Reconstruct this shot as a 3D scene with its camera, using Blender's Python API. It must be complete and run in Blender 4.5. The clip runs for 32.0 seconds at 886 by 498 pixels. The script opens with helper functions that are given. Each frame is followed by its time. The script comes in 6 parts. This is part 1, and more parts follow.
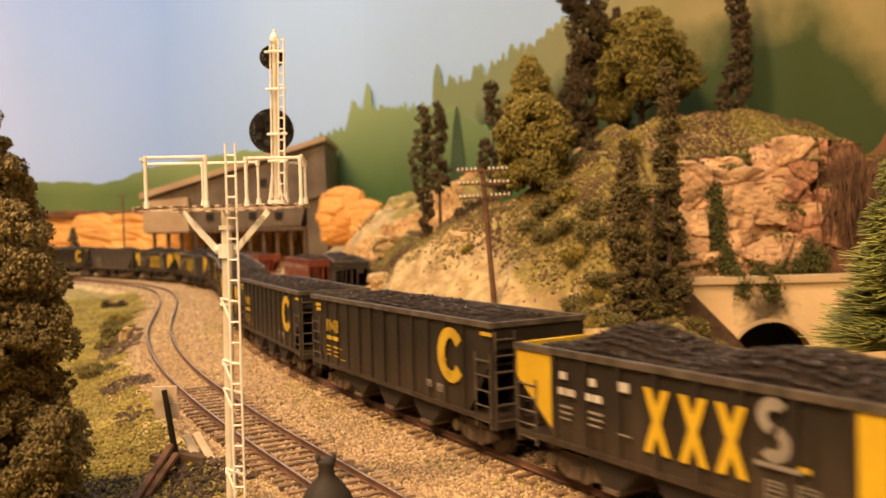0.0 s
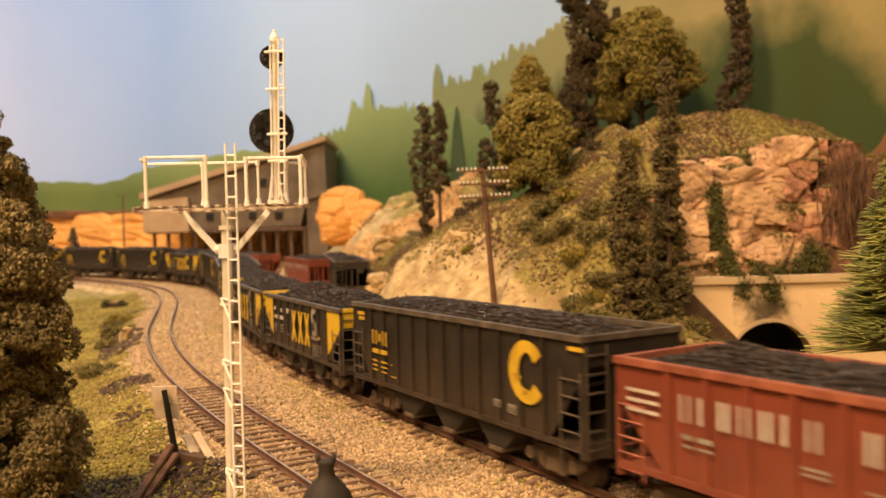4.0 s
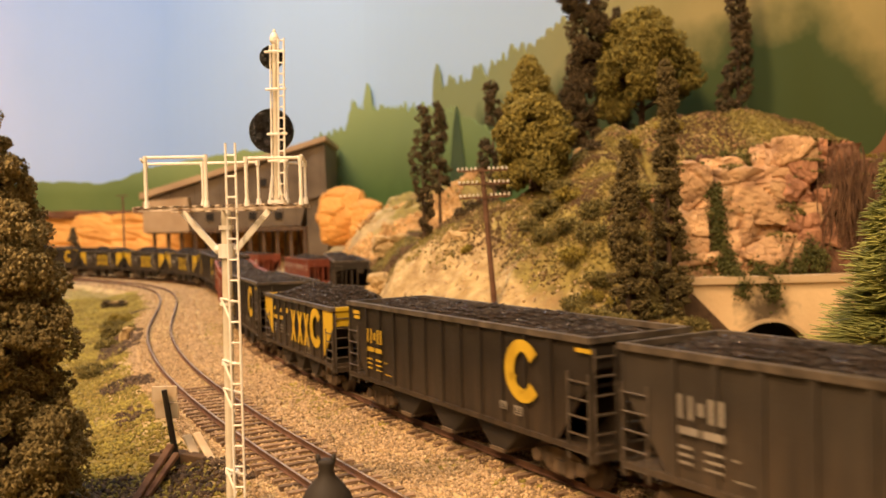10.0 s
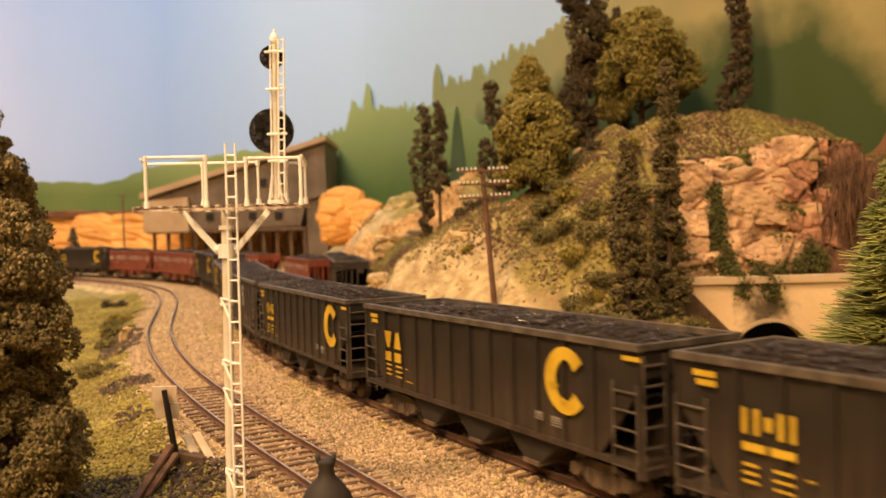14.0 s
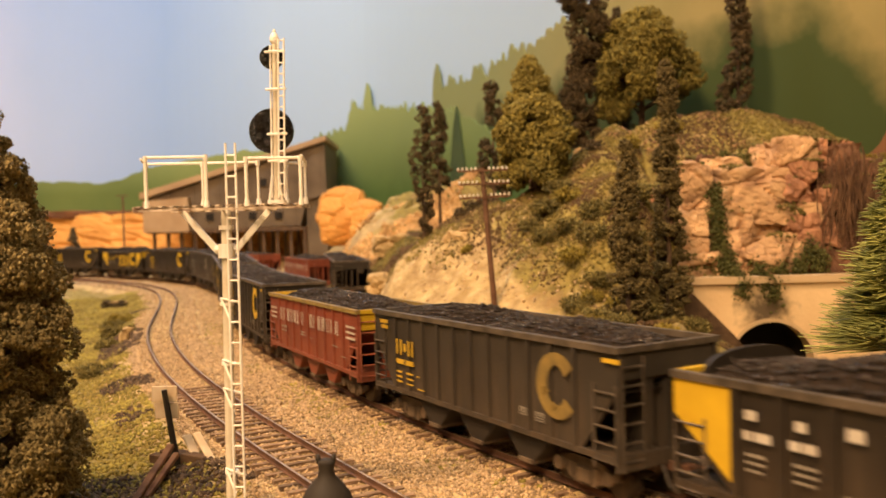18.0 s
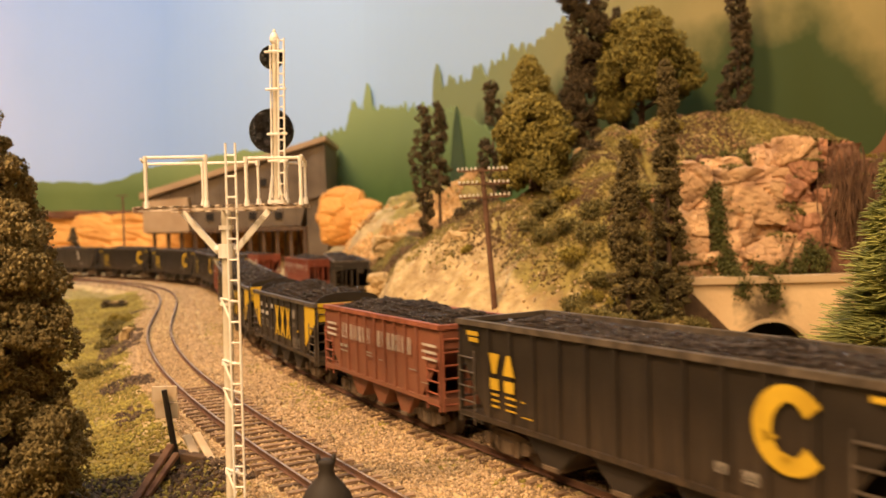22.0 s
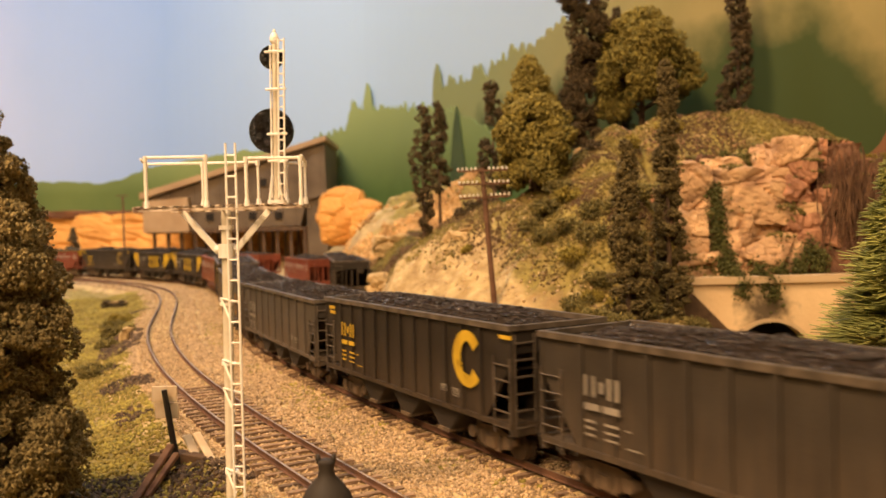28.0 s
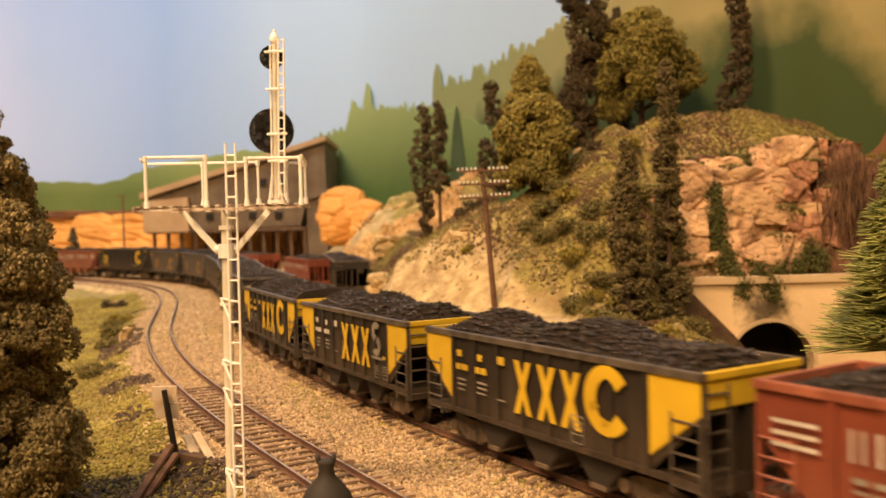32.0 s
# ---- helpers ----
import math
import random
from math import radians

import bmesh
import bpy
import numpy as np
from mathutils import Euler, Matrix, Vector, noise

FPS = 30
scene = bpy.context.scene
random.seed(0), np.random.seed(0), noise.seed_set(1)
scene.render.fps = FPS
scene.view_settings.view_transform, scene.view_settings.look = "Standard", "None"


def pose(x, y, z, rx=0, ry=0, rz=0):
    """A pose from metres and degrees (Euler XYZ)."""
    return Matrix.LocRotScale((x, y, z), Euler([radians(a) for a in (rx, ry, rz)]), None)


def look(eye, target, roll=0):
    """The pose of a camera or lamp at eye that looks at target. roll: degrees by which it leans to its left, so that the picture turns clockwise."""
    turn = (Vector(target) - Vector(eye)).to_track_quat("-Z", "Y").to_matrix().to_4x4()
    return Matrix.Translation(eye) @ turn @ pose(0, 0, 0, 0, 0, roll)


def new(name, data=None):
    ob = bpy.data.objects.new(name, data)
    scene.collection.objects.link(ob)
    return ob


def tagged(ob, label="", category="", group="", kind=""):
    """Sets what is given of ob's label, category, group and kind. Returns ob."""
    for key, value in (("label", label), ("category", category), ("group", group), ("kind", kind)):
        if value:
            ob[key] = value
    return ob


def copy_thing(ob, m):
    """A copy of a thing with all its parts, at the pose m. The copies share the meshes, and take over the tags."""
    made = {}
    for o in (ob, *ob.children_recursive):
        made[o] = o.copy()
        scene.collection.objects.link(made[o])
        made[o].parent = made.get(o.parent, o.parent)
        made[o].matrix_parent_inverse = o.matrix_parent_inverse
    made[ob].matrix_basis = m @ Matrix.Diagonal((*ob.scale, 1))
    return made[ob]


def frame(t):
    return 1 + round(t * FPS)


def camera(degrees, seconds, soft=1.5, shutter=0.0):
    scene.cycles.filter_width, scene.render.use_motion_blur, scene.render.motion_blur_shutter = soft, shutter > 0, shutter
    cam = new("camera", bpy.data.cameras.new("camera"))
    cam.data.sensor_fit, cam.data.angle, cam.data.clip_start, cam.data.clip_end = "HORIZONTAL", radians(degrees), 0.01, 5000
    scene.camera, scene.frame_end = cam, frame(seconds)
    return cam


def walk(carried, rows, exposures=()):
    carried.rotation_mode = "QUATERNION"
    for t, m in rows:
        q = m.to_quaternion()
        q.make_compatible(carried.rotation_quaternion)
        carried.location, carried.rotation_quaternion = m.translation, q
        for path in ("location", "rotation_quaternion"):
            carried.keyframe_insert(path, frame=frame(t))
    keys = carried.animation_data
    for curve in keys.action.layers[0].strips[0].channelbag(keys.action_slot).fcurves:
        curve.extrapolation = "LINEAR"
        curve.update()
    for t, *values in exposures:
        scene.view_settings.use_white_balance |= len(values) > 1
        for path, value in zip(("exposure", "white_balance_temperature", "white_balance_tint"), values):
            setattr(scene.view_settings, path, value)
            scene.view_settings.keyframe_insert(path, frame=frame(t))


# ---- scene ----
cam = camera(56.3, 32.0, soft=1.6, shutter=0.5)
EYE = (0.0, 0.0, 0.0736)
HOLD = look(EYE, (0.0, 1.0, 0.0736 - 0.02601), roll=-1.43)
walk(cam, [(0.0, HOLD), (32.0, HOLD)])
cam.data.dof.use_dof, cam.data.dof.focus_distance, cam.data.dof.aperture_fstop = True, 0.29, 22.0

# ---- light: a layout room, a warm unseen key lamp and added fills ----
world = bpy.data.worlds.new("room_air")
world.use_nodes = True
world.node_tree.nodes["Background"].inputs[0].default_value = (1.0, 0.78, 0.55, 1)
world.node_tree.nodes["Background"].inputs[1].default_value = 0.12
scene.world = world


def area_lamp(name, eye, target, w, h, watts, colour):
    data = bpy.data.lights.new(name, "AREA")
    data.shape, data.size, data.size_y, data.energy, data.color = "RECTANGLE", w, h, watts, colour
    ob = new(name, data)
    ob.matrix_basis = look(eye, target)
    return ob


area_lamp("ceiling_lamp", (-0.75, -0.25, 1.45), (0.0, 0.45, 0.0), 0.25, 0.25, 35.0, (1.0, 0.60, 0.30))
# front fill, added to light the hill and throw shadows on the wall
area_lamp("ceiling_lamp", (-0.45, -1.2, 1.15), (0.15, 0.7, 0.1), 0.35, 0.35, 27.0, (1.0, 0.64, 0.34))
# added warm fill aimed at the far orange bank
area_lamp("ceiling_lamp", (-1.0, 1.2, 1.4), (-0.75, 2.0, 0.2), 0.5, 0.25, 14.0, (1.0, 0.60, 0.28))
# added cool fill that brightens and blues the sky backdrop
area_lamp("ceiling_lamp", (-0.6, 0.8, 1.9), (-0.9, 2.2, 0.7), 1.0, 0.4, 27.0, (0.78, 0.89, 1.0))
# broad overhead fill, added to even out the shading
area_lamp("ceiling_panel", (0.0, -0.8, 2.15), (0.0, -0.2, 0.0), 1.8, 1.8, 42.0, (1.0, 0.76, 0.53))


# ---- materials ----
def mat(name, c, rough=0.8, c2=None, scale=40.0, detail=6.0, bump=0.0, bscale=None, metal=0.0, island=0.0, mid=(0.35, 0.65), objvar=0.0, grade=None, bdist=0.001):
    m = bpy.data.materials.new(name)
    m.use_nodes = True
    nt = m.node_tree
    b = nt.nodes["Principled BSDF"]
    b.inputs["Specular IOR Level"].default_value = 0.35
    b.inputs["Roughness"].default_value, b.inputs["Metallic"].default_value = rough, metal
    geo = nt.nodes.new("ShaderNodeTexCoord")
    n = nt.nodes.new("ShaderNodeTexNoise")
    n.inputs["Scale"].default_value, n.inputs["Detail"].default_value = scale, detail
    nt.links.new(geo.outputs["Object"], n.inputs["Vector"])
    r = nt.nodes.new("ShaderNodeValToRGB")
    c2 = c2 or tuple(v * 0.65 for v in c)
    r.color_ramp.elements[0].position, r.color_ramp.elements[1].position = mid
    r.color_ramp.elements[0].color, r.color_ramp.elements[1].color = (*c2, 1), (*c, 1)
    nt.links.new(n.outputs["Fac"], r.inputs["Fac"])
    out = r.outputs["Color"]
    if island or objvar:
        if island:
            src = nt.nodes.new("ShaderNodeNewGeometry").outputs["Random Per Island"]
        else:
            src = nt.nodes.new("ShaderNodeObjectInfo").outputs["Random"]
        amt = island or objvar
        mp = nt.nodes.new("ShaderNodeMapRange")
        mp.inputs["To Min"].default_value, mp.inputs["To Max"].default_value = 1 - amt, 1 + amt
        nt.links.new(src, mp.inputs["Value"])
        hs = nt.nodes.new("ShaderNodeHueSaturation")
        nt.links.new(mp.outputs["Result"], hs.inputs["Value"])
        nt.links.new(out, hs.inputs["Color"])
        out = hs.outputs["Color"]
    if grade:
        # a painted wash that lightens upwards
        sp = nt.nodes.new("ShaderNodeSeparateXYZ")
        nt.links.new(geo.outputs["Object"], sp.inputs[0])
        gm = nt.nodes.new("ShaderNodeMapRange")
        gm.inputs["From Min"].default_value, gm.inputs["From Max"].default_value = grade[0], grade[1]
        nt.links.new(sp.outputs["Z"], gm.inputs["Value"])
        gx_ = nt.nodes.new("ShaderNodeMix")
        gx_.data_type, gx_.blend_type = "RGBA", "MIX"
        nt.links.new(gm.outputs["Result"], gx_.inputs["Factor"])
        ends = [k for k in gx_.inputs if k.type == "RGBA"]
        nt.links.new(out, ends[0])
        ends[1].default_value = (*grade[2], 1)
        out = [k for k in gx_.outputs if k.type == "RGBA"][0]
    nt.links.new(out, b.inputs["Base Color"])
    if bump:
        n2 = nt.nodes.new("ShaderNodeTexNoise")
        n2.inputs["Scale"].default_value, n2.inputs["Detail"].default_value = bscale or scale * 4, 8
        nt.links.new(geo.outputs["Object"], n2.inputs["Vector"])
        bp = nt.nodes.new("ShaderNodeBump")
        bp.inputs["Strength"].default_value, bp.inputs["Distance"].default_value = min(1.0, bump), bdist
        nt.links.new(n2.outputs["Fac"], bp.inputs["Height"])
        nt.links.new(bp.outputs["Normal"], b.inputs["Normal"])
    return m


M = {}
M["black"] = mat("weathered_black_paint", (0.025, 0.020, 0.0155), 0.55, (0.014, 0.011, 0.0085), 60, bump=0.15, bscale=900)
M["grey"] = mat("faded_dark_grey_paint", (0.046, 0.039, 0.031), 0.6, (0.028, 0.0235, 0.0185), 50, bump=0.15, bscale=900)
M["palegrey"] = mat("faded_brown_grey_paint", (0.082, 0.069, 0.054), 0.6, (0.050, 0.042, 0.033), 50, bump=0.15, bscale=900)
M["red"] = mat("oxide_red_paint", (0.23, 0.052, 0.026), 0.6, (0.165, 0.038, 0.020), 45, bump=0.15, bscale=900)
M["fadedred"] = mat("faded_brown_red_paint", (0.25, 0.092, 0.050), 0.65, (0.17, 0.060, 0.034), 45, bump=0.15, bscale=900)
# dusty edges, with the highlight on rims and rungs put into the colour
M["rim"] = mat("dusty_rim_highlight", (0.125, 0.100, 0.075), 0.5, (0.045, 0.036, 0.027), 160)
M["redrim"] = mat("red_rim_highlight", (0.34, 0.115, 0.065), 0.5, (0.20, 0.06, 0.034), 160)
M["dullorange"] = mat("worn_dull_orange_paint", (0.42, 0.225, 0.040), 0.65, (0.26, 0.135, 0.030), 130)
M["yellow"] = mat("yellow_paint", (0.64, 0.425, 0.024), 0.5, (0.52, 0.335, 0.018), 70)
M["white"] = mat("stencil_white", (0.55, 0.52, 0.46), 0.6, (0.42, 0.38, 0.32), 120)
M["palewhite"] = mat("faded_stencil", (0.30, 0.27, 0.22), 0.7, (0.2, 0.18, 0.15), 120)
M["fadedgold"] = mat("faded_gold_paint", (0.27, 0.19, 0.055), 0.6, (0.15, 0.11, 0.04), 150)
M["gold"] = mat("stencil_gold", (0.60, 0.40, 0.03), 0.6, (0.46, 0.30, 0.02), 120)
M["coal"] = mat("coal", (0.030, 0.020, 0.013), 0.9, (0.010, 0.007, 0.005), 500, bump=0.6, bscale=1500)
M["lump"] = mat("coal_lumps", (0.040, 0.025, 0.015), 0.42, (0.010, 0.007, 0.005), 300, island=0.6, bump=0.3, bscale=1500)
M["truck"] = mat("grimy_truck_casting", (0.105, 0.086, 0.066), 0.8, (0.05, 0.040, 0.031), 200, bump=0.3)
M["steel"] = mat("worn_steel", (0.55, 0.43, 0.32), 0.38, (0.36, 0.26, 0.18), 80, metal=0.8)
M["wheel"] = mat("dark_oily_wheel", (0.05, 0.04, 0.032), 0.5, (0.03, 0.024, 0.02), 90, metal=0.5)
M["rust"] = mat("rusty_rail_side", (0.155, 0.080, 0.048), 0.85, (0.09, 0.045, 0.028), 150)
M["tie"] = mat("weathered_tie_wood", (0.31, 0.21, 0.13), 0.9, (0.16, 0.10, 0.062), 220, bump=0.5, objvar=0.35)
M["ballast"] = mat("ballast_stone", (0.52, 0.38, 0.225), 0.95, (0.27, 0.185, 0.10), 400, island=0.42, bump=0.4)
M["cream"] = mat("cream_signal_paint", (0.93, 0.91, 0.86), 0.30, (0.86, 0.82, 0.74), 200, bump=0.1)
# the signal's cream, darkened to carry the shade on the masts
M["mastshade"] = mat("shaded_cream_mast_tone", (0.72, 0.67, 0.55), 0.4, (0.58, 0.52, 0.41), 160, bump=0.1)
M["grimy_slat"] = mat("grimy_cream_slat", (0.80, 0.68, 0.54), 0.6, (0.16, 0.10, 0.07), 330)
M["gloss_black"] = mat("gloss_black_target", (0.012, 0.011, 0.010), 0.05, (0.008, 0.008, 0.008), 200, bump=1.0, bscale=300, bdist=0.004)
M["bark"] = mat("bark", (0.14, 0.09, 0.055), 0.95, (0.07, 0.045, 0.03), 200, bump=0.6)
M["wood"] = mat("creosoted_pole_wood", (0.16, 0.085, 0.05), 0.85, (0.10, 0.05, 0.03), 120, bump=0.4)
M["concrete"] = mat("cream_concrete", (0.62, 0.47, 0.29), 0.85, (0.54, 0.40, 0.24), 30, bump=0.2)
# near black that stands in for the shade inside the bore and windows
M["soot"] = mat("shade_dark_lining", (0.02, 0.016, 0.012), 0.95)
M["tin"] = mat("weathered_tipple_tin", (0.145, 0.105, 0.065), 0.7, (0.09, 0.062, 0.038), 25, bump=0.3)
# tan roof and annex, lightened in colour for the light falling on them
M["tinroof"] = mat("rusty_tipple_roof_lit", (0.40, 0.275, 0.155), 0.7, (0.29, 0.185, 0.10), 20, bump=0.3)
M["porcelain"] = mat("pale_insulator", (0.80, 0.76, 0.66), 0.3)
M["dark"] = mat("dark_casting", (0.035, 0.028, 0.022), 0.7, bump=0.2)
M["foldark"] = mat("dark_tree_foam", (0.115, 0.083, 0.040), 0.95, (0.05, 0.036, 0.017), 300, island=0.35, bump=0.5)
M["foliage"] = mat("olive_tree_foam", (0.30, 0.25, 0.058), 0.95, (0.135, 0.11, 0.026), 300, island=0.4, bump=0.5)
M["folnear"] = mat("brown_green_tree_foam", (0.30, 0.232, 0.098), 0.95, (0.21, 0.16, 0.066), 60, island=0.4, bump=0.3, bscale=2000, mid=(0.3, 0.6))
M["column"] = mat("dark_olive_column_foam", (0.150, 0.118, 0.045), 0.95, (0.075, 0.058, 0.022), 300, island=0.4, bump=0.5)
M["bush"] = mat("green_scrub_foam", (0.20, 0.165, 0.05), 0.95, (0.10, 0.085, 0.026), 300, island=0.4, bump=0.5)
M["needle"] = mat("green_pine_bristle", (0.34, 0.345, 0.10), 0.5, (0.15, 0.165, 0.044), 100, island=0.4)
M["plank"] = mat("pale_scrap_timber", (0.86, 0.72, 0.52), 0.85, (0.68, 0.52, 0.33), 150, objvar=0.2)
M["redplank"] = mat("reddish_scrap_timber", (0.24, 0.125, 0.07), 0.9, (0.12, 0.06, 0.036), 150, bump=0.4)
M["oldplank"] = mat("brown_scrap_timber", (0.13, 0.08, 0.045), 0.9, (0.07, 0.042, 0.026), 150, bump=0.4)


def vary_gloss(m, dull, shiny, share):
    """Most lumps are dull; a small share of them shine."""
    nt = m.node_tree
    r = nt.nodes.new("ShaderNodeMapRange")
    r.inputs["From Min"].default_value, r.inputs["From Max"].default_value = 1 - share, 1 - share * 0.5
    r.inputs["To Min"].default_value, r.inputs["To Max"].default_value = dull, shiny
    nt.links.new(nt.nodes.new("ShaderNodeNewGeometry").outputs["Random Per Island"], r.inputs["Value"])
    nt.links.new(r.outputs["Result"], nt.nodes["Principled BSDF"].inputs["Roughness"])
    nt.nodes["Principled BSDF"].inputs["Specular IOR Level"].default_value = 0.8


def dusty(m, amount, dust=(0.20, 0.135, 0.08)):
    """Brown road dust, streaked, thickest along the bottom of the car."""
    nt = m.node_tree
    lk = nt.links.new
    b = nt.nodes["Principled BSDF"]
    src = b.inputs["Base Color"].links[0].from_socket
    co = nt.nodes.new("ShaderNodeTexCoord")
    sp = nt.nodes.new("ShaderNodeSeparateXYZ")
    lk(co.outputs["Object"], sp.inputs[0])
    st = nt.nodes.new("ShaderNodeMapping")
    st.inputs["Scale"].default_value = (420, 420, 30)
    lk(co.outputs["Object"], st.inputs["Vector"])
    n = nt.nodes.new("ShaderNodeTexNoise")
    n.inputs["Scale"].default_value, n.inputs["Detail"].default_value = 1.0, 6
    lk(st.outputs[0], n.inputs["Vector"])
    mp = nt.nodes.new("ShaderNodeMapRange")
    mp.inputs["From Min"].default_value, mp.inputs["From Max"].default_value = 0.034, 0.010
    mp.inputs["To Min"].default_value, mp.inputs["To Max"].default_value = 0.10, 1.0
    lk(sp.outputs["Z"], mp.inputs["Value"])
    nm = nt.nodes.new("ShaderNodeMapRange")
    nm.inputs["From Min"].default_value, nm.inputs["From Max"].default_value = 0.3, 0.7
    nm.inputs["To Min"].default_value, nm.inputs["To Max"].default_value = 0.15 * amount, amount
    lk(n.outputs["Fac"], nm.inputs["Value"])
    mu = nt.nodes.new("ShaderNodeMath")
    mu.operation = "MULTIPLY"
    lk(mp.outputs["Result"], mu.inputs[0])
    lk(nm.outputs["Result"], mu.inputs[1])
    mx = nt.nodes.new("ShaderNodeMix")
    mx.data_type = "RGBA"
    lk(mu.outputs[0], mx.inputs["Factor"])
    ins = [k for k in mx.inputs if k.type == "RGBA"]
    lk(src, ins[0])
    ins[1].default_value = (*dust, 1)
    lk([k for k in mx.outputs if k.type == "RGBA"][0], b.inputs["Base Color"])


dusty(M["black"], 0.30)
dusty(M["grey"], 0.36)
dusty(M["palegrey"], 0.42)
dusty(M["red"], 0.28)
dusty(M["fadedred"], 0.30)
dusty(M["truck"], 0.75)
dusty(M["wheel"], 0.4)
vary_gloss(M["lump"], 0.95, 0.12, 0.40)
M["coal"].node_tree.nodes["Principled BSDF"].inputs["Specular IOR Level"].default_value = 0.12


def blotched(m, colour, scale, lo, hi, amount, stretch=(1, 1, 1)):
    """Stains of a second colour, larger than the grain."""
    nt = m.node_tree
    lk = nt.links.new
    b = nt.nodes["Principled BSDF"]
    src = b.inputs["Base Color"].links[0].from_socket
    geo = nt.nodes.new("ShaderNodeNewGeometry")
    st = nt.nodes.new("ShaderNodeMapping")
    st.inputs["Scale"].default_value = stretch
    lk(geo.outputs["Position"], st.inputs["Vector"])
    n = nt.nodes.new("ShaderNodeTexNoise")
    n.inputs["Scale"].default_value, n.inputs["Detail"].default_value, n.inputs["Roughness"].default_value = scale, 7, 0.62
    lk(st.outputs[0], n.inputs["Vector"])
    mp = nt.nodes.new("ShaderNodeMapRange")
    mp.inputs["From Min"].default_value, mp.inputs["From Max"].default_value, mp.inputs["To Max"].default_value = lo, hi, amount
    lk(n.outputs["Fac"], mp.inputs["Value"])
    mx = nt.nodes.new("ShaderNodeMix")
    mx.data_type = "RGBA"
    lk(mp.outputs["Result"], mx.inputs["Factor"])
    ins = [k for k in mx.inputs if k.type == "RGBA"]
    lk(src, ins[0])
    ins[1].default_value = (*colour, 1)
    lk([k for k in mx.outputs if k.type == "RGBA"][0], b.inputs["Base Color"])


# ---- building helpers ----
def part(name, bm, material, parent, label="", smooth=False):
    me = bpy.data.meshes.new(name)
    bm.normal_update()
    bm.to_mesh(me)
    bm.free()
    return mesh_part(name, me, material, parent, label, smooth)


def mesh_part(name, me, material, parent, label="", smooth=False):
    me.materials.append(material)
    if smooth:
        for poly in me.polygons:
            poly.use_smooth = True
    ob = new(name, me)
    if parent:
        ob.parent = parent
    if label:
        tagged(ob, label)
    return ob


def thing(name, label, category, group="", kind="", at=(0, 0, 0)):
    ob = new(name)
    ob.empty_display_size = 0.01
    ob.location = at
    return tagged(ob, label, category, group, kind)


def box(bm, cx, cy, cz, sx, sy, sz, m=None):
    vs = []
    for k in (-1, 1):
        for i, j in ((-1, -1), (1, -1), (1, 1), (-1, 1)):
            v = Vector((cx + i * sx / 2, cy + j * sy / 2, cz + k * sz / 2))
            vs.append(bm.verts.new(m @ v if m else v))
    for q in ((3, 2, 1, 0), (4, 5, 6, 7), (0, 1, 5, 4), (1, 2, 6, 5), (2, 3, 7, 6), (3, 0, 4, 7)):
        bm.faces.new([vs[i] for i in q])
    return vs


def prism(bm, pts, y0, y1, m=None):
    """An outline in x, z pushed from y0 to y1."""
    a = [bm.verts.new(m @ Vector((x, y0, z)) if m else (x, y0, z)) for x, z in pts]
    b = [bm.verts.new(m @ Vector((x, y1, z)) if m else (x, y1, z)) for x, z in pts]
    n = len(pts)
    bm.faces.new(a)
    bm.faces.new(b[::-1])
    for i in range(n):
        bm.faces.new((a[i], b[i], b[(i + 1) % n], a[(i + 1) % n]))
    bmesh.ops.recalc_face_normals(bm, faces=bm.faces[:])


def rod(bm, p, q, r, n=6, r2=None):
    p, q = Vector(p), Vector(q)
    d = (q - p).normalized()
    u = d.orthogonal().normalized()
    w = d.cross(u)
    r2 = r if r2 is None else r2
    a, b = [], []
    for i in range(n):
        c, s = math.cos(i * math.tau / n), math.sin(i * math.tau / n)
        a.append(bm.verts.new(p + r * (c * u + s * w)))
        b.append(bm.verts.new(q + r2 * (c * u + s * w)))
    bm.faces.new(a[::-1])
    bm.faces.new(b)
    for i in range(n):
        bm.faces.new((a[i], a[(i + 1) % n], b[(i + 1) % n], b[i]))


def lathe(bm, prof, n=16, m=None):
    """A profile of (radius, z) turned about z."""
    rings = []
    for r, z in prof:
        ring = []
        for i in range(n):
            v = Vector((r * math.cos(i * math.tau / n), r * math.sin(i * math.tau / n), z))
            ring.append(bm.verts.new(m @ v if m else v))
        rings.append(ring)
    for a, b in zip(rings, rings[1:]):
        for i in range(n):
            bm.faces.new((a[i], a[(i + 1) % n], b[(i + 1) % n], b[i]))
    bm.faces.new(rings[0][::-1])
    bm.faces.new(rings[-1])


def smooth01(x, a, b):
    k = np.clip((x - a) / (b - a), 0, 1)
    return k * k * (3 - 2 * k)


# smooth value noise on a lattice, vectorised
LATTICE = np.random.RandomState(5).rand(64, 64)


def vnoise(x, y):
    xi, yi = np.floor(x).astype(int), np.floor(y).astype(int)
    fx, fy = x - xi, y - yi
    fx, fy = fx * fx * (3 - 2 * fx), fy * fy * (3 - 2 * fy)
    g = lambda i, j: LATTICE[i % 64, j % 64]
    return (g(xi, yi) * (1 - fx) + g(xi + 1, yi) * fx) * (1 - fy) + (g(xi, yi + 1) * (1 - fx) + g(xi + 1, yi + 1) * fx) * fy - 0.5


def fbm(x, y, octaves=4):
    return sum(vnoise(x * 2 ** k + 7.3 * k, y * 2 ** k + 3.1 * k) / 2 ** k for k in range(octaves))


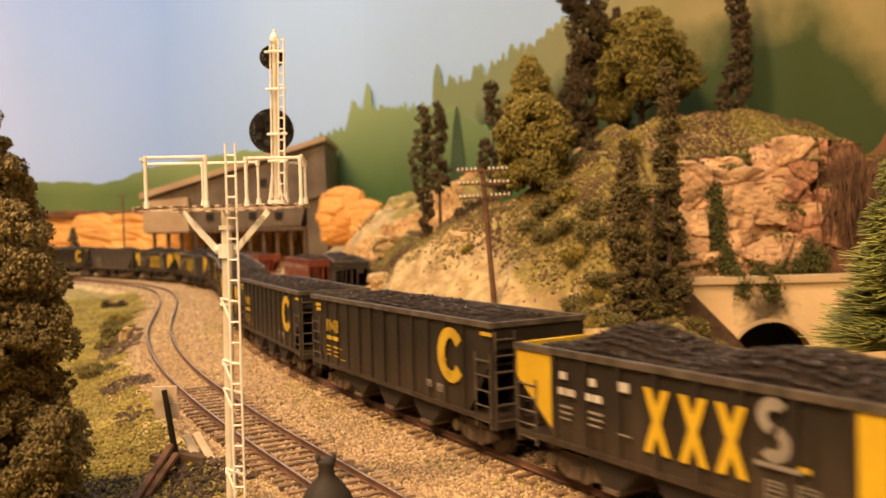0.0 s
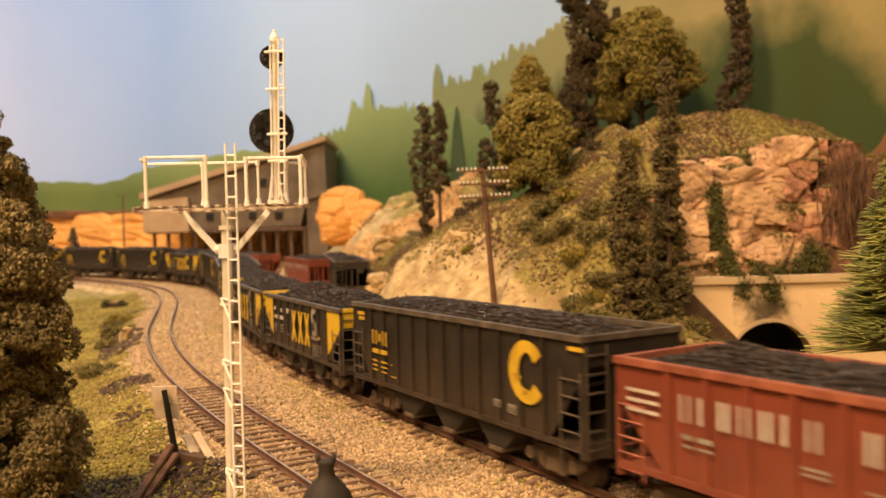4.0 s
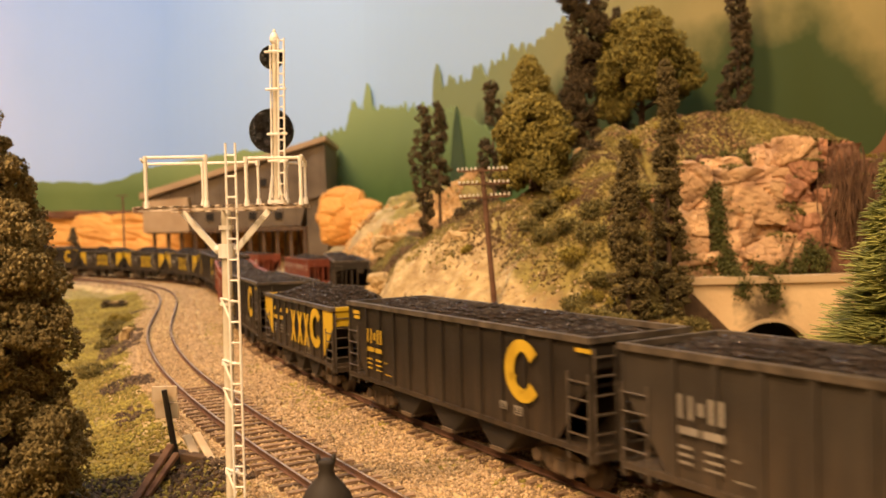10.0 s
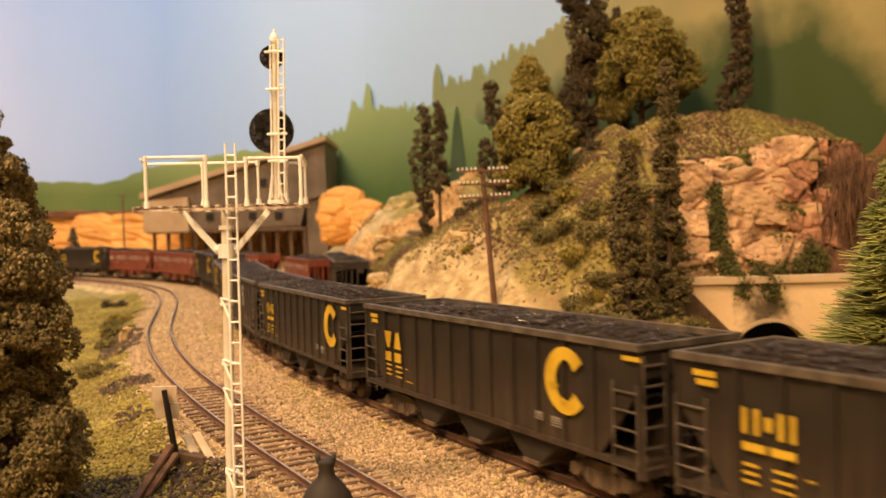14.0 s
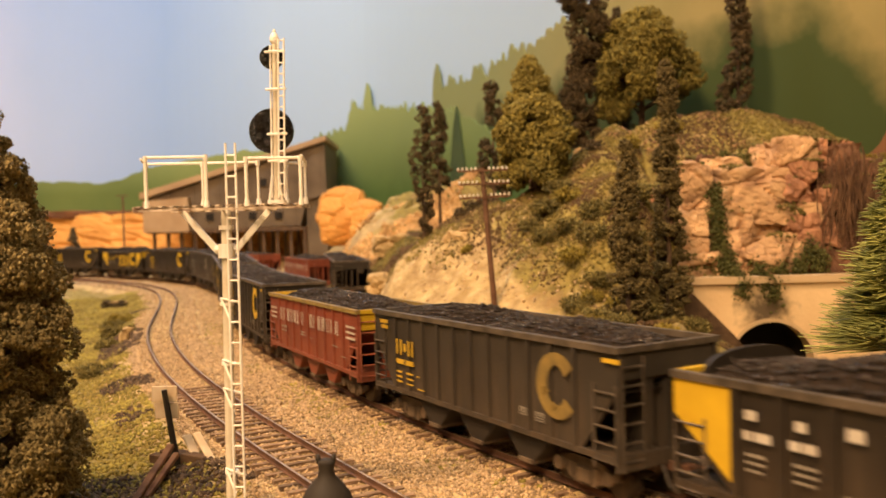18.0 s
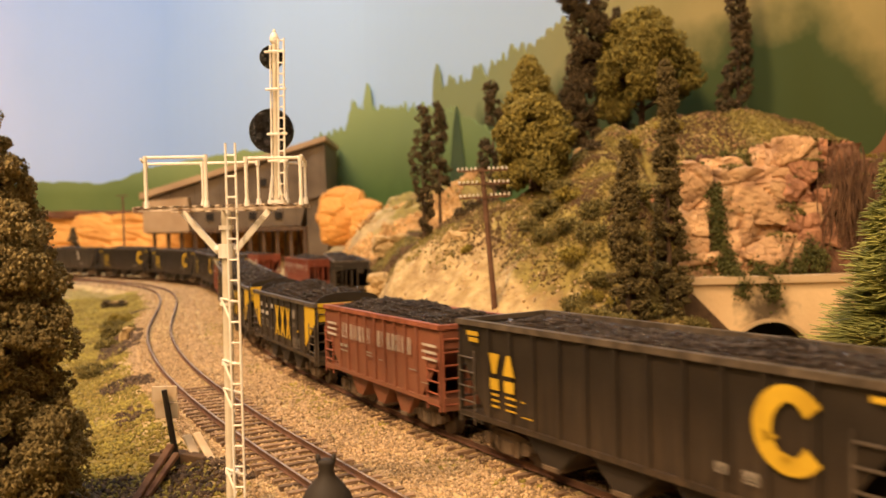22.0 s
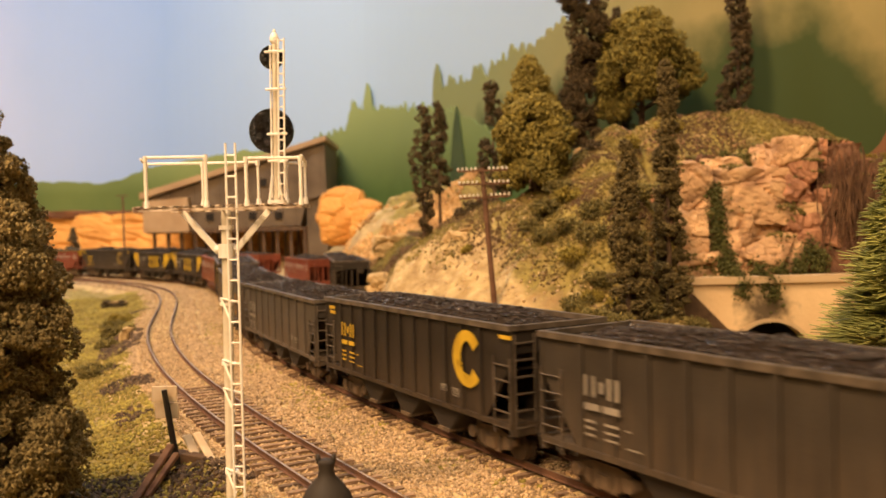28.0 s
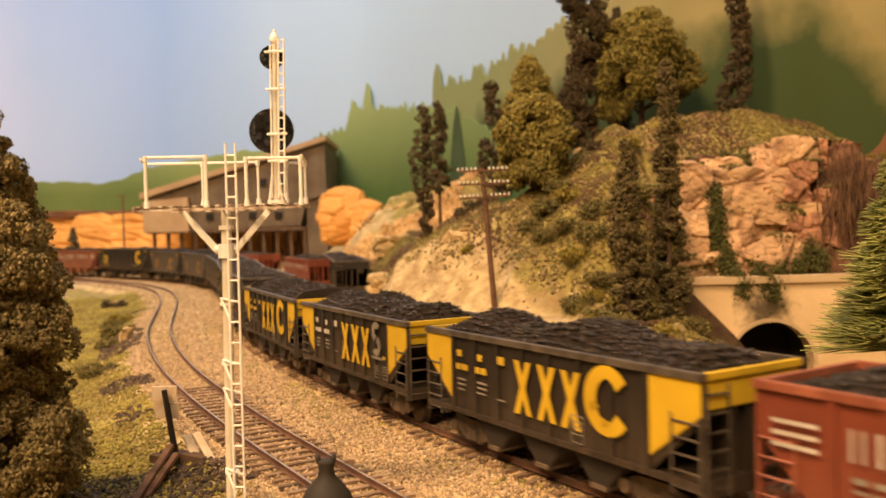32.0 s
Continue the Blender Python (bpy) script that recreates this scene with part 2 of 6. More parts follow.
ICO_V = np.array([(0, 1, 1.618), (0, -1, 1.618), (0, 1, -1.618), (0, -1, -1.618), (1, 1.618, 0), (-1, 1.618, 0), (1, -1.618, 0), (-1, -1.618, 0),
                  (1.618, 0, 1), (-1.618, 0, 1), (1.618, 0, -1), (-1.618, 0, -1)]) / 1.902
ICO_F = np.array([(0, 1, 8), (0, 9, 1), (0, 5, 9), (0, 4, 5), (0, 8, 4), (1, 7, 6), (1, 6, 8), (1, 9, 7), (3, 2, 10), (3, 11, 2), (3, 10, 6), (3, 6, 7),
                  (3, 7, 11), (2, 4, 10), (2, 5, 4), (2, 11, 5), (8, 6, 10), (8, 10, 4), (9, 5, 11), (9, 11, 7)])
OCT_V = np.array([(1, 0, 0), (-1, 0, 0), (0, 1, 0), (0, -1, 0), (0, 0, 1), (0, 0, -1)], float)
OCT_F = np.array([(0, 2, 4), (2, 1, 4), (1, 3, 4), (3, 0, 4), (2, 0, 5), (1, 2, 5), (3, 1, 5), (0, 3, 5)])


def crumbs(name, pts, sizes, rng, fine=False, jitter=0.35, squash=(1, 1, 1)):
    """Many small rough lumps in one mesh."""
    v, f = (ICO_V, ICO_F) if fine else (OCT_V, OCT_F)
    n, k = len(pts), len(v)
    base = v[None] * (1 + jitter * rng.uniform(-1, 1, (n, k, 1))) * (1 + jitter * rng.uniform(-1, 1, (n, 1, 3))) * np.array(squash)
    a = rng.uniform(0, math.tau, n)
    c, s = np.cos(a)[:, None], np.sin(a)[:, None]
    b = rng.uniform(-0.7, 0.7, n)
    cb, sb = np.cos(b)[:, None], np.sin(b)[:, None]
    x, y, z = base[..., 0], base[..., 1], base[..., 2]
    y, z = y * cb - z * sb, y * sb + z * cb
    x, y = x * c - y * s, x * s + y * c
    co = np.stack([x, y, z], -1) * np.asarray(sizes).reshape(-1, 1, 1) + np.asarray(pts)[:, None, :]
    faces = (f[None] + (np.arange(n) * k)[:, None, None]).reshape(-1, 3)
    me = bpy.data.meshes.new(name)
    me.vertices.add(n * k)
    me.vertices.foreach_set("co", co.reshape(-1))
    me.loops.add(len(faces) * 3)
    me.loops.foreach_set("vertex_index", faces.reshape(-1).astype(np.int32))
    me.polygons.add(len(faces))
    me.polygons.foreach_set("loop_start", np.arange(0, len(faces) * 3, 3, dtype=np.int32))
    me.update(calc_edges=True)
    me.validate()
    return me


# ---- the plan: line of the main track, rail tops at z = 0 ----
STEP = 0.01
BEND_S = [-0.1, 0.0, 0.15, 0.3, 0.45, 0.6, 0.7, 0.8, 0.9, 1.0, 1.2, 1.7, 2.0, 3.0, 3.1]
BEND_K = [0.0, -0.137, -0.423, -0.601, -0.613, -0.176, 0.394, 1.106, 1.603, 1.387, 0.707, 0.9, 0.9, 0.9, 0.0]
LINE_S = np.arange(-5.0, 6.5, STEP)
turn = np.interp(LINE_S, BEND_S, BEND_K)
ZERO = int(np.argmin(abs(LINE_S)))
LINE_A = np.concatenate([[0], np.cumsum((turn[1:] + turn[:-1]) / 2 * STEP)])
LINE_A += 2.124068 - LINE_A[ZERO]
LINE_X = np.concatenate([[0], np.cumsum((np.cos(LINE_A)[1:] + np.cos(LINE_A)[:-1]) / 2 * STEP)])
LINE_Y = np.concatenate([[0], np.cumsum((np.sin(LINE_A)[1:] + np.sin(LINE_A)[:-1]) / 2 * STEP)])
LINE_X += 0.060428 - LINE_X[ZERO]
LINE_Y += 0.213767 - LINE_Y[ZERO]


def on_line(s, lat=0.0):
    a = np.interp(s, LINE_S, LINE_A)
    return np.interp(s, LINE_S, LINE_X) - np.sin(a) * lat, np.interp(s, LINE_S, LINE_Y) + np.cos(a) * lat, a


def grade(s):
    """The line climbs gently into the far curve."""
    return np.interp(s, [0.3, 0.6, 0.75, 0.9, 1.1, 1.3], [0.0, 0.0008, 0.0042, 0.0075, 0.0095, 0.0112])


def side_gap(s):
    """Distance from the main track to the second track beside it."""
    return np.interp(s, [-0.1, 0.1, 0.5, 1.0, 2.0], [0.0635, 0.064, 0.0675, 0.066, 0.06])


SPEED_T = [0, 1, 2, 3.5, 5.5, 7, 8, 9, 10, 11, 12, 13, 14.5, 16.5, 18, 19, 20, 21, 22, 23, 24, 25.5, 27.5, 28.5, 29.5, 30.5, 32]
SPEED_V = [0.1284, 0.1309, 0.1331, 0.1276, 0.1247, 0.126, 0.1223, 0.116, 0.12, 0.1205, 0.1176, 0.1218, 0.1122, 0.1157, 0.1221, 0.1223, 0.1197,
           0.1135, 0.1176, 0.103, 0.1184, 0.1097, 0.1209, 0.1264, 0.1302, 0.1167, 0.1195]
TIMES = np.arange(0, 32.01, 0.05)
pace = np.interp(TIMES, SPEED_T, SPEED_V)
RUN = np.concatenate([[0], np.cumsum((pace[1:] + pace[:-1]) / 2 * 0.05)])


def run(t):
    return float(np.interp(t, TIMES, RUN))


# ---- ground ----
def line_distance(x, y):
    """Signed distance to the main track, and the way along it."""
    best = np.full(x.shape, 1e9)
    lat = np.zeros(x.shape)
    along = np.zeros(x.shape)
    for i in range(0, len(LINE_S), 3):
        dx, dy = x - LINE_X[i], y - LINE_Y[i]
        d = dx * dx + dy * dy
        m = d < best
        best = np.where(m, d, best)
        lat = np.where(m, -np.sin(LINE_A[i]) * dx + np.cos(LINE_A[i]) * dy, lat)
        along = np.where(m, LINE_S[i], along)
    return np.sign(lat) * np.sqrt(best), along


FOOT_X = [-0.9, -0.3, -0.2, -0.14, -0.10, -0.04, 0.0, 0.05, 0.12, 0.155, 0.172, 0.3, 0.6]
FOOT_Y = [2.0, 1.80, 1.5, 1.2, 0.92, 0.64, 0.58, 0.53, 0.50, 0.535, 0.640, 0.658, 0.67]


def height(x, y):
    lat, along = line_distance(x, y)
    n = fbm(x * 9, y * 9)
    n2 = fbm(x * 60, y * 60, 3)
    # hillside behind the track
    rocky = smooth01(x, 0.120, 0.188)
    d = y - np.interp(x, FOOT_X, FOOT_Y) + 0.03 * n * (1 - rocky)
    slope = np.interp(x, [-0.3, -0.05, 0.05, 0.08, 0.12, 0.15, 0.19], [0.24, 0.27, 0.56, 0.72, 1.0, 1.22, 2.3])
    crest = np.interp(x, [-0.9, -0.4, -0.1, 0.0, 0.07, 0.15, 0.2, 0.3, 0.45, 0.6], [0.05, 0.14, 0.13, 0.135, 0.165, 0.174, 0.166, 0.180, 0.118, 0.09])
    hill = slope * np.maximum(d, 0)
    hill = crest * (1 - np.exp(-hill / crest * 1.25)) + 0.012 * n * smooth01(d, 0, 0.1) + 0.0065 * n2 * smooth01(d, 0, 0.03)
    # the far side falls away behind the ridge
    ridge = np.interp(x, [-0.3, -0.05, 0.05, 0.15, 0.17, 0.20, 0.3], [0.9, 0.80, 0.67, 0.71, 0.72, 0.745, 0.77])
    hill = hill - np.minimum(0.45 * np.maximum(y - ridge, 0), np.maximum(hill - 0.05, 0)) * smooth01(x, -0.06, 0.02)
    # over the tunnel: an upright rock face, a turf ramp behind its rim, then the ridge
    foot = np.interp(x, FOOT_X, FOOT_Y)
    rim = np.interp(x, [0.12, 0.15, 0.172, 0.189, 0.232, 0.29, 0.324, 0.36, 0.42], [0.010, 0.040, 0.088, 0.112, 0.121, 0.135, 0.124, 0.105, 0.085])
    brow = np.interp(x, [0.12, 0.187, 0.214, 0.284, 0.328, 0.358, 0.392, 0.45], [0.158, 0.172, 0.176, 0.178, 0.168, 0.150, 0.121, 0.095])
    ramp = np.clip((y - foot - 0.014) / (0.735 - foot - 0.014), 0, 1)
    face = rim * smooth01(y, foot, foot + 0.016) + (brow - rim) * ramp ** 0.85 + (0.010 * n + 0.006 * n2) * smooth01(y, foot + 0.01, foot + 0.03)
    face = face - np.minimum(0.45 * np.maximum(y - 0.735, 0), np.maximum(face - 0.05, 0))
    hill = hill * (1 - rocky) + face * rocky
    # second rise behind the near slope
    rise = np.interp(x, [-0.19, -0.14, -0.11, -0.075, -0.03, 0.015, 0.05, 0.12], [0.0, 0.030, 0.070, 0.104, 0.122, 0.138, 0.142, 0.11])
    rise = (rise + 0.035 * fbm(x * 16, y * 16) * smooth01(x, -0.17, -0.10)) * smooth01(y + 0.04 * n, 0.86, 1.12) * (1 - smooth01(x, 0.06, 0.12))
    hill = np.maximum(hill, rise)
    bank = 0.022 * smooth01(-lat, 0.035, 0.14) * smooth01(along, 0.10, 0.25) * (1 - smooth01(along, 0.48, 0.62))
    low = -0.062 * smooth01(x, 0.178, 0.21) * smooth01(-lat, 0.05, 0.13) * (1 - smooth01(d, 0.0, 0.02))
    z = -0.0042 + bank * (1 - smooth01(x, 0.135, 0.178)) + np.maximum(hill, 0) + low
    # shoulders of the two roadbeds and the rough ground beside them
    verge = lat - side_gap(along)
    drop = smooth01(verge, 0.018, 0.05) * smooth01(lat, 0.0, 0.02)
    z = z - 0.006 * drop + drop * (0.006 * n + 0.0025 * n2) - 0.0012 * smooth01(abs(lat), 0.02, 0.03) * (lat < 0.04)
    # stones packed between the ties
    packed = 0.0011 * (1 - smooth01(np.minimum(abs(lat), abs(lat - side_gap(along))), 0.013, 0.017))
    return z + packed + grade(along) * smooth01(lat, -0.085, -0.045)


def spaced(stops):
    out = []
    for a, b, h in stops:
        out += list(np.arange(a, b, h))
    return np.array(out + [stops[-1][1]])


GX = spaced([(-5, -1.2, 0.2), (-1.2, -0.5, 0.02), (-0.5, 0.5, 0.005), (0.5, 0.8, 0.02), (0.8, 3.6, 0.2)])
GY = spaced([(-4.6, 0.0, 0.2), (0.0, 0.1, 0.02), (0.1, 1.1, 0.005), (1.1, 2.2, 0.015), (2.2, 2.6, 0.1)])
gx, gy = np.meshgrid(GX, GY)
gz = height(gx, gy)
me = bpy.data.meshes.new("ground")
nx, ny = len(GX), len(GY)
quads = [(j * nx + i, j * nx + i + 1, (j + 1) * nx + i + 1, (j + 1) * nx + i) for j in range(ny - 1) for i in range(nx - 1)]
me.from_pydata(np.stack([gx, gy, gz], -1).reshape(-1, 3).tolist(), [], quads)


def ground_material():
    m = bpy.data.materials.new("scenic_ground")
    m.use_nodes = True
    nt = m.node_tree
    b = nt.nodes["Principled BSDF"]
    b.inputs["Roughness"].default_value = 0.95
    geo = nt.nodes.new("ShaderNodeNewGeometry")
    lk = nt.links.new

    def noise_fac(scale, lo, hi, detail=6):
        n = nt.nodes.new("ShaderNodeTexNoise")
        n.inputs["Scale"].default_value, n.inputs["Detail"].default_value = scale, detail
        lk(geo.outputs["Position"], n.inputs["Vector"])
        r = nt.nodes.new("ShaderNodeMapRange")
        r.inputs["From Min"].default_value, r.inputs["From Max"].default_value = lo, hi
        r.clamp = True
        lk(n.outputs["Fac"], r.inputs["Value"])
        return r.outputs["Result"]

    def mix(fac, a, c):
        x = nt.nodes.new("ShaderNodeMix")
        x.data_type = "RGBA"
        lk(fac, x.inputs["Factor"])
        for val, key in ((a, "A"), (c, "B")):
            sock = [s for s in x.inputs if s.name == key and s.type == "RGBA"][0]
            if isinstance(val, tuple):
                sock.default_value = (*val, 1)
            else:
                lk(val, sock)
        return [o for o in x.outputs if o.type == "RGBA"][0]

    earth = mix(noise_fac(90, 0.35, 0.65), (0.33, 0.23, 0.095), (0.55, 0.42, 0.205))
    grass = mix(noise_fac(160, 0.35, 0.65), (0.15, 0.115, 0.030), (0.28, 0.225, 0.055))
    att = nt.nodes.new("ShaderNodeAttribute")
    att.attribute_name = "growth"
    add = nt.nodes.new("ShaderNodeMath")
    add.operation = "ADD"
    lk(att.outputs["Fac"], add.inputs[0])
    lk(noise_fac(45, 0.0, 1.0, 8), add.inputs[1])
    cut = nt.nodes.new("ShaderNodeMapRange")
    cut.inputs["From Min"].default_value, cut.inputs["From Max"].default_value = 0.86, 1.06
    lk(add.outputs[0], cut.inputs["Value"])
    lk(mix(cut.outputs["Result"], earth, grass), b.inputs["Base Color"])
    bn = nt.nodes.new("ShaderNodeTexNoise")
    bn.inputs["Scale"].default_value, bn.inputs["Detail"].default_value = 130, 10
    lk(geo.outputs["Position"], bn.inputs["Vector"])
    bp = nt.nodes.new("ShaderNodeBump")
    bp.inputs["Strength"].default_value, bp.inputs["Distance"].default_value = 0.9, 0.004
    lk(bn.outputs["Fac"], bp.inputs["Height"])
    lk(bp.outputs["Normal"], b.inputs["Normal"])
    return m


M["ground"] = ground_material()
blotched(M["ground"], (0.235, 0.145, 0.062), 34, 0.50, 0.66, 0.6, (1, 1, 1.6))
blotched(M["ground"], (0.64, 0.51, 0.29), 60, 0.56, 0.68, 0.35)
ground = tagged(mesh_part("ground", me, M["ground"], None, smooth=True), "tan earth hillside and grassy verge of a model railway", "ground", kind="structure")
glat, galong = line_distance(gx, gy)
gd = gy - np.interp(gx, FOOT_X, FOOT_Y)
growth = (0.62 * smooth01(glat - side_gap(galong), 0.026, 0.045) * (1 - smooth01(gy, 1.2, 1.5)) + 0.7 * smooth01(gd, 0.07, 0.15) * smooth01(gx, -0.12, 0.02) + 0.7 * smooth01(gx, 0.10, 0.14) * (gy > 0.33) * smooth01(-glat, 0.035, 0.055)
          + 0.25 * smooth01(gd, 0.05, 0.15) * (gx > -0.3) + 0.75 * smooth01(gd, -0.05, 0.02) * smooth01(gx, 0.03, 0.085) + 0.30 * smooth01(gd, 0.0, 0.05) * smooth01(gx, -0.08, 0.02)
          + 0.62 * smooth01(gy, 0.80, 0.90) * smooth01(gx, -0.14, -0.08) * (1 - smooth01(gy, 0.98, 1.06))) * (1 - smooth01(gx, 0.155, 0.185) * (gy > 0.6) * (1 - smooth01(gd, 0.012, 0.022))) * (1 - 0.9 * smooth01(gy, 1.25, 1.5))
att = me.attributes.new("growth", "FLOAT", "POINT")
att.data.foreach_set("value", growth.reshape(-1).astype(np.float32))


def ground_z(x, y):
    return float(height(np.array([x]), np.array([y]))[0])


# ---- painted backdrop, a curved wall ----
BACK = [(-5.0, 2.3), (-2.2, 2.35), (-1.2, 2.35), (-0.6, 2.25), (-0.1, 1.9), (0.2, 1.45), (0.45, 1.12), (0.8, 0.95), (1.3, 0.85), (3.6, 0.8)]


def back_curve(n=240):
    p = np.array(BACK)
    t = np.concatenate([[0], np.cumsum(np.hypot(*np.diff(p, axis=0).T))])
    u = np.linspace(0, t[-1], n)
    x, y = np.interp(u, t, p[:, 0]), np.interp(u, t, p[:, 1])
    for _ in range(60):
        x[1:-1] = (x[:-2] + 2 * x[1:-1] + x[2:]) / 4
        y[1:-1] = (y[:-2] + 2 * y[1:-1] + y[2:]) / 4
    return x, y


bx, by = back_curve()
# to the right the wall is bent in, close behind the hill
def bend(x, y):
    t = x / np.maximum(y, 0.3)
    return 1 - 0.30 * smooth01(t, -0.1, 0.27) + 0.30 * smooth01(t, 0.42, 2.2)


def wall_strip(name, x, y, bottom, top, off, thick):
    """An upright sheet along the wall's line, off metres before it, between two edges."""
    v, f = [], []
    n = len(x)
    k = bend(x, y)
    x, y, bottom, top = x * k, y * k, bottom, 0.0736 + (top - 0.0736) * k
    out = np.stack([-np.gradient(y), np.gradient(x)], -1)
    out /= np.linalg.norm(out, axis=1)[:, None]
    for i in range(n):
        for o in (off, off - thick):
            v.append((x[i] - out[i, 0] * o, y[i] - out[i, 1] * o, bottom[i]))
            v.append((x[i] - out[i, 0] * o, y[i] - out[i, 1] * o, top[i]))
    for i in range(n - 1):
        a, b = i * 4, i * 4 + 4
        f += [(a, b, b + 1, a + 1), (a + 3, b + 3, b + 2, a + 2), (a + 1, b + 1, b + 3, a + 3), (a + 2, b + 2, b, a)]
    m = bpy.data.meshes.new(name)
    m.from_pydata(v, [], f)
    return m


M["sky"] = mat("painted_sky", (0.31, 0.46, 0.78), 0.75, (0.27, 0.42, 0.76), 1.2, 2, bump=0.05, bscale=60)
M["hills_far"] = mat("painted_light_green_hills", (0.15, 0.20, 0.055), 0.8, (0.11, 0.16, 0.045), 5, grade=(0.19, 0.32, (0.28, 0.35, 0.14)))
M["hills_near"] = mat("painted_green_woods", (0.075, 0.14, 0.035), 0.8, (0.05, 0.10, 0.026), 6, grade=(0.15, 0.37, (0.235, 0.30, 0.125)))
M["slope_olive"] = mat("painted_olive_slope", (0.30, 0.258, 0.110), 0.8, (0.24, 0.212, 0.087), 7, 8, bump=0.25, bscale=45)


def green_shadow_wash(m):
    """Painted green and the trees' cast shadow in one dark colour on the lower slope, its edge falling away to the
    right.
    """
    nt = m.node_tree
    lk = nt.links.new
    b = nt.nodes["Principled BSDF"]
    src = b.inputs["Base Color"].links[0].from_socket
    co = nt.nodes.new("ShaderNodeTexCoord")
    sp = nt.nodes.new("ShaderNodeSeparateXYZ")
    lk(co.outputs["Object"], sp.inputs[0])

    def calc(op, p, q, r=None):
        n = nt.nodes.new("ShaderNodeMath")
        n.operation = op
        for i, val in enumerate((p, q) if r is None else (p, q, r)):
            if isinstance(val, (int, float)):
                n.inputs[i].default_value = val
            else:
                lk(val, n.inputs[i])
        return n.outputs[0]

    edge = calc("MINIMUM", calc("MULTIPLY_ADD", sp.outputs["X"], 0.05, 0.240), calc("MULTIPLY_ADD", sp.outputs["X"], -1.15, 0.656))
    ns = nt.nodes.new("ShaderNodeTexNoise")
    ns.inputs["Scale"].default_value, ns.inputs["Detail"].default_value = 16, 5
    lk(co.outputs["Object"], ns.inputs["Vector"])
    z = calc("MULTIPLY_ADD", ns.outputs["Fac"], 0.10, calc("SUBTRACT", sp.outputs["Z"], edge))
    mp = nt.nodes.new("ShaderNodeMapRange")
    mp.inputs["From Min"].default_value, mp.inputs["From Max"].default_value = 0.035, 0.085
    lk(z, mp.inputs["Value"])
    mx = nt.nodes.new("ShaderNodeMix")
    mx.data_type = "RGBA"
    lk(mp.outputs["Result"], mx.inputs["Factor"])
    ins = [k for k in mx.inputs if k.type == "RGBA"]
    ins[0].default_value = (0.036, 0.060, 0.014, 1)
    # the olive turns grey green towards the open sky
    gr = nt.nodes.new("ShaderNodeMapRange")
    gr.inputs["From Min"].default_value, gr.inputs["From Max"].default_value = 0.26, 0.07
    lk(sp.outputs["X"], gr.inputs["Value"])
    gx2 = nt.nodes.new("ShaderNodeMix")
    gx2.data_type = "RGBA"
    lk(gr.outputs["Result"], gx2.inputs["Factor"])
    two = [k for k in gx2.inputs if k.type == "RGBA"]
    lk(src, two[0])
    two[1].default_value = (0.185, 0.222, 0.098, 1)
    lk([k for k in gx2.outputs if k.type == "RGBA"][0], ins[1])
    lk([k for k in mx.outputs if k.type == "RGBA"][0], b.inputs["Base Color"])


green_shadow_wash(M["slope_olive"])


def graded_sky(m):
    """Sky colour: blue in the middle, paler to both sides and low down."""
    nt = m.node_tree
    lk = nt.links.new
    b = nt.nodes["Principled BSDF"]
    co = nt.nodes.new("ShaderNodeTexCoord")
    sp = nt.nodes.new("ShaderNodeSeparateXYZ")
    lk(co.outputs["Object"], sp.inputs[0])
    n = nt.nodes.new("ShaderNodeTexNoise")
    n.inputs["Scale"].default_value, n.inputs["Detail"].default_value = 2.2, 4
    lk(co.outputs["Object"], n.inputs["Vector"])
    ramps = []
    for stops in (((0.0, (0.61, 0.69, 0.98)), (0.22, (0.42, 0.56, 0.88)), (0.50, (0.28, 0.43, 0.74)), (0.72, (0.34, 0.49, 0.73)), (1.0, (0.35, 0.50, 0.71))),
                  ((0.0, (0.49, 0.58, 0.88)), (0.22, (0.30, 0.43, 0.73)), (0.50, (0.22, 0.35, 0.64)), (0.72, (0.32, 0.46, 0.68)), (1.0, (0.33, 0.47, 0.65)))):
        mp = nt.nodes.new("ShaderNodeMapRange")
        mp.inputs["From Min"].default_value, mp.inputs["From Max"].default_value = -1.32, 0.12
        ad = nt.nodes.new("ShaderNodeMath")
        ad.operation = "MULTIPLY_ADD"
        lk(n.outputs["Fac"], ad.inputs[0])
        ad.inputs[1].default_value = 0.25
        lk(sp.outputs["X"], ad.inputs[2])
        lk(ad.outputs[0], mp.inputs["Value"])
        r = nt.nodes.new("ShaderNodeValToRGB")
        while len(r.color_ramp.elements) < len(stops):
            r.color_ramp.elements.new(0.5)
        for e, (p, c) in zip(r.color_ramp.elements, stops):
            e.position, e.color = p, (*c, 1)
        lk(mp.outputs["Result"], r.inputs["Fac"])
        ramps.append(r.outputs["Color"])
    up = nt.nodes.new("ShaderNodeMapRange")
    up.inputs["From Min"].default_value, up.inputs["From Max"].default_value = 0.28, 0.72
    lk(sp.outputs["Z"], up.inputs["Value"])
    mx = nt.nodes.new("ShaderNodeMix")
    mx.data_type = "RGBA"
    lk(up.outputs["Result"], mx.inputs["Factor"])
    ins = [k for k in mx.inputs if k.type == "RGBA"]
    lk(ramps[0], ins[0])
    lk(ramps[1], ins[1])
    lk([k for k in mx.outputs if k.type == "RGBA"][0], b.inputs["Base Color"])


graded_sky(M["sky"])
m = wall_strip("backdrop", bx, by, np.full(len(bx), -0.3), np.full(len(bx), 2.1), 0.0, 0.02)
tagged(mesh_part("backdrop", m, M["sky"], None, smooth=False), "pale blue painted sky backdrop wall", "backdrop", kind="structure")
NW = 3000
hx, hy = np.interp(np.linspace(0, 239, NW), np.arange(240), bx), np.interp(np.linspace(0, 239, NW), np.arange(240), by)
spire = np.random.RandomState(11)


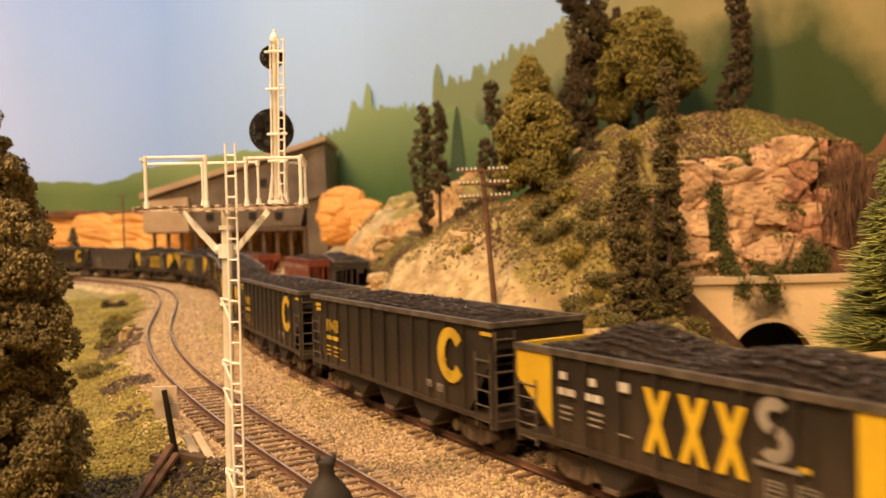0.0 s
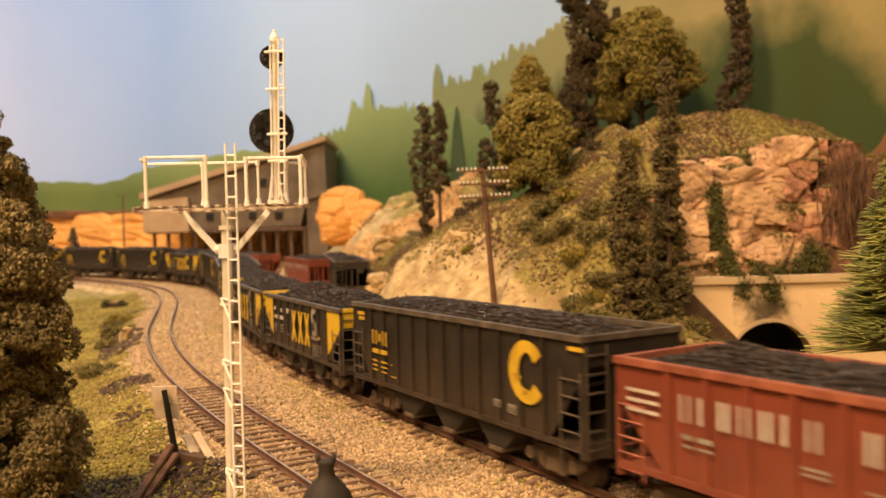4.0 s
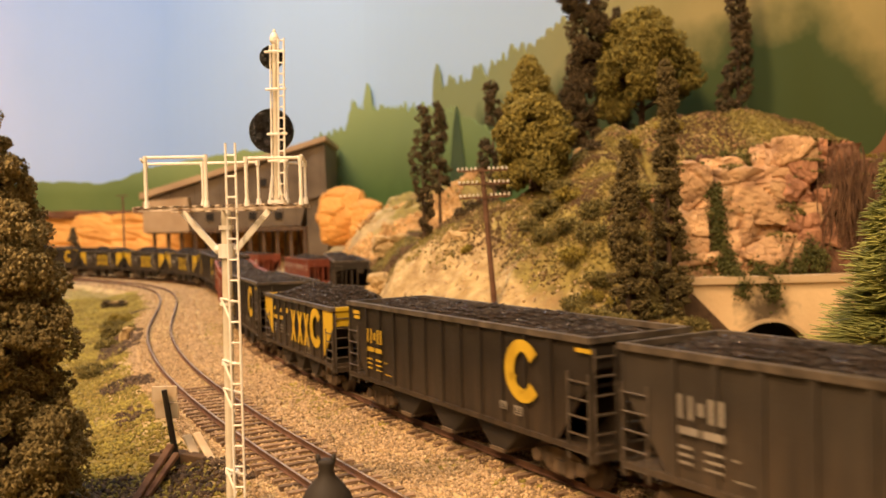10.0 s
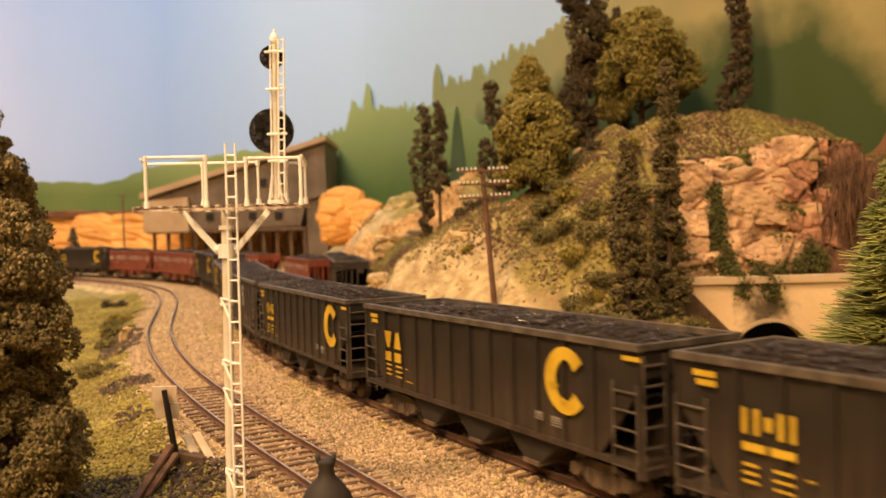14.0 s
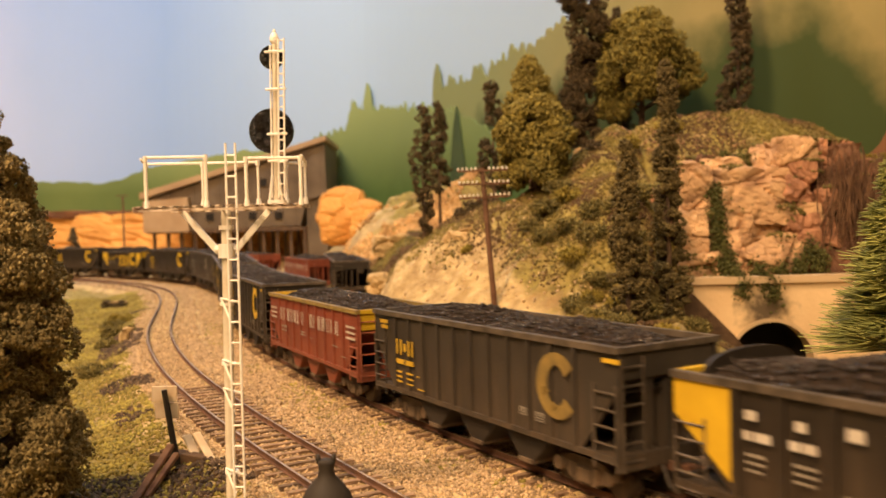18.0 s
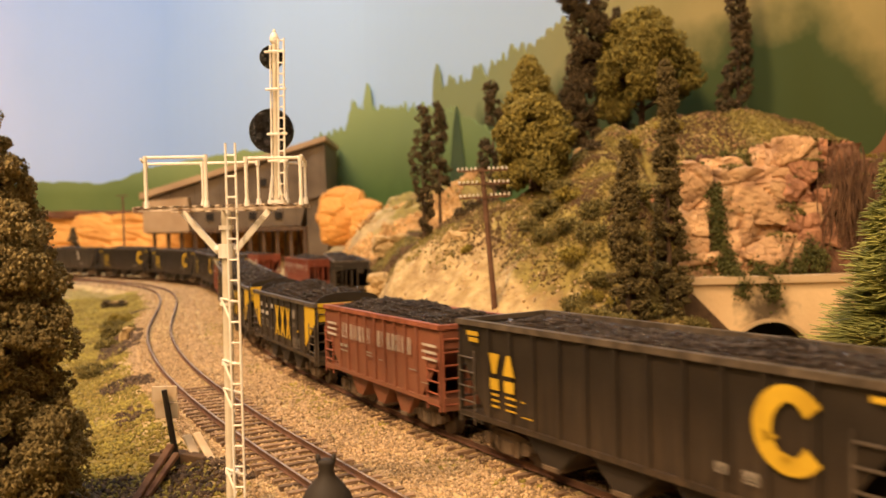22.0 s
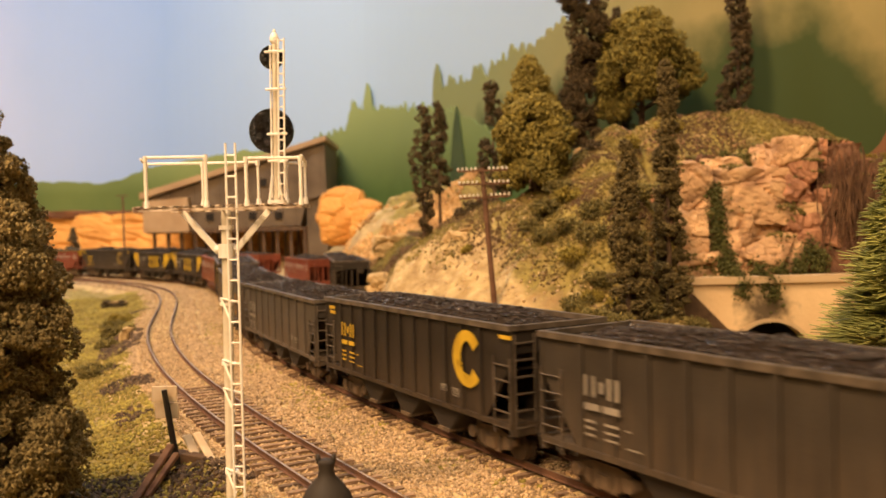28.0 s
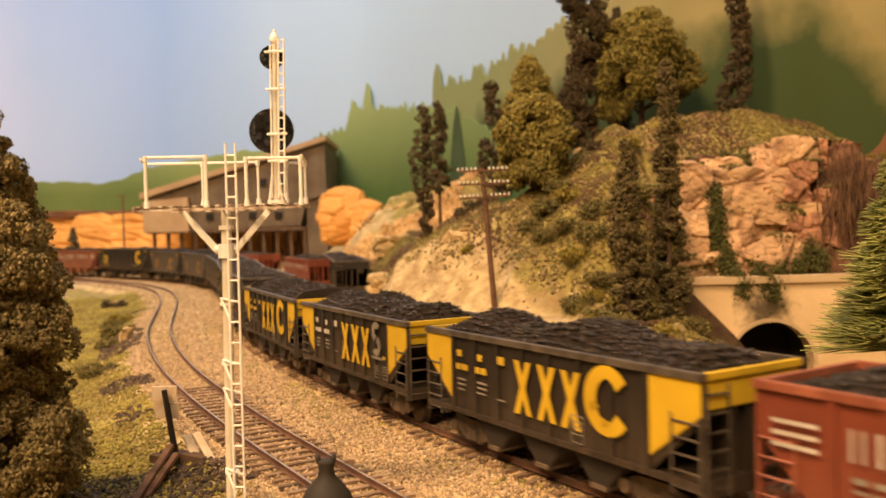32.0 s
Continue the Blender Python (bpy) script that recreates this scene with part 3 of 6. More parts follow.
def spikes(n, lo, hi, tall, wide):
    """Painted conifer tips along the wall."""
    z = np.zeros(NW)
    for _ in range(n):
        c, a, wd = spire.uniform(lo, hi), spire.uniform(0.3, 1.0) * tall, spire.uniform(0.6, 1.3) * wide
        z = np.maximum(z, a * np.clip(1 - abs(hx - c) / wd, 0, 1))
    return z


def tip(c, a, wd):
    return a * np.clip(1 - abs(hx - c) / wd, 0, 1) ** 0.6


far_top = np.interp(hx, [-5, -1.41, -1.15, -1.03, -0.93, -0.83, -0.69, -0.52, -0.37, -0.2, 3.6], [0.22, 0.222, 0.233, 0.230, 0.217, 0.250, 0.272, 0.286, 0.28, 0.2, 0.1]) + 0.010 * fbm(hx * 25, hx * 0 + 3, 5)
wood_top = np.interp(hx, [-0.40, -0.30, -0.25, -0.21, -0.19, -0.03, 0.03, 0.10, 0.16], [-0.2, 0.288, 0.300, 0.300, 0.335, 0.318, 0.30, 0.27, 0.15])
wood_top = wood_top + (spikes(80, -0.31, 0.05, 0.026, 0.007) + 0.015 * fbm(hx * 80, hx * 0 + 8, 5)) * (hx > -0.33) + tip(-0.155, 0.062, 0.012) + tip(-0.196, 0.035, 0.014)
olive_top = np.interp(hx, [-0.03, -0.005, 0.01, 0.06, 0.14, 0.18, 0.214, 0.26, 0.30, 0.42, 0.54, 3.6], [-0.2, 0.345, 0.352, 0.352, 0.375, 0.378, 0.40, 0.425, 0.45, 0.55, 0.65, 0.7])
olive_top = olive_top + (spikes(90, 0.0, 0.32, 0.028, 0.006) + 0.02 * fbm(hx * 70, hx * 0 + 1, 5)) * (hx > -0.01) + tip(0.002, 0.045, 0.012)
M["paint_conifer"] = mat("painted_dark_conifer", (0.045, 0.075, 0.028), 0.8, (0.03, 0.055, 0.02), 20)
M["paint_red"] = mat("painted_red_brown_earth", (0.20, 0.095, 0.045), 0.8, (0.15, 0.075, 0.035), 12)
conifer_top = np.where(abs(hx - 0.049) < 0.0155, 0.165 + 0.155 * np.clip(1 - abs(hx - 0.049) / 0.0155, 0, 1) ** 0.7 + 0.006 * fbm(hx * 300, hx * 0, 3), -0.2)
red_top = np.where((hx > 0.55) & (hx < 0.75), 0.13 + 0.10 * np.clip(1 - abs(hx - 0.62) / 0.08, 0, 1) + 0.02 * fbm(hx * 60, hx * 0 + 9, 4), -0.2)
for off, tops, key, label in ((0.004, far_top, "hills_far", "light green hills painted on the backdrop"), (0.008, olive_top, "slope_olive", "pale olive wooded slope painted on the backdrop"),
                              (0.012, wood_top, "hills_near", "dark green conifer wood painted on the backdrop"), (0.016, conifer_top, "paint_conifer", "dark pointed conifer painted on the backdrop"),
                              (0.012, red_top, "paint_red", "red brown earth painted on the backdrop")):
    keep = np.where(tops > -0.15)[0]
    a, b = keep[0], keep[-1] + 1
    m = wall_strip("painted_hills", hx[a:b], hy[a:b], np.full(b - a, -0.3), tops[a:b], off, 0.003)
    tagged(mesh_part("painted_hills", m, M[key], None), label, "painted hills", kind="structure")


# ---- rails ----
def rail_mesh(name, s0, s1, lat_of, half):
    prof = [(-0.0008, -0.0021), (0.0008, -0.0021), (0.0003, -0.0016), (0.0003, -0.0006), (0.0004, -0.0005), (0.0004, -0.0001), (0.0002, 0.0),
            (-0.0002, 0.0), (-0.0004, -0.0001), (-0.0004, -0.0005), (-0.0003, -0.0006), (-0.0003, -0.0016)]
    s = np.arange(s0, s1, 0.01)
    v, f = [], []
    k = len(prof)
    for i, q in enumerate(s):
        base = lat_of(q) + half
        for u, z in prof:
            x, y, _ = on_line(q, base + u)
            v.append((float(x), float(y), z + float(grade(q))))
    for i in range(len(s) - 1):
        for j in range(k):
            a, b = i * k + j, i * k + (j + 1) % k
            f.append((a, b, b + k, a + k))
    m = bpy.data.meshes.new(name)
    m.from_pydata(v, [], f)
    m.materials.append(M["rust"])
    m.materials.append(M["steel"])
    for i, poly in enumerate(m.polygons):
        poly.material_index = 1 if i % k in (5, 6, 7) else 0
    return m


def track(label, lat_of, s0, s1):
    t = thing("railway_track", label, "railway track", "tracks of the line", "structure")
    for half in (-0.00825, 0.00825):
        ob = new("rail", rail_mesh("rail", s0, s1, lat_of, half))
        ob.parent = t
    return t


main_track = track("main line track with rusty rails and dark ties in tan ballast", lambda s: 0.0, -5.0, 5.5)
side_track = track("second track with rusty rails curving beside the main line", side_gap, -2.5, 5.0)


# ---- hopper cars ----
def logo_c(bm, cx, cz, r, w, y, flip):
    """A bold round letterform, open to one side."""
    def put(a, rr):
        x = rr * math.cos(a) * 0.96
        return (cx + x * flip, y, cz + rr * math.sin(a))
    n = 22
    a0, a1 = radians(38), radians(322)
    rows = []
    for i in range(n + 1):
        a = a0 + (a1 - a0) * i / n
        rows.append((bm.verts.new(put(a, r)), bm.verts.new(put(a, r - w * (0.75 + 0.35 * abs(math.cos(a)))))))
    for p, q in zip(rows, rows[1:]):
        bm.faces.new((p[0], p[1], q[1], q[0]))


def flat(bm, x0, x1, z0, z1, y, lean=0.0):
    bm.faces.new([bm.verts.new(c) for c in ((x0, y, z0), (x1, y, z0), (x1 + lean, y, z1), (x0 + lean, y, z1))])


def build_hopper(length, style, seed):
    """A loaded hopper; x runs along the train, y = +0.0183 is the near side."""
    paint = M[style["paint"]]
    t = thing("hopper_car", style["label"], "hopper car", "loaded hoppers of the coal train")
    L = length - 0.0135
    h = L / 2
    W = 0.0183
    top, low = style["top"], 0.0134
    slant = 0.0172 if style.get("ends") else 0.0155
    knee = top - 0.0100
    # chords and ladders take the paler colour with the painted highlight
    edge = M["redrim"] if style["paint"] in ("red", "fadedred") else M["rim"]
    end = M["yellow"] if style.get("ends") or style.get("tail") else paint

    def ladder(name, x0, y0, x1, y1, z0, z1, n):
        bm = bmesh.new()
        rod(bm, (x0, y0, z0), (x0, y0, z1), 0.00032, 5)
        lad = part(name, bm, edge, t)
        bm = bmesh.new()
        rod(bm, (x1, y1, z0), (x1, y1, z1), 0.00032, 5)
        part("stile", bm, edge, lad)
        bm = bmesh.new()
        rod(bm, (x0, y0, 0), (x1, y1, 0), 0.00032, 5)
        first = part("rung", bm, edge, lad)
        for k in range(n):
            ob = first if k == 0 else new("rung", first.data)
            ob.parent = lad
            ob.location.z = z0 + (z1 - z0) * (k + 0.5) / n

    for sgn in (1, -1):
        y0, y1 = sgn * (W - 0.0012), sgn * (W - 0.0004)
        bm = bmesh.new()
        prism(bm, [(-h + slant, low), (h - slant, low), (h - 0.0005, knee), (h - 0.0005, top), (-h + 0.0005, top), (-h + 0.0005, knee)], min(y0, y1), max(y0, y1))
        part("side_sheet", bm, paint, t)
        bm = bmesh.new()
        box(bm, 0, sgn * (W - 0.0004), low, L - 0.001, 0.0016, 0.0016)
        part("side_sill", bm, paint, t)
        n = style["ribs"]
        if n:
            rib = bmesh.new()
            prism(rib, [(-0.0009, low + 0.0005), (0.0009, low + 0.0005), (0.0009, top - 0.0008), (-0.0009, top - 0.0008)], *sorted((sgn * (W - 0.0006), sgn * (W + 0.0004))))
            first = part("side_rib", rib, paint, t)
            for i in range(n):
                c = first if i == 0 else new("side_rib", first.data)
                c.parent, c.location.x = t, (-h + 0.0175) + (L - 0.035) * i / (n - 1)
        for e in (1, -1):
            bm = bmesh.new()
            box(bm, e * (h - 0.0008), sgn * (W - 0.0007), (low + top) / 2, 0.0011, 0.0011, top - low)
            part("corner_post", bm, paint, t)
            ladder("side_ladder", e * (h - 0.0008), sgn * (W + 0.0002), e * (h - 0.0095), sgn * (W + 0.0002), low - 0.003, knee + 0.001, 5)
            if style.get("ends"):
                bm = bmesh.new()
                fw = 0.0168 if e > 0 else style.get("rear", 0.0182)
                prism(bm, [(e * (h - fw), low + 0.0030), (e * (h - 0.0006), knee + 0.0012), (e * (h - 0.0006), top - 0.0010), (e * (h - fw), top - 0.0010)], *sorted((sgn * (W - 0.0004), sgn * (W + 0.0001))))
                part("end_flash", bm, M["yellow"], t, "yellow painted end panel")
    # top chord round the rim
    bm = bmesh.new()
    for sgn in (1, -1):
        box(bm, 0, sgn * (W - 0.0004), top, L, 0.0022, 0.0017)
    part("top_chord", bm, M["fadedgold"] if style.get("tail") else edge, t)
    for e in (1, -1):
        bm = bmesh.new()
        box(bm, e * (h - 0.0008), 0, top, 0.0018, 2 * W - 0.003, 0.0016)
        part("end_chord", bm, end if end is not paint else edge, t)
    # ends: upper bulkhead, slope sheet, end ladder, sill
    for e in (1, -1):
        bm = bmesh.new()
        box(bm, e * (h - 0.0012), 0, top - 0.0042, 0.0008, 2 * W - 0.0026, 0.0070)
        part("end_panel", bm, end, t)
        bm = bmesh.new()
        prism(bm, [(e * (h - 0.0012), top - 0.008), (e * (h - 0.0012), top - 0.0072), (e * (h - 0.036), 0.0135), (e * (h - 0.036), 0.0125)], -W + 0.0014, W - 0.0014)
        part("slope_sheet", bm, paint, t)
        bm = bmesh.new()
        box(bm, e * (h - 0.001), 0, low - 0.0009, 0.0018, 2 * W - 0.001, 0.0040)
        part("end_sill", bm, paint, t)
        bm = bmesh.new()
        prism(bm, [(e * (h - 0.0012), low + 0.0005), (e * (h - 0.0012), top - 0.009), (e * (h - 0.034), low + 0.0005)], -0.0008, 0.0008)
        part("end_web", bm, paint, t)
        bm = bmesh.new()
        box(bm, e * (h - 0.0165), 0, low - 0.0002, 0.0290, 2 * W - 0.0036, 0.0010)
        part("end_floor", bm, paint, t)
        ladder("end_ladder", e * h, W - 0.0012, e * h, W - 0.0085, low - 0.003, top - 0.002, 6)
        for y in (-0.006, 0.006):
            bm = bmesh.new()
            box(bm, e * (h - 0.002), y, (low + top) / 2 - 0.003, 0.0012, 0.0012, top - low - 0.008)
            part("end_post", bm, paint, t)
        bm = bmesh.new()
        box(bm, e * (h + 0.0022), 0, 0.0098, 0.0100, 0.0024, 0.0024)
        box(bm, e * (h + 0.0066), 0.0008, 0.0098, 0.0032, 0.0034, 0.0034)
        part("coupler", bm, M["rust"], t)
        bm = bmesh.new()
        rod(bm, (e * (h + 0.0005), 0.004, 0.0105), (e * (h + 0.0035), 0.0042, 0.0052), 0.0006, 6)
        part("air_hose", bm, M["dark"], t)
    bm = bmesh.new()
    rod(bm, (-h - 0.0010, -0.009, 0.031), (-h - 0.0002, -0.009, 0.031), 0.0032, 12)
    part("brake_wheel", bm, paint, t)
    bm = bmesh.new()
    box(bm, 0, 0, 0.0095, L - 0.006, 0.006, 0.004)
    part("centre_sill", bm, M["truck"], t)
    if style.get("board"):
        # arched board over the rear end
        bm = bmesh.new()
        arc = [(W * 0.86 * math.cos(math.pi * i / 14), top + 0.0004 + 0.0050 * math.sin(math.pi * i / 14) ** 0.7) for i in range(15)]
        prism(bm, arc, -0.0006, 0.0006, Matrix.Translation((-h + 0.0052, 0, 0)) @ Matrix.Rotation(math.pi / 2, 4, "Z"))
        part("end_board", bm, paint, t, "dark arched board over the load")
        bm = bmesh.new()
        prism(bm, arc, -0.0006, 0.0006, Matrix.Translation((h - 0.0075, 0, 0)) @ Matrix.Rotation(math.pi / 2, 4, "Z"))
        part("end_board", bm, paint, t, "dark arched board over the load")
    # hopper bays: wedge-shaped chutes
    for i in range(3):
        c = (i - 1) * L * 0.195
        bw = L * 0.094
        bm = bmesh.new()
        prism(bm, [(c - bw, low), (c - bw * 0.22, 0.0040), (c + bw * 0.22, 0.0040), (c + bw, low)], -W + 0.0022, W - 0.0022)
        bay = part("hopper_bay", bm, paint if style["paint"] in ("red", "fadedred") else M["dark"], t)
        bm = bmesh.new()
        box(bm, c, 0, 0.0042, bw * 0.5, 2 * W - 0.003, 0.0012)
        part("bay_door", bm, M["truck"], bay)
    # trucks
    for e in (1, -1):
        cx = e * (h - 0.0200)
        bm = bmesh.new()
        box(bm, cx, 0, 0.0066, 0.0045, 0.024, 0.0040)
        tr = part("truck", bm, M["truck"], t)
        for sgn in (1, -1):
            bm = bmesh.new()
            prism(bm, [(cx - 0.0125, 0.0052), (cx - 0.0085, 0.0042), (cx - 0.004, 0.0018), (cx + 0.004, 0.0018), (cx + 0.0085, 0.0042), (cx + 0.0125, 0.0052),
                       (cx + 0.0125, 0.0076), (cx + 0.005, 0.0094), (cx - 0.005, 0.0094), (cx - 0.0125, 0.0076)], *sorted((sgn * 0.0108, sgn * 0.0128)))
            for k in (-1, 0, 1):
                rod(bm, (cx + k * 0.0016, sgn * 0.0132, 0.0028), (cx + k * 0.0016, sgn * 0.0132, 0.0064), 0.0008, 6)
            for k in (-1, 1):
                rod(bm, (cx + k * 0.0102, sgn * 0.0125, 0.0060), (cx + k * 0.0102, sgn * 0.0142, 0.0060), 0.0020, 10)
                box(bm, cx + k * 0.0054, sgn * 0.0131, 0.0052, 0.0012, 0.0008, 0.0042)
            part("side_frame", bm, M["truck"], tr)
        for k in (-1, 1):
            bm = bmesh.new()
            for sgn in (1, -1):
                rod(bm, (cx + k * 0.0102, sgn * 0.0074, 0.0052), (cx + k * 0.0102, sgn * 0.0098, 0.0052), 0.0052, 16)
                rod(bm, (cx + k * 0.0102, sgn * 0.0068, 0.0050), (cx + k * 0.0102, sgn * 0.0074, 0.0050), 0.0057, 16)
            rod(bm, (cx + k * 0.0102, -0.008, 0.0052), (cx + k * 0.0102, 0.008, 0.0052), 0.0012, 8)
            part("wheelset", bm, M["wheel"], tr)
    # heaped coal
    nx_, ny_ = 46, 14
    hx_, hy_ = h - 0.0022, W - 0.0016
    gr = np.random.RandomState(seed)
    heap = style.get("heap", 0.004)
    off = seed * 3.7
    X, Y = np.meshgrid(np.linspace(-hx_, hx_, nx_), np.linspace(-hy_, hy_, ny_))
    lx = 1 - np.abs(X / hx_) ** style.get("flat", 6)
    ly = 1 - np.abs(Y / hy_) ** 2.2
    hump = 0.75 + 0.25 * np.cos(X / hx_ * math.pi * 2.4 + seed) if heap > 0.0042 else 1.0
    base = top - (0.0018 if heap < 0.0042 else 0.0012)
    Z = base + heap * lx * ly * hump + 0.0024 * fbm(X * 60 + off, Y * 60, 3) * ly + 0.0004 * gr.uniform(-1, 1, X.shape) * ly - 0.0045 * np.clip(-X / hx_, 0, 1) ** 14
    v = [(float(a), float(b), float(c)) for a, b, c in zip(X.ravel(), Y.ravel(), Z.ravel())]
    f = [(j * nx_ + i, j * nx_ + i + 1, (j + 1) * nx_ + i + 1, (j + 1) * nx_ + i) for j in range(ny_ - 1) for i in range(nx_ - 1)]
    k0 = len(v)
    v += [(-hx_, -hy_, 0.03), (hx_, -hy_, 0.03), (hx_, hy_, 0.03), (-hx_, hy_, 0.03)]
    cm = bpy.data.meshes.new("coal_load")
    f.append((k0 + 3, k0 + 2, k0 + 1, k0))
    cm.from_pydata(v, [], f)
    load = mesh_part("coal_load", cm, M["coal"], t, "heaped black coal", smooth=True)
    n = 6500
    ix, iy = gr.randint(0, nx_, n), gr.randint(1, ny_ - 1, n)
    pts = np.stack([X[iy, ix] + gr.uniform(-.0015, .0015, n), Y[iy, ix] + gr.uniform(-.0012, .0012, n), Z[iy, ix] + 0.0001], -1)
    pts[:, 0] = np.clip(pts[:, 0], -hx_ + 0.001, hx_ - 0.001)
    pts[:, 1] = np.clip(pts[:, 1], -hy_ + 0.001, hy_ - 0.001)
    lumps = crumbs("loose_coal", pts, 0.00020 + 0.00062 * gr.uniform(0, 1, n) ** 2.4, gr, jitter=0.5)
    tagged(mesh_part("loose_coal", lumps, M["lump"], load), kind="stuff")
    # lettering panels: plain marks in their colours
    y = W + 0.00065
    X_ = lambda u: h - u          # u: way back from the leading corner

    def marks(name, rects, m_):
        if name in ("stripe_mark", "data_box"):
            for u0, u1, z0, z1 in rects:
                bm = bmesh.new()
                if name == "data_box":
                    w, q = 0.0003, z1 - z0
                    flat(bm, X_(u0), X_(u1), z0, z0 + w, y)
                    flat(bm, X_(u0), X_(u1), z1 - w, z1, y)
                    flat(bm, X_(u0), X_(u0 + w), z0 + w, z1 - w, y)
                    flat(bm, X_(u1 - w), X_(u1), z0 + w, z1 - w, y)
                    for k in (0.3, 0.55, 0.75):
                        flat(bm, X_(u0 + w), X_(u1 - w), z0 + q * k, z0 + q * k + w, y)
                else:
                    flat(bm, X_(u0), X_(u1), z0, z1, y)
                part(name, bm, m_, t)
            return
        bm = bmesh.new()
        for u0, u1, z0, z1 in rects:
            flat(bm, X_(u0), X_(u1), z0, z1, y)
        tagged(part(name, bm, m_, t), kind="stuff")

    def emblem_s(u, cz, k, m_):
        bm = bmesh.new()
        cx = X_(u)
        arc = []
        for i in range(25):
            q = i / 24
            a = radians(40 + 230 * q * 2) if q < 0.5 else radians(90 - 230 * (q - 0.5) * 2)
            c = 0.0026 if q < 0.5 else -0.0026
            arc.append((0.0026 * math.cos(a), c + 0.0026 * math.sin(a), a, q))
        rows = []
        for px, pz, a, q in arc:
            nx2, nz2 = math.cos(a), math.sin(a)
            w = 0.0013
            rows.append((bm.verts.new((cx - (px + nx2 * w) * k, y, cz + (pz + nz2 * w) * k)), bm.verts.new((cx - (px - nx2 * w) * k, y, cz + (pz - nz2 * w) * k))))
        for i, (p, q) in enumerate(zip(rows, rows[1:])):
            if i != 12:
                bm.faces.new((p[0], p[1], q[1], q[0]) if i < 12 else (p[1], p[0], q[0], q[1]))
        flat(bm, cx + 0.0045 * k, cx - 0.006 * k, cz - 0.0076 * k, cz - 0.0066 * k, y)
        part("round_emblem", bm, m_, t, "faded white emblem over a bar")

    def emblem_c(u, cz, r):
        bm = bmesh.new()
        logo_c(bm, X_(u), cz, r, r * 0.49, y, -1)
        # the notched inner edge
        for a, w in ((200, 0.30), (262, 0.26)):
            q = radians(a)
            c0 = Vector((X_(u) - 0.96 * r * 0.62 * math.cos(q), y, cz + r * 0.62 * math.sin(q)))
            vs = [bm.verts.new(c0 + Vector((dx * r * w, 0, dz * r * w))) for dx, dz in ((0.6, 0.5), (-0.9, 0.1), (0.3, -0.7))]
            bm.faces.new(vs)
        part("round_emblem", bm, M[style.get("emblem", "yellow" if kind == "X" else "gold")], t, "large yellow round emblem")

    kind = style["kind"]
    small = M["gold"] if style["ink"] in ("yellow", "gold") else M["dullorange"] if style["ink"] == "dullorange" else M["palewhite"]
    col = M[style["ink"]]
    d = 0.001 * (top * 1000 - 43.5)
    if kind in ("C", "S", "W", "N"):
        if kind == "W":
            for q0, q1, up in ((0.0185, 0.0240, -1), (0.0258, 0.0315, 1)):
                bm = bmesh.new()
                za, zb_ = (0.0290 + d, 0.0352 + d) if up > 0 else (0.0352 + d, 0.0290 + d)
                qm = (q0 + q1) / 2
                vs = [bm.verts.new((X_(u_), y, z_)) for u_, z_ in ((q0, za), (q1, za), (qm + 0.0009, zb_), (qm - 0.0009, zb_))]
                bm.faces.new(vs)
                part("lettering", bm, col, t)
            marks("lettering", [(0.0190, 0.0235, 0.0240 + d, 0.0275 + d), (0.0262, 0.0312, 0.0240 + d, 0.0275 + d)], col)
        else:
            wide = 0.0195
            for q in ((wide, wide + 0.0042), (wide + 0.0056, wide + 0.0074), (wide + 0.0088, wide + 0.0128)):
                tall = 0.0056 if q[1] - q[0] > 0.003 else 0.0030
                bm = bmesh.new()
                a0, a1 = q
                w = 0.0012
                for r0 in ((a0, a0 + w), (a1 - w, a1)):
                    flat(bm, X_(r0[0]), X_(r0[1]), 0.0318 - tall / 2 + d, 0.0318 + tall / 2 + d, y)
                tagged(part("lettering", bm, col, t), kind="stuff")
            marks("lettering", [(wide, wide + 0.0058, 0.0255 + d, 0.0273 + d), (wide + 0.0070, wide + 0.0128, 0.0255 + d, 0.0273 + d)], small)
        marks("data_stencil", [(0.0195, 0.0235, 0.0222 + d, 0.0229 + d), (0.0195, 0.0235, 0.0204 + d, 0.0211 + d), (0.0195, 0.0235, 0.0186 + d, 0.0193 + d), (0.0270, 0.0320, 0.0222 + d, 0.0229 + d), (0.0270, 0.0320, 0.0203 + d, 0.0209 + d),
                               (0.0270, 0.0320, 0.0185 + d, 0.0190 + d), (0.0345, 0.0365, 0.0222 + d, 0.0226 + d), (0.0350, 0.0400, 0.0178 + d, 0.0182 + d)], small)
        if kind != "S" and kind != "N":
            marks("stripe_mark", [(0.0065, 0.0128, 0.0396 + d, 0.0410 + d), (0.0075, 0.0128, 0.0376 + d, 0.0390 + d), (length - 0.0190, length - 0.0125, 0.0402 + d, 0.0414 + d)], col)
        if length > 0.14:
            marks("data_box", [(length - 0.055, length - 0.0515, 0.0185, 0.0208), (length - 0.0475, length - 0.0435, 0.0178, 0.0205)], M["palewhite"])
    if kind in ("C", "W"):
        if length > 0.14:
            emblem_c(length - 0.0378 + style.get("emblem_shift", 0.0), 0.0318 + d * 1.3, 0.0093)
        else:
            emblem_c(length * 0.66 + style.get("emblem_shift", 0.0), 0.0245, 0.0077)
            marks("data_box", [(length * 0.66 - 0.0140, length * 0.66 - 0.0095, 0.0165, 0.0225)], M["palewhite"])
    if kind == "S":
        emblem_s(length - 0.0585, 0.0338 + d, 0.85, M["white"])
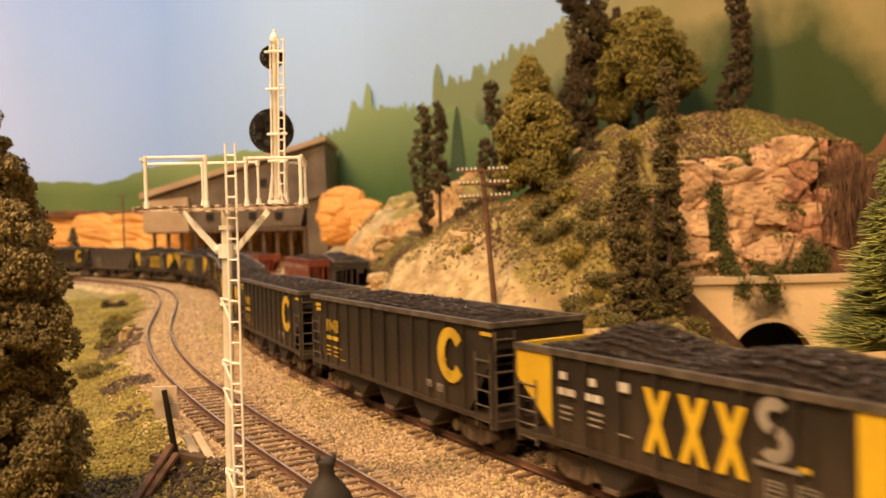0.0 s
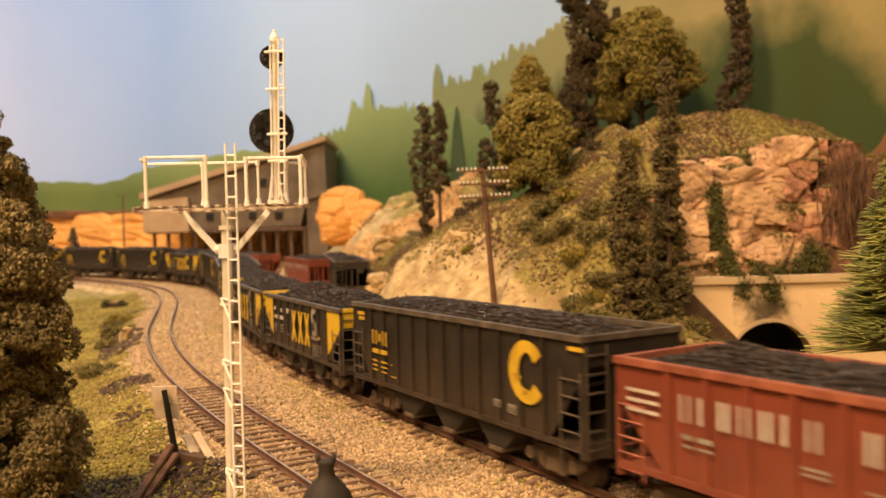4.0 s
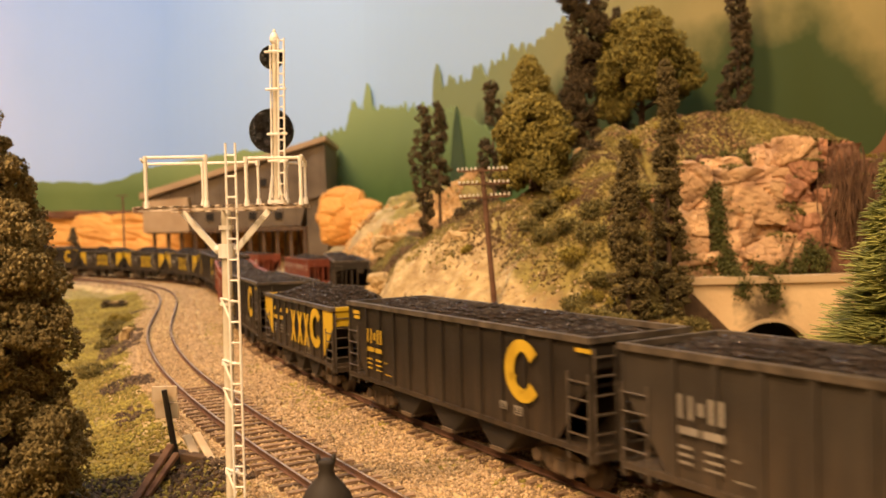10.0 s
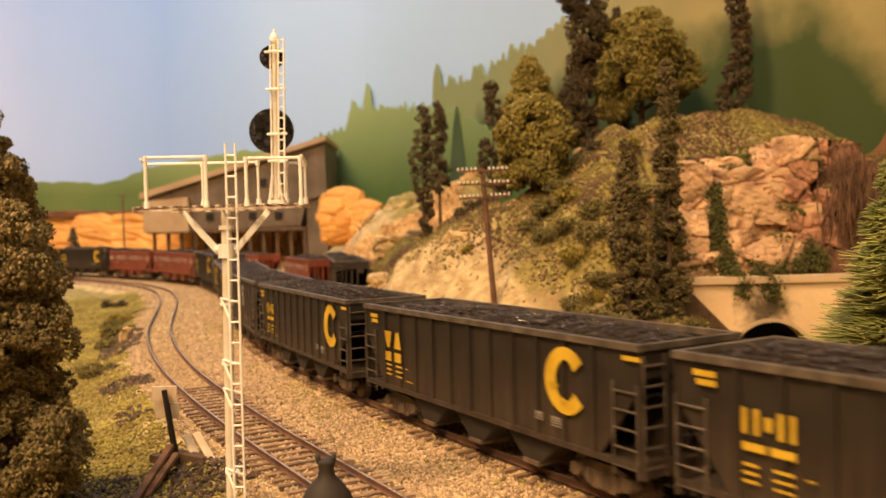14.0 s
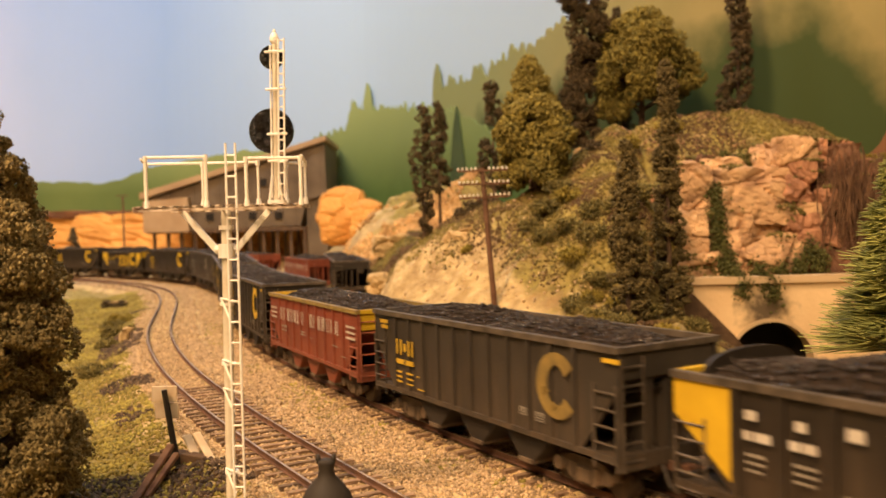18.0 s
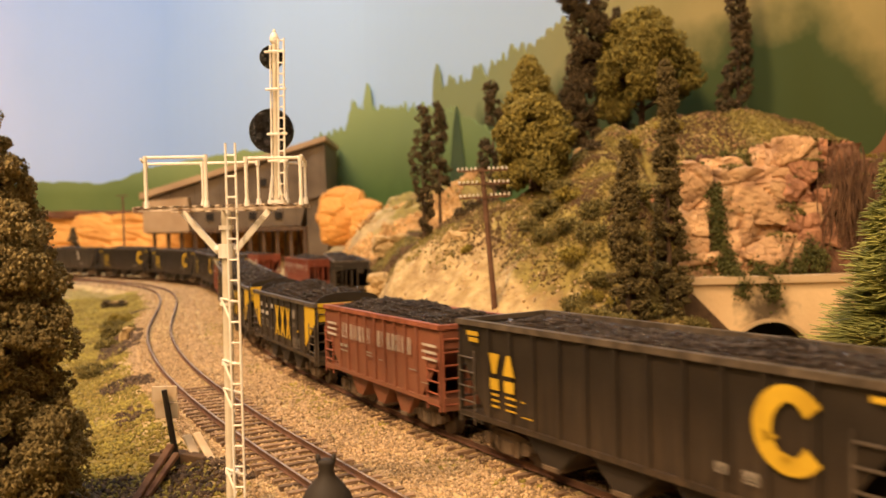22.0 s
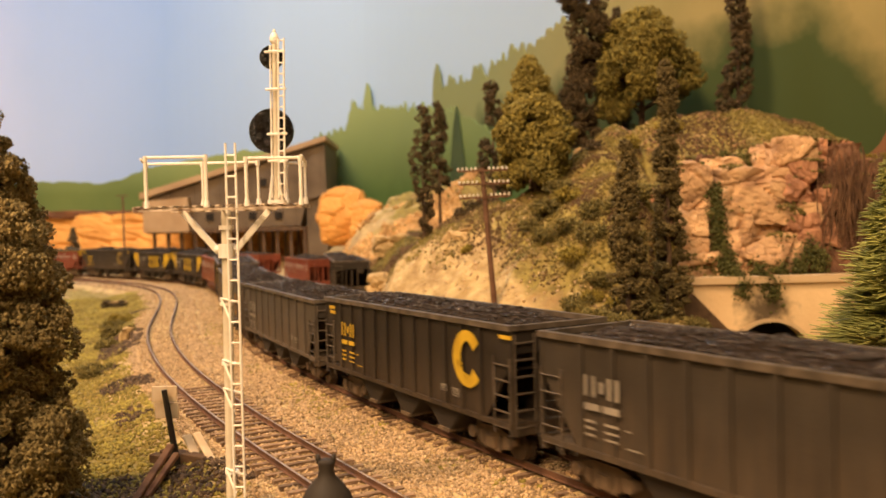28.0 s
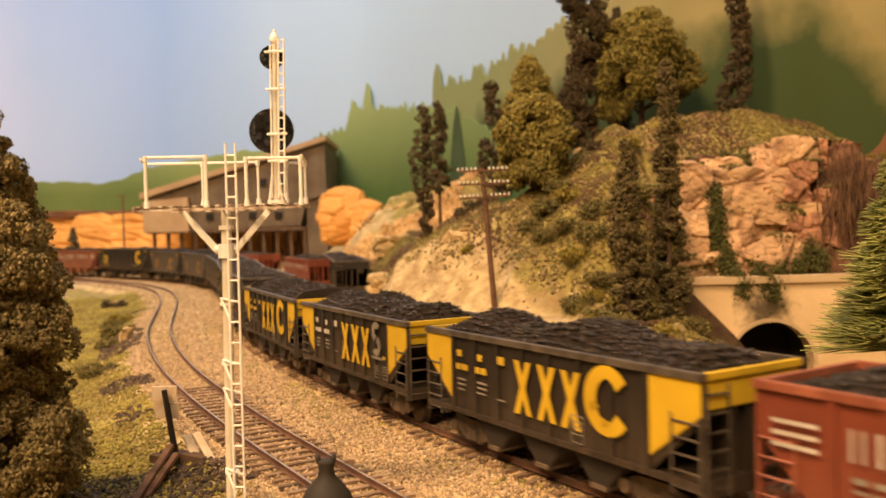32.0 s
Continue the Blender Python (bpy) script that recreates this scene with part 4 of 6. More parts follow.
    if kind == "X":
        ink = M["gold"] if style.get("big") else M["white"]
        marks("lettering", [(0.0205, 0.0235, 0.0315, 0.0336), (0.0325, 0.0350, 0.0312, 0.0333), (0.0435, 0.0470, 0.0315, 0.0340), (0.0200, 0.0222, 0.0272, 0.0292), (0.0228, 0.0268, 0.0272, 0.0292), (0.0312, 0.0335, 0.0272, 0.0292), (0.0340, 0.0372, 0.0272, 0.0292)], ink)
        marks("data_stencil", [(0.0205, 0.0255, 0.0238, 0.0245), (0.0205, 0.0255, 0.0222, 0.0228), (0.0205, 0.0250, 0.0206, 0.0211), (0.0320, 0.0375, 0.0240, 0.0247), (0.0320, 0.0375, 0.0224, 0.0230), (0.0320, 0.0370, 0.0208, 0.0213), (0.0430, 0.0475, 0.0205, 0.0209)], M["palewhite"])
        for i, u in enumerate((0.0560, 0.0670, 0.0775)):
            bm = bmesh.new()
            for s_ in (-1, 1):
                flat(bm, X_(u - s_ * 0.0029) - 0.0013, X_(u - s_ * 0.0029) + 0.0013, 0.0183, 0.0340, y + s_ * 0.00004, lean=-s_ * 0.0058)
            part("cross_mark", bm, M["yellow"], t, "yellow crossed bars")
        if style.get("big"):
            emblem_c(0.0917 + style.get("emblem_shift", 0.0), 0.0283, 0.0092)
            marks("data_box", [(0.0775, 0.0825, 0.0150, 0.0225)], M["palewhite"])
        else:
            if style.get("board"):
                bm = bmesh.new()
                rod(bm, (X_(0.0885), y - 0.00005, 0.0318), (X_(0.0885), y + 0.00005, 0.0318), 0.0024, 18)
                flat(bm, X_(0.0905), X_(0.0865), 0.0268, 0.0274, y)
                flat(bm, X_(0.0905), X_(0.0865), 0.0255, 0.0261, y)
                part("round_emblem", bm, M["palewhite"], t, "small faded white disc over two bars")
            else:
                emblem_s(0.0882, 0.0305, 1.05, M["palewhite"])
            marks("data_box", [(0.0860, 0.0905, 0.0152, 0.0200), (0.0935, 0.0985, 0.0155, 0.0205)], M["palewhite"])
            marks("stripe_mark", [(0.0940, 0.0965, 0.0232, 0.0244)], M["gold"])
    if kind == "M":
        g = length / 0.155
        marks("stripe_mark", [(0.0045, 0.0150, 0.0324 - i * 0.0024, 0.0333 - i * 0.0024) for i in range(3)] + [(length - 0.0255, length - 0.0152, 0.0324 - i * 0.0024, 0.0333 - i * 0.0024) for i in range(3)], M["white"])
        # two rows of short upright bars stand for the lettering
        u0, u1 = 0.0215, length - 0.0315
        pitch = (u1 - u0) / 15.5
        wd = pitch * 0.56
        for i in range(15):
            if i == 7:
                continue
            u = u0 + pitch * (i + (0.25 if i > 7 else 0))
            w = wd * (0.34 if i % 3 else 0.22)
            bm = bmesh.new()
            flat(bm, X_(u), X_(u + w), 0.0277, 0.0340, y)
            if i % 4 != 1:
                flat(bm, X_(u + wd - w), X_(u + wd), 0.0277, 0.0340, y)
            tagged(part("lettering", bm, M["white"], t), kind="stuff")
        marks("data_stencil", [(0.0250 * g, 0.0285 * g, 0.0238, 0.0250), (0.0300 * g, 0.0350 * g, 0.0238, 0.0250), (0.0250 * g, 0.0290 * g, 0.0220, 0.0226), (0.0300 * g, 0.0350 * g, 0.0220, 0.0226), (0.060 * g, 0.067 * g, 0.0240, 0.0246), (0.060 * g, 0.067 * g, 0.0228, 0.0233),
                               (0.075 * g, 0.079 * g, 0.0225, 0.0229), (length * 0.70, length * 0.75, 0.0225, 0.0229), (length * 0.78, length * 0.82, 0.0190, 0.0194)], M["palewhite"])
    return t


STYLES = {
    "C": dict(paint="black", ink="gold", kind="C", ribs=11, top=0.0430, heap=0.0040, label="weathered black hopper car heaped with coal, yellow round emblem"),
    "D": dict(paint="grey", ink="gold", kind="C", ribs=11, top=0.0415, heap=0.0045, emblem="fadedgold", label="faded grey ribbed hopper car with worn yellow emblem"),
    "G": dict(paint="palegrey", emblem_shift=0.0015, emblem="dullorange", ink="dullorange", kind="C", ribs=0, top=0.0400, heap=0.0060, label="smooth sided faded grey hopper car with yellow emblem"),
    "S": dict(paint="grey", ink="palewhite", kind="S", ribs=11, top=0.0430, heap=0.0040, label="dusty dark grey hopper car with faded white emblem"),
    "W": dict(paint="black", ink="gold", kind="W", ribs=11, top=0.0430, heap=0.0030, label="black hopper car with square yellow lettering marks and emblem"),
    "X": dict(paint="black", ink="yellow", kind="X", ribs=8, top=0.0385, heap=0.0085, ends=True, label="black hopper car with yellow ends and three yellow crosses"),
    "Y": dict(paint="black", ink="yellow", kind="X", ribs=8, top=0.0385, heap=0.0085, ends=True, big=True, label="black hopper car with yellow ends, crosses and round emblem"),
    "M": dict(paint="red", ink="white", kind="M", ribs=9, top=0.0395, heap=0.0050, label="oxide red hopper car with white lettering bars and stripes"),
    "Z": dict(paint="red", ink="white", kind="M", ribs=9, top=0.0395, heap=0.0050, ends=False, tail=True, label="dull red hopper car with white bars and a yellow end"),
    "N": dict(paint="palegrey", ink="palewhite", kind="N", ribs=9, top=0.0405, heap=0.0050, label="plain dusty grey hopper car heaped with coal"),
}
STYLES["CN"] = dict(STYLES["C"], emblem_shift=-0.0054)
STYLES["CF"] = dict(STYLES["C"], emblem_shift=0.0044)
STYLES["MF"] = dict(STYLES["M"], paint="fadedred", label="faded brown red hopper car with cream lettering bars and stripes")
STYLES["WN"] = dict(STYLES["W"], emblem_shift=-0.0035)
STYLES["WF"] = dict(STYLES["W"], emblem_shift=0.0017)
STYLES["XB"] = dict(STYLES["X"], board=True, label="black hopper car with yellow ends, crosses and arched end board")
STYLES["YN"] = dict(STYLES["Y"], rear=0.0130)
STYLES["YB"] = dict(STYLES["YN"], board=True, emblem_shift=0.0040, label="black hopper car with yellow ends, round emblem and end board")
# leading end of each car along the line at the start, and its kind, from the front of the train
TRAIN = [(1.440, "C"), (1.275, "N"), (1.140, "X"), (1.000, "X"), (0.840, "C"), (0.680, "C"), (0.520, "Y"), (0.376, "C"), (0.212, "C"), (0.0461, "X"), (-0.0890, "X"), (-0.2225, "X"), (-0.3585, "C"), (-0.5165, "M"), (-0.6545, "M"),
         (-0.8120, "W"), (-0.9600, "YN"), (-1.0917, "CN"), (-1.2560, "S"), (-1.4230, "CF"), (-1.5867, "WN"), (-1.7512, "C"), (-1.9126, "Z"), (-2.0585, "D"),
         (-2.2140, "XB"), (-2.3450, "XB"), (-2.4795, "MF"), (-2.5968, "WF"), (-2.7558, "G"), (-2.8708, "G"), (-2.9975, "N"), (-3.1648, "C"), (-3.3237, "S"),
         (-3.4890, "YB"), (-3.6230, "X"), (-3.7515, "Y"), (-3.8871, "M"), (-4.0250, "C"), (-4.190, None)]
CARS = []
made = {}
for (lead, kind), (nxt, _) in zip(TRAIN, TRAIN[1:]):
    gap = round((lead - nxt) / 0.008) * 0.008
    key = (kind, gap)
    if key not in made:
        made[key] = build_hopper(gap, STYLES[kind], len(made) + 1)
        car = made[key]
    else:
        car = copy_thing(made[key], Matrix.Identity(4))
    CARS.append((car, lead - (gap - 0.0135) / 2, gap))


def car_pose(s, half):
    """Both trucks sit on the line."""
    ax, ay, _ = on_line(s + half)
    bx_, by_, _ = on_line(s - half)
    a = math.atan2(float(ay - by_), float(ax - bx_))
    za, zb = float(grade(s + half)), float(grade(s - half))
    return Matrix.Translation((float(ax + bx_) / 2, float(ay + by_) / 2, (za + zb) / 2)) @ Matrix.Rotation(a, 4, "Z") @ Matrix.Rotation(-math.atan2(za - zb, 2 * half), 4, "Y")


def motions():
    for car, s0, gap in CARS:
        rows = [(t, car_pose(s0 + run(t), gap / 2 - 0.025)) for t in np.arange(0, 32.01, 0.5).tolist()]
        walk(car, rows)


# ---- bracket signal beside the second track ----
def bracket_signal():
    t = thing("bracket_signal", "cream painted bracket signal mast with ladder and black discs", "railway signal", at=(-0.0618, 0.235, -0.012))
    O = Vector((0.0618, -0.235, 0.012))

    def V(x, y, z):
        return Vector((x, y, z)) + O

    def put(name, build, m="cream", parent=t, label=""):
        bm = bmesh.new()
        build(bm)
        return part(name, bm, M[m], parent, label, smooth=False)

    put("base", lambda b: box(b, *(V(-0.0624, 0.235, -0.011)), 0.007, 0.007, 0.003))
    put("mast", lambda b: rod(b, V(-0.0624, 0.235, -0.012), V(-0.0612, 0.235, 0.0808), 0.00142, 16), "mastshade")
    for z in (0.005, 0.036, 0.053):
        put("clamp_ring", lambda b: rod(b, V(-0.0618, 0.235, z), V(-0.0618, 0.235, z + 0.0008), 0.0020, 14))
    put("brace_collar", lambda b: (rod(b, V(-0.0614, 0.235, 0.0665), V(-0.0614, 0.235, 0.0705), 0.0024, 14), rod(b, V(-0.0646, 0.235, 0.0690), V(-0.0582, 0.235, 0.0690), 0.0011, 8)))
    put("mast_collar", lambda b: rod(b, V(-0.0613, 0.235, 0.0745), V(-0.0613, 0.235, 0.0757), 0.0021, 14))

    def bar(b, p, q, w, d):
        p, q = Vector(p), Vector(q)
        m = Matrix.Translation((p + q) / 2) @ (q - p).to_track_quat("Z", "Y").to_matrix().to_4x4()
        box(b, 0, 0, 0, w, d, (q - p).length, m)

    put("brace", lambda b: bar(b, V(-0.0636, 0.235, 0.0682), V(-0.0735, 0.235, 0.0797), 0.0010, 0.0017))
    put("brace", lambda b: bar(b, V(-0.0592, 0.235, 0.0682), V(-0.0490, 0.235, 0.0797), 0.0010, 0.0017))
    plat = put("platform", lambda b: (box(b, *V(-0.0619, 0.2285, 0.0802), 0.0466, 0.0007, 0.0005), box(b, *V(-0.0619, 0.2425, 0.0810), 0.0450, 0.0007, 0.0006),
                                      box(b, *V(-0.0849, 0.2355, 0.0808), 0.0008, 0.0145, 0.0009), box(b, *V(-0.0389, 0.2355, 0.0808), 0.0008, 0.0145, 0.0009),
                                      box(b, *V(-0.0619, 0.2355, 0.0803), 0.030, 0.0016, 0.0012)), "grimy_slat")
    for i in range(15):
        x = -0.0838 + i * 0.00313
        put("slat", lambda b: box(b, *V(x, 0.2355, 0.0812), 0.0011, 0.0150, 0.0005), "grimy_slat", parent=plat)
    # handrails: posts with flared feet and joints, and the rails between
    def handrail(posts, y, z0, z1, back):
        x0, x1 = posts[0], posts[-1]
        hr = put("handrail", lambda b: rod(b, V(x0, y, z1), V(x1, y, z1 - 0.0002), 0.00042, 7))
        for x in posts:
            put("rail_post", lambda b: (rod(b, V(x, y, z0), V(x, y, z1), 0.00040 if back else 0.00050, 7), rod(b, V(x, y, z0), V(x, y, z0 + 0.0019), 0.00085, 8, 0.0006),
                                        rod(b, V(x, y, z1 - 0.0012), V(x, y, z1 + 0.0004), 0.00068, 8)), parent=hr)
    handrail([-0.0814, -0.0648], 0.2285, 0.0808, 0.0948, False)
    handrail([-0.0537, -0.0387], 0.2285, 0.0808, 0.0940, False)
    handrail([-0.0862, -0.0697, -0.0500 - 0.0035], 0.2425, 0.0815, 0.0942, True)
    handrail([-0.0452, -0.0398], 0.2425, 0.0815, 0.0936, True)
    for x in (-0.0826, -0.0384):
        put("end_rail", lambda b: rod(b, V(x, 0.2285, 0.0944), V(x - (0.0036 if x < -0.06 else 0.0014), 0.2425, 0.0940), 0.00042, 7))
    # main ladder
    a0, a1 = V(-0.0602, 0.2308, -0.0008), V(-0.0598, 0.2308, 0.0985)
    b0, b1 = V(-0.0574, 0.2308, -0.0008), V(-0.0571, 0.2308, 0.0985)
    lad = put("ladder", lambda b: rod(b, a0, a1, 0.00036, 6))
    put("stile", lambda b: rod(b, b0, b1, 0.00036, 6), parent=lad)
    for i in range(17):
        k = 0.03 + i * 0.0585
        put("rung", lambda b: rod(b, a0.lerp(a1, k), b0.lerp(b1, k), 0.00028, 5), parent=lad)
    for z in (0.0055, 0.0285, 0.0365, 0.054):
        put("ladder_bracket", lambda b: (rod(b, V(-0.0632, 0.2335, z + 0.0012), V(-0.0570, 0.2310, z), 0.00035, 6), rod(b, V(-0.0630, 0.2335, z + 0.0008), V(-0.0598, 0.2308, z - 0.005), 0.00035, 6)))
    # upper doll post with its own narrow ladder
    put("upper_mast", lambda b: rod(b, V(-0.0468, 0.235, 0.0810), V(-0.0461, 0.235, 0.1268), 0.00082, 12), "mastshade")
    put("mast_cap", lambda b: lathe(b, [(0.0009, 0.1266), (0.0013, 0.1273), (0.0013, 0.1282), (0.0009, 0.1292), (0.0004, 0.1298), (0.0005, 0.1302), (0.0002, 0.1307)], 12, Matrix.Translation(V(-0.0461, 0.235, 0))))
    put("mast_foot", lambda b: (bar(b, V(-0.0486, 0.2335, 0.0815), V(-0.0476, 0.2340, 0.0895), 0.0005, 0.0006), bar(b, V(-0.0448, 0.2335, 0.0815), V(-0.0458, 0.2340, 0.0895), 0.0005, 0.0006), box(b, *V(-0.0467, 0.235, 0.0820), 0.0046, 0.0036, 0.0012)))
    c0, c1 = V(-0.0456, 0.2325, 0.0830), V(-0.0446, 0.2325, 0.1275)
    d0, d1 = V(-0.0440, 0.2325, 0.0830), V(-0.0430, 0.2325, 0.1275)
    lad = put("upper_ladder", lambda b: rod(b, c0, c1, 0.00030, 6))
    put("stile", lambda b: rod(b, d0, d1, 0.00030, 6), parent=lad)
    for i in range(15):
        put("rung", lambda b: rod(b, c0.lerp(c1, 0.02 + i * 0.069), d0.lerp(d1, 0.02 + i * 0.069), 0.00022, 5), parent=lad)
    for z in (0.0935, 0.1010, 0.1135, 0.1240):
        put("ladder_bracket", lambda b: rod(b, V(-0.0486, 0.2335, z), V(-0.0428, 0.2325, z), 0.00036, 6))
    put("conduit", lambda b: rod(b, V(-0.0478, 0.2342, 0.083), V(-0.0472, 0.2342, 0.126), 0.00028, 6))
    for cx, cz, r in ((-0.0482, 0.1024, 0.0063), (-0.0476, 0.1233, 0.0033)):
        disc = put("signal_disc", lambda b: rod(b, V(cx, 0.2375, cz), V(cx, 0.2385, cz), r, 40), "gloss_black", label="glossy black round signal disc")
        put("disc_rim", lambda b: lathe(b, [(r * 0.93, -0.0005), (r * 1.01, -0.0004), (r * 1.01, 0.0008), (r * 0.93, 0.0009)], 40, Matrix.Translation(V(cx, 0.238, cz)) @ Matrix.Rotation(radians(90), 4, "X")), "gloss_black", parent=disc)
        rg = random.Random(3)
        for i in range(7):
            a, q = i * math.tau / 7, r * 0.55
            put("lamp_housing", lambda b: rod(b, V(cx + q * math.cos(a), 0.2362, cz + q * math.sin(a)), V(cx + q * math.cos(a), 0.2376, cz + q * math.sin(a)), r * 0.17, 9, r * 0.22), "gloss_black", parent=disc)
    return t


bracket_signal()


# ---- telegraph pole ----
def telegraph_pole(label, x, y, zt, lean, arm, n_arms, tilt=0.0, yaw=0.0, fine=True):
    zb = ground_z(x, y) - 0.004
    t = thing("telegraph_pole", label, "telegraph pole", at=(x, y, zb))
    H = zt - zb
    bm = bmesh.new()
    rod(bm, (0, 0, 0), (lean, 0, H), 0.0021, 10, 0.0016)
    part("pole", bm, M["wood"], t)
    for k in range(n_arms):
        z = H - 0.0017 - k * 0.0088
        cx = lean * z / H
        m = Matrix.Translation((cx, -0.002, z)) @ Matrix.Rotation(radians(yaw), 4, "Z") @ Matrix.Rotation(radians(tilt * (1 if k == 2 else 0.4)), 4, "Y")
        bm = bmesh.new()
        box(bm, 0, 0, 0, arm, 0.0011, 0.0013, m)
        ca = part("crossarm", bm, M["wood"], t)
        if fine:
            for i in range(10):
                u = (-0.48 + i * 0.086 if i < 5 else 0.48 - (9 - i) * 0.086) * arm
                bm = bmesh.new()
                lathe(bm, [(0.0004, 0.0004), (0.0008, 0.0008), (0.0008, 0.0014), (0.0006, 0.0016), (0.0008, 0.0019), (0.0004, 0.0024)], 8, m @ Matrix.Translation((u, 0, 0)))
                part("insulator", bm, M["porcelain"], ca, "white insulator")
        for sgn in (-1, 1):
            bm = bmesh.new()
            rod(bm, m @ Vector((sgn * arm * 0.22, 0, 0)), Vector((cx, -0.0018, z - 0.0055)), 0.00025, 5)
            part("arm_brace", bm, M["rust"], t)
    return t


telegraph_pole("brown wooden telegraph pole with three crossarms of white insulators", 0.0337, 0.55, 0.1122, -0.0065, 0.0335, 3, tilt=-2.0, yaw=3)
telegraph_pole("thin dark telegraph pole before the far orange bank", -0.60, 1.56, 0.150, 0.0, 0.024, 1, fine=False)


# ---- trees ----
def foam_tree(name, label, category, x, y, z0, z1, profile, blobs, blob_r, crumb, per, material, seed, trunk=0.0022, zb=None, group="", squash=1.0, limbs=4, dome=False, droop=None, sway=0.0):
    """A trunk, some limbs and a crown of crumbly foam; profile: crown radius at even steps from its foot to its tip."""
    rng = np.random.RandomState(seed)
    zb = ground_z(x, y) - 0.003 if zb is None else zb
    t = thing(name, label, category, group, at=(x, y, zb))
    bm = bmesh.new()
    rod(bm, (0, 0, 0), (0, 0, (z0 + z1) / 2 - zb), trunk, 8, trunk * 0.45)
    part("trunk", bm, M["bark"], t)
    for i in range(limbs):
        a = rng.uniform(0, math.tau)
        k = rng.uniform(0.15, 0.6)
        r = np.interp(k, np.linspace(0, 1, len(profile)), profile) * 0.75
        zl = z0 + (z1 - z0) * k - zb
        bm = bmesh.new()
        rod(bm, (0, 0, zl * 0.72), (r * math.cos(a), r * math.sin(a) * squash, zl), trunk * 0.45, 6, trunk * 0.2)
        part("limb", bm, M["bark"], t)
    pts, siz = [], []
    for i in range(blobs):
        k = (i + rng.uniform(0, 1)) / blobs
        R = np.interp(k, np.linspace(0, 1, len(profile)), profile)
        a = rng.uniform(0, math.tau)
        rr = R * math.sqrt(rng.uniform(0.45, 1.0)) - blob_r * 0.5
        rr = max(rr, 0)
        br = blob_r * rng.uniform(0.6, 1.25) * min(1.0, 0.45 + R / max(profile))
        way = sway * R * math.sin(k * 9 + seed)
        c = np.array([rr * math.cos(a) + way, rr * math.sin(a) * squash, z0 - zb + (z1 - z0) * k])
        if dome:
            R = max(profile)
            u = rng.uniform(-0.62, 1.0) if droop is None else rng.uniform(-0.22 - droop * max(0.0, -math.cos(a)), 1.0)
            R = R * (0.86 + 0.22 * math.sin(a * 3 + seed) * math.sin(u * 4 + seed * 2))
            q = math.sqrt(max(0.0, 1 - abs(u) ** (2.0 if droop else 3.2))) * rng.uniform(0.75, 1.0)
            zc, hz = z0 + (z1 - z0) * 0.36 - zb, (z1 - z0) * 0.64
            c = np.array([(R - blob_r * 0.7) * q * math.cos(a), (R - blob_r * 0.7) * q * math.sin(a), zc + (hz - blob_r * 0.6) * u])
            br = blob_r * rng.uniform(0.6, 1.2)
        d = rng.normal(size=(per, 3))
        d /= np.linalg.norm(d, axis=1)[:, None]
        rad = br * rng.uniform(0.55, 1.05, per) ** 0.6
        pts.append(c + d * rad[:, None] * np.array([1, 1, 0.8]))
        siz.append(crumb * rng.uniform(0.5, 1.5, per))
    me = crumbs("crown", np.concatenate(pts), np.concatenate(siz), rng, jitter=0.5)
    tagged(mesh_part("crown", me, material, t), kind="stuff")
    return t


foam_tree("foam_tree", "large dark olive brown crumbly tree beside the line", "tree", -0.1335, 0.225, -0.006, 0.131, [0.030, 0.033, 0.0330, 0.0270, 0.0325, 0.0305, 0.0240, 0.0195, 0.014, 0.009, 0.004], 950, 0.0046, 0.00042, 240, M["folnear"], 21, trunk=0.004)
DARK = "dark brown columnar foam tree on the hillside"
OLIVE = "round olive foam tree with a pale trunk on the hill"
for x, y, z0, z1, prof, blobs, br, cr, per, key, seed in (
        (-0.0165, 0.75, 0.055, 0.182, [0.005, 0.006, 0.007, 0.010, 0.011, 0.009, 0.008, 0.005], 60, 0.0048, 0.0009, 70, "foldark", 31),
        (-0.0020, 0.85, 0.110, 0.200, [0.008, 0.011, 0.011, 0.009, 0.007, 0.004], 50, 0.005, 0.0010, 60, "foldark", 32),
        (0.0510, 0.80, 0.100, 0.211, [0.012, 0.014, 0.013, 0.011, 0.010, 0.010, 0.007], 60, 0.0052, 0.0010, 70, "foldark", 33),
        (0.1385, 0.80, 0.150, 0.335, [0.020, 0.015, 0.019, 0.014, 0.017, 0.025, 0.018, 0.028, 0.026, 0.012], 170, 0.0090, 0.0010, 120, "foldark", 34),
        (0.2805, 0.78, 0.165, 0.330, [0.022, 0.017, 0.0120, 0.0100, 0.0095, 0.009, 0.008], 120, 0.0058, 0.0010, 80, "foldark", 35),
        (0.1880, 0.88, 0.130, 0.300, [0.012, 0.013, 0.013, 0.012, 0.011, 0.008, 0.004], 70, 0.006, 0.0011, 70, "foldark", 36),
        (0.1105, 0.495, 0.012, 0.121, [0.0115, 0.013, 0.0125, 0.011, 0.0095, 0.008, 0.006, 0.004], 120, 0.0050, 0.00075, 120, "column", 37),
        (0.1405, 0.515, 0.010, 0.172, [0.0105, 0.0115, 0.011, 0.010, 0.0095, 0.0085, 0.007, 0.0055, 0.006, 0.004], 140, 0.0050, 0.00075, 120, "column", 38)):
    foam_tree("foam_tree", DARK if key == "foldark" else "dark green columnar foam tree at the foot of the hill", "tree", x, y, z0, z1, prof, int(blobs * 1.4), br * 0.82, cr * 0.9, int(per * 0.75), M[key], seed, group="trees on the hill", sway=0.32 if key == "foldark" else 0.15)
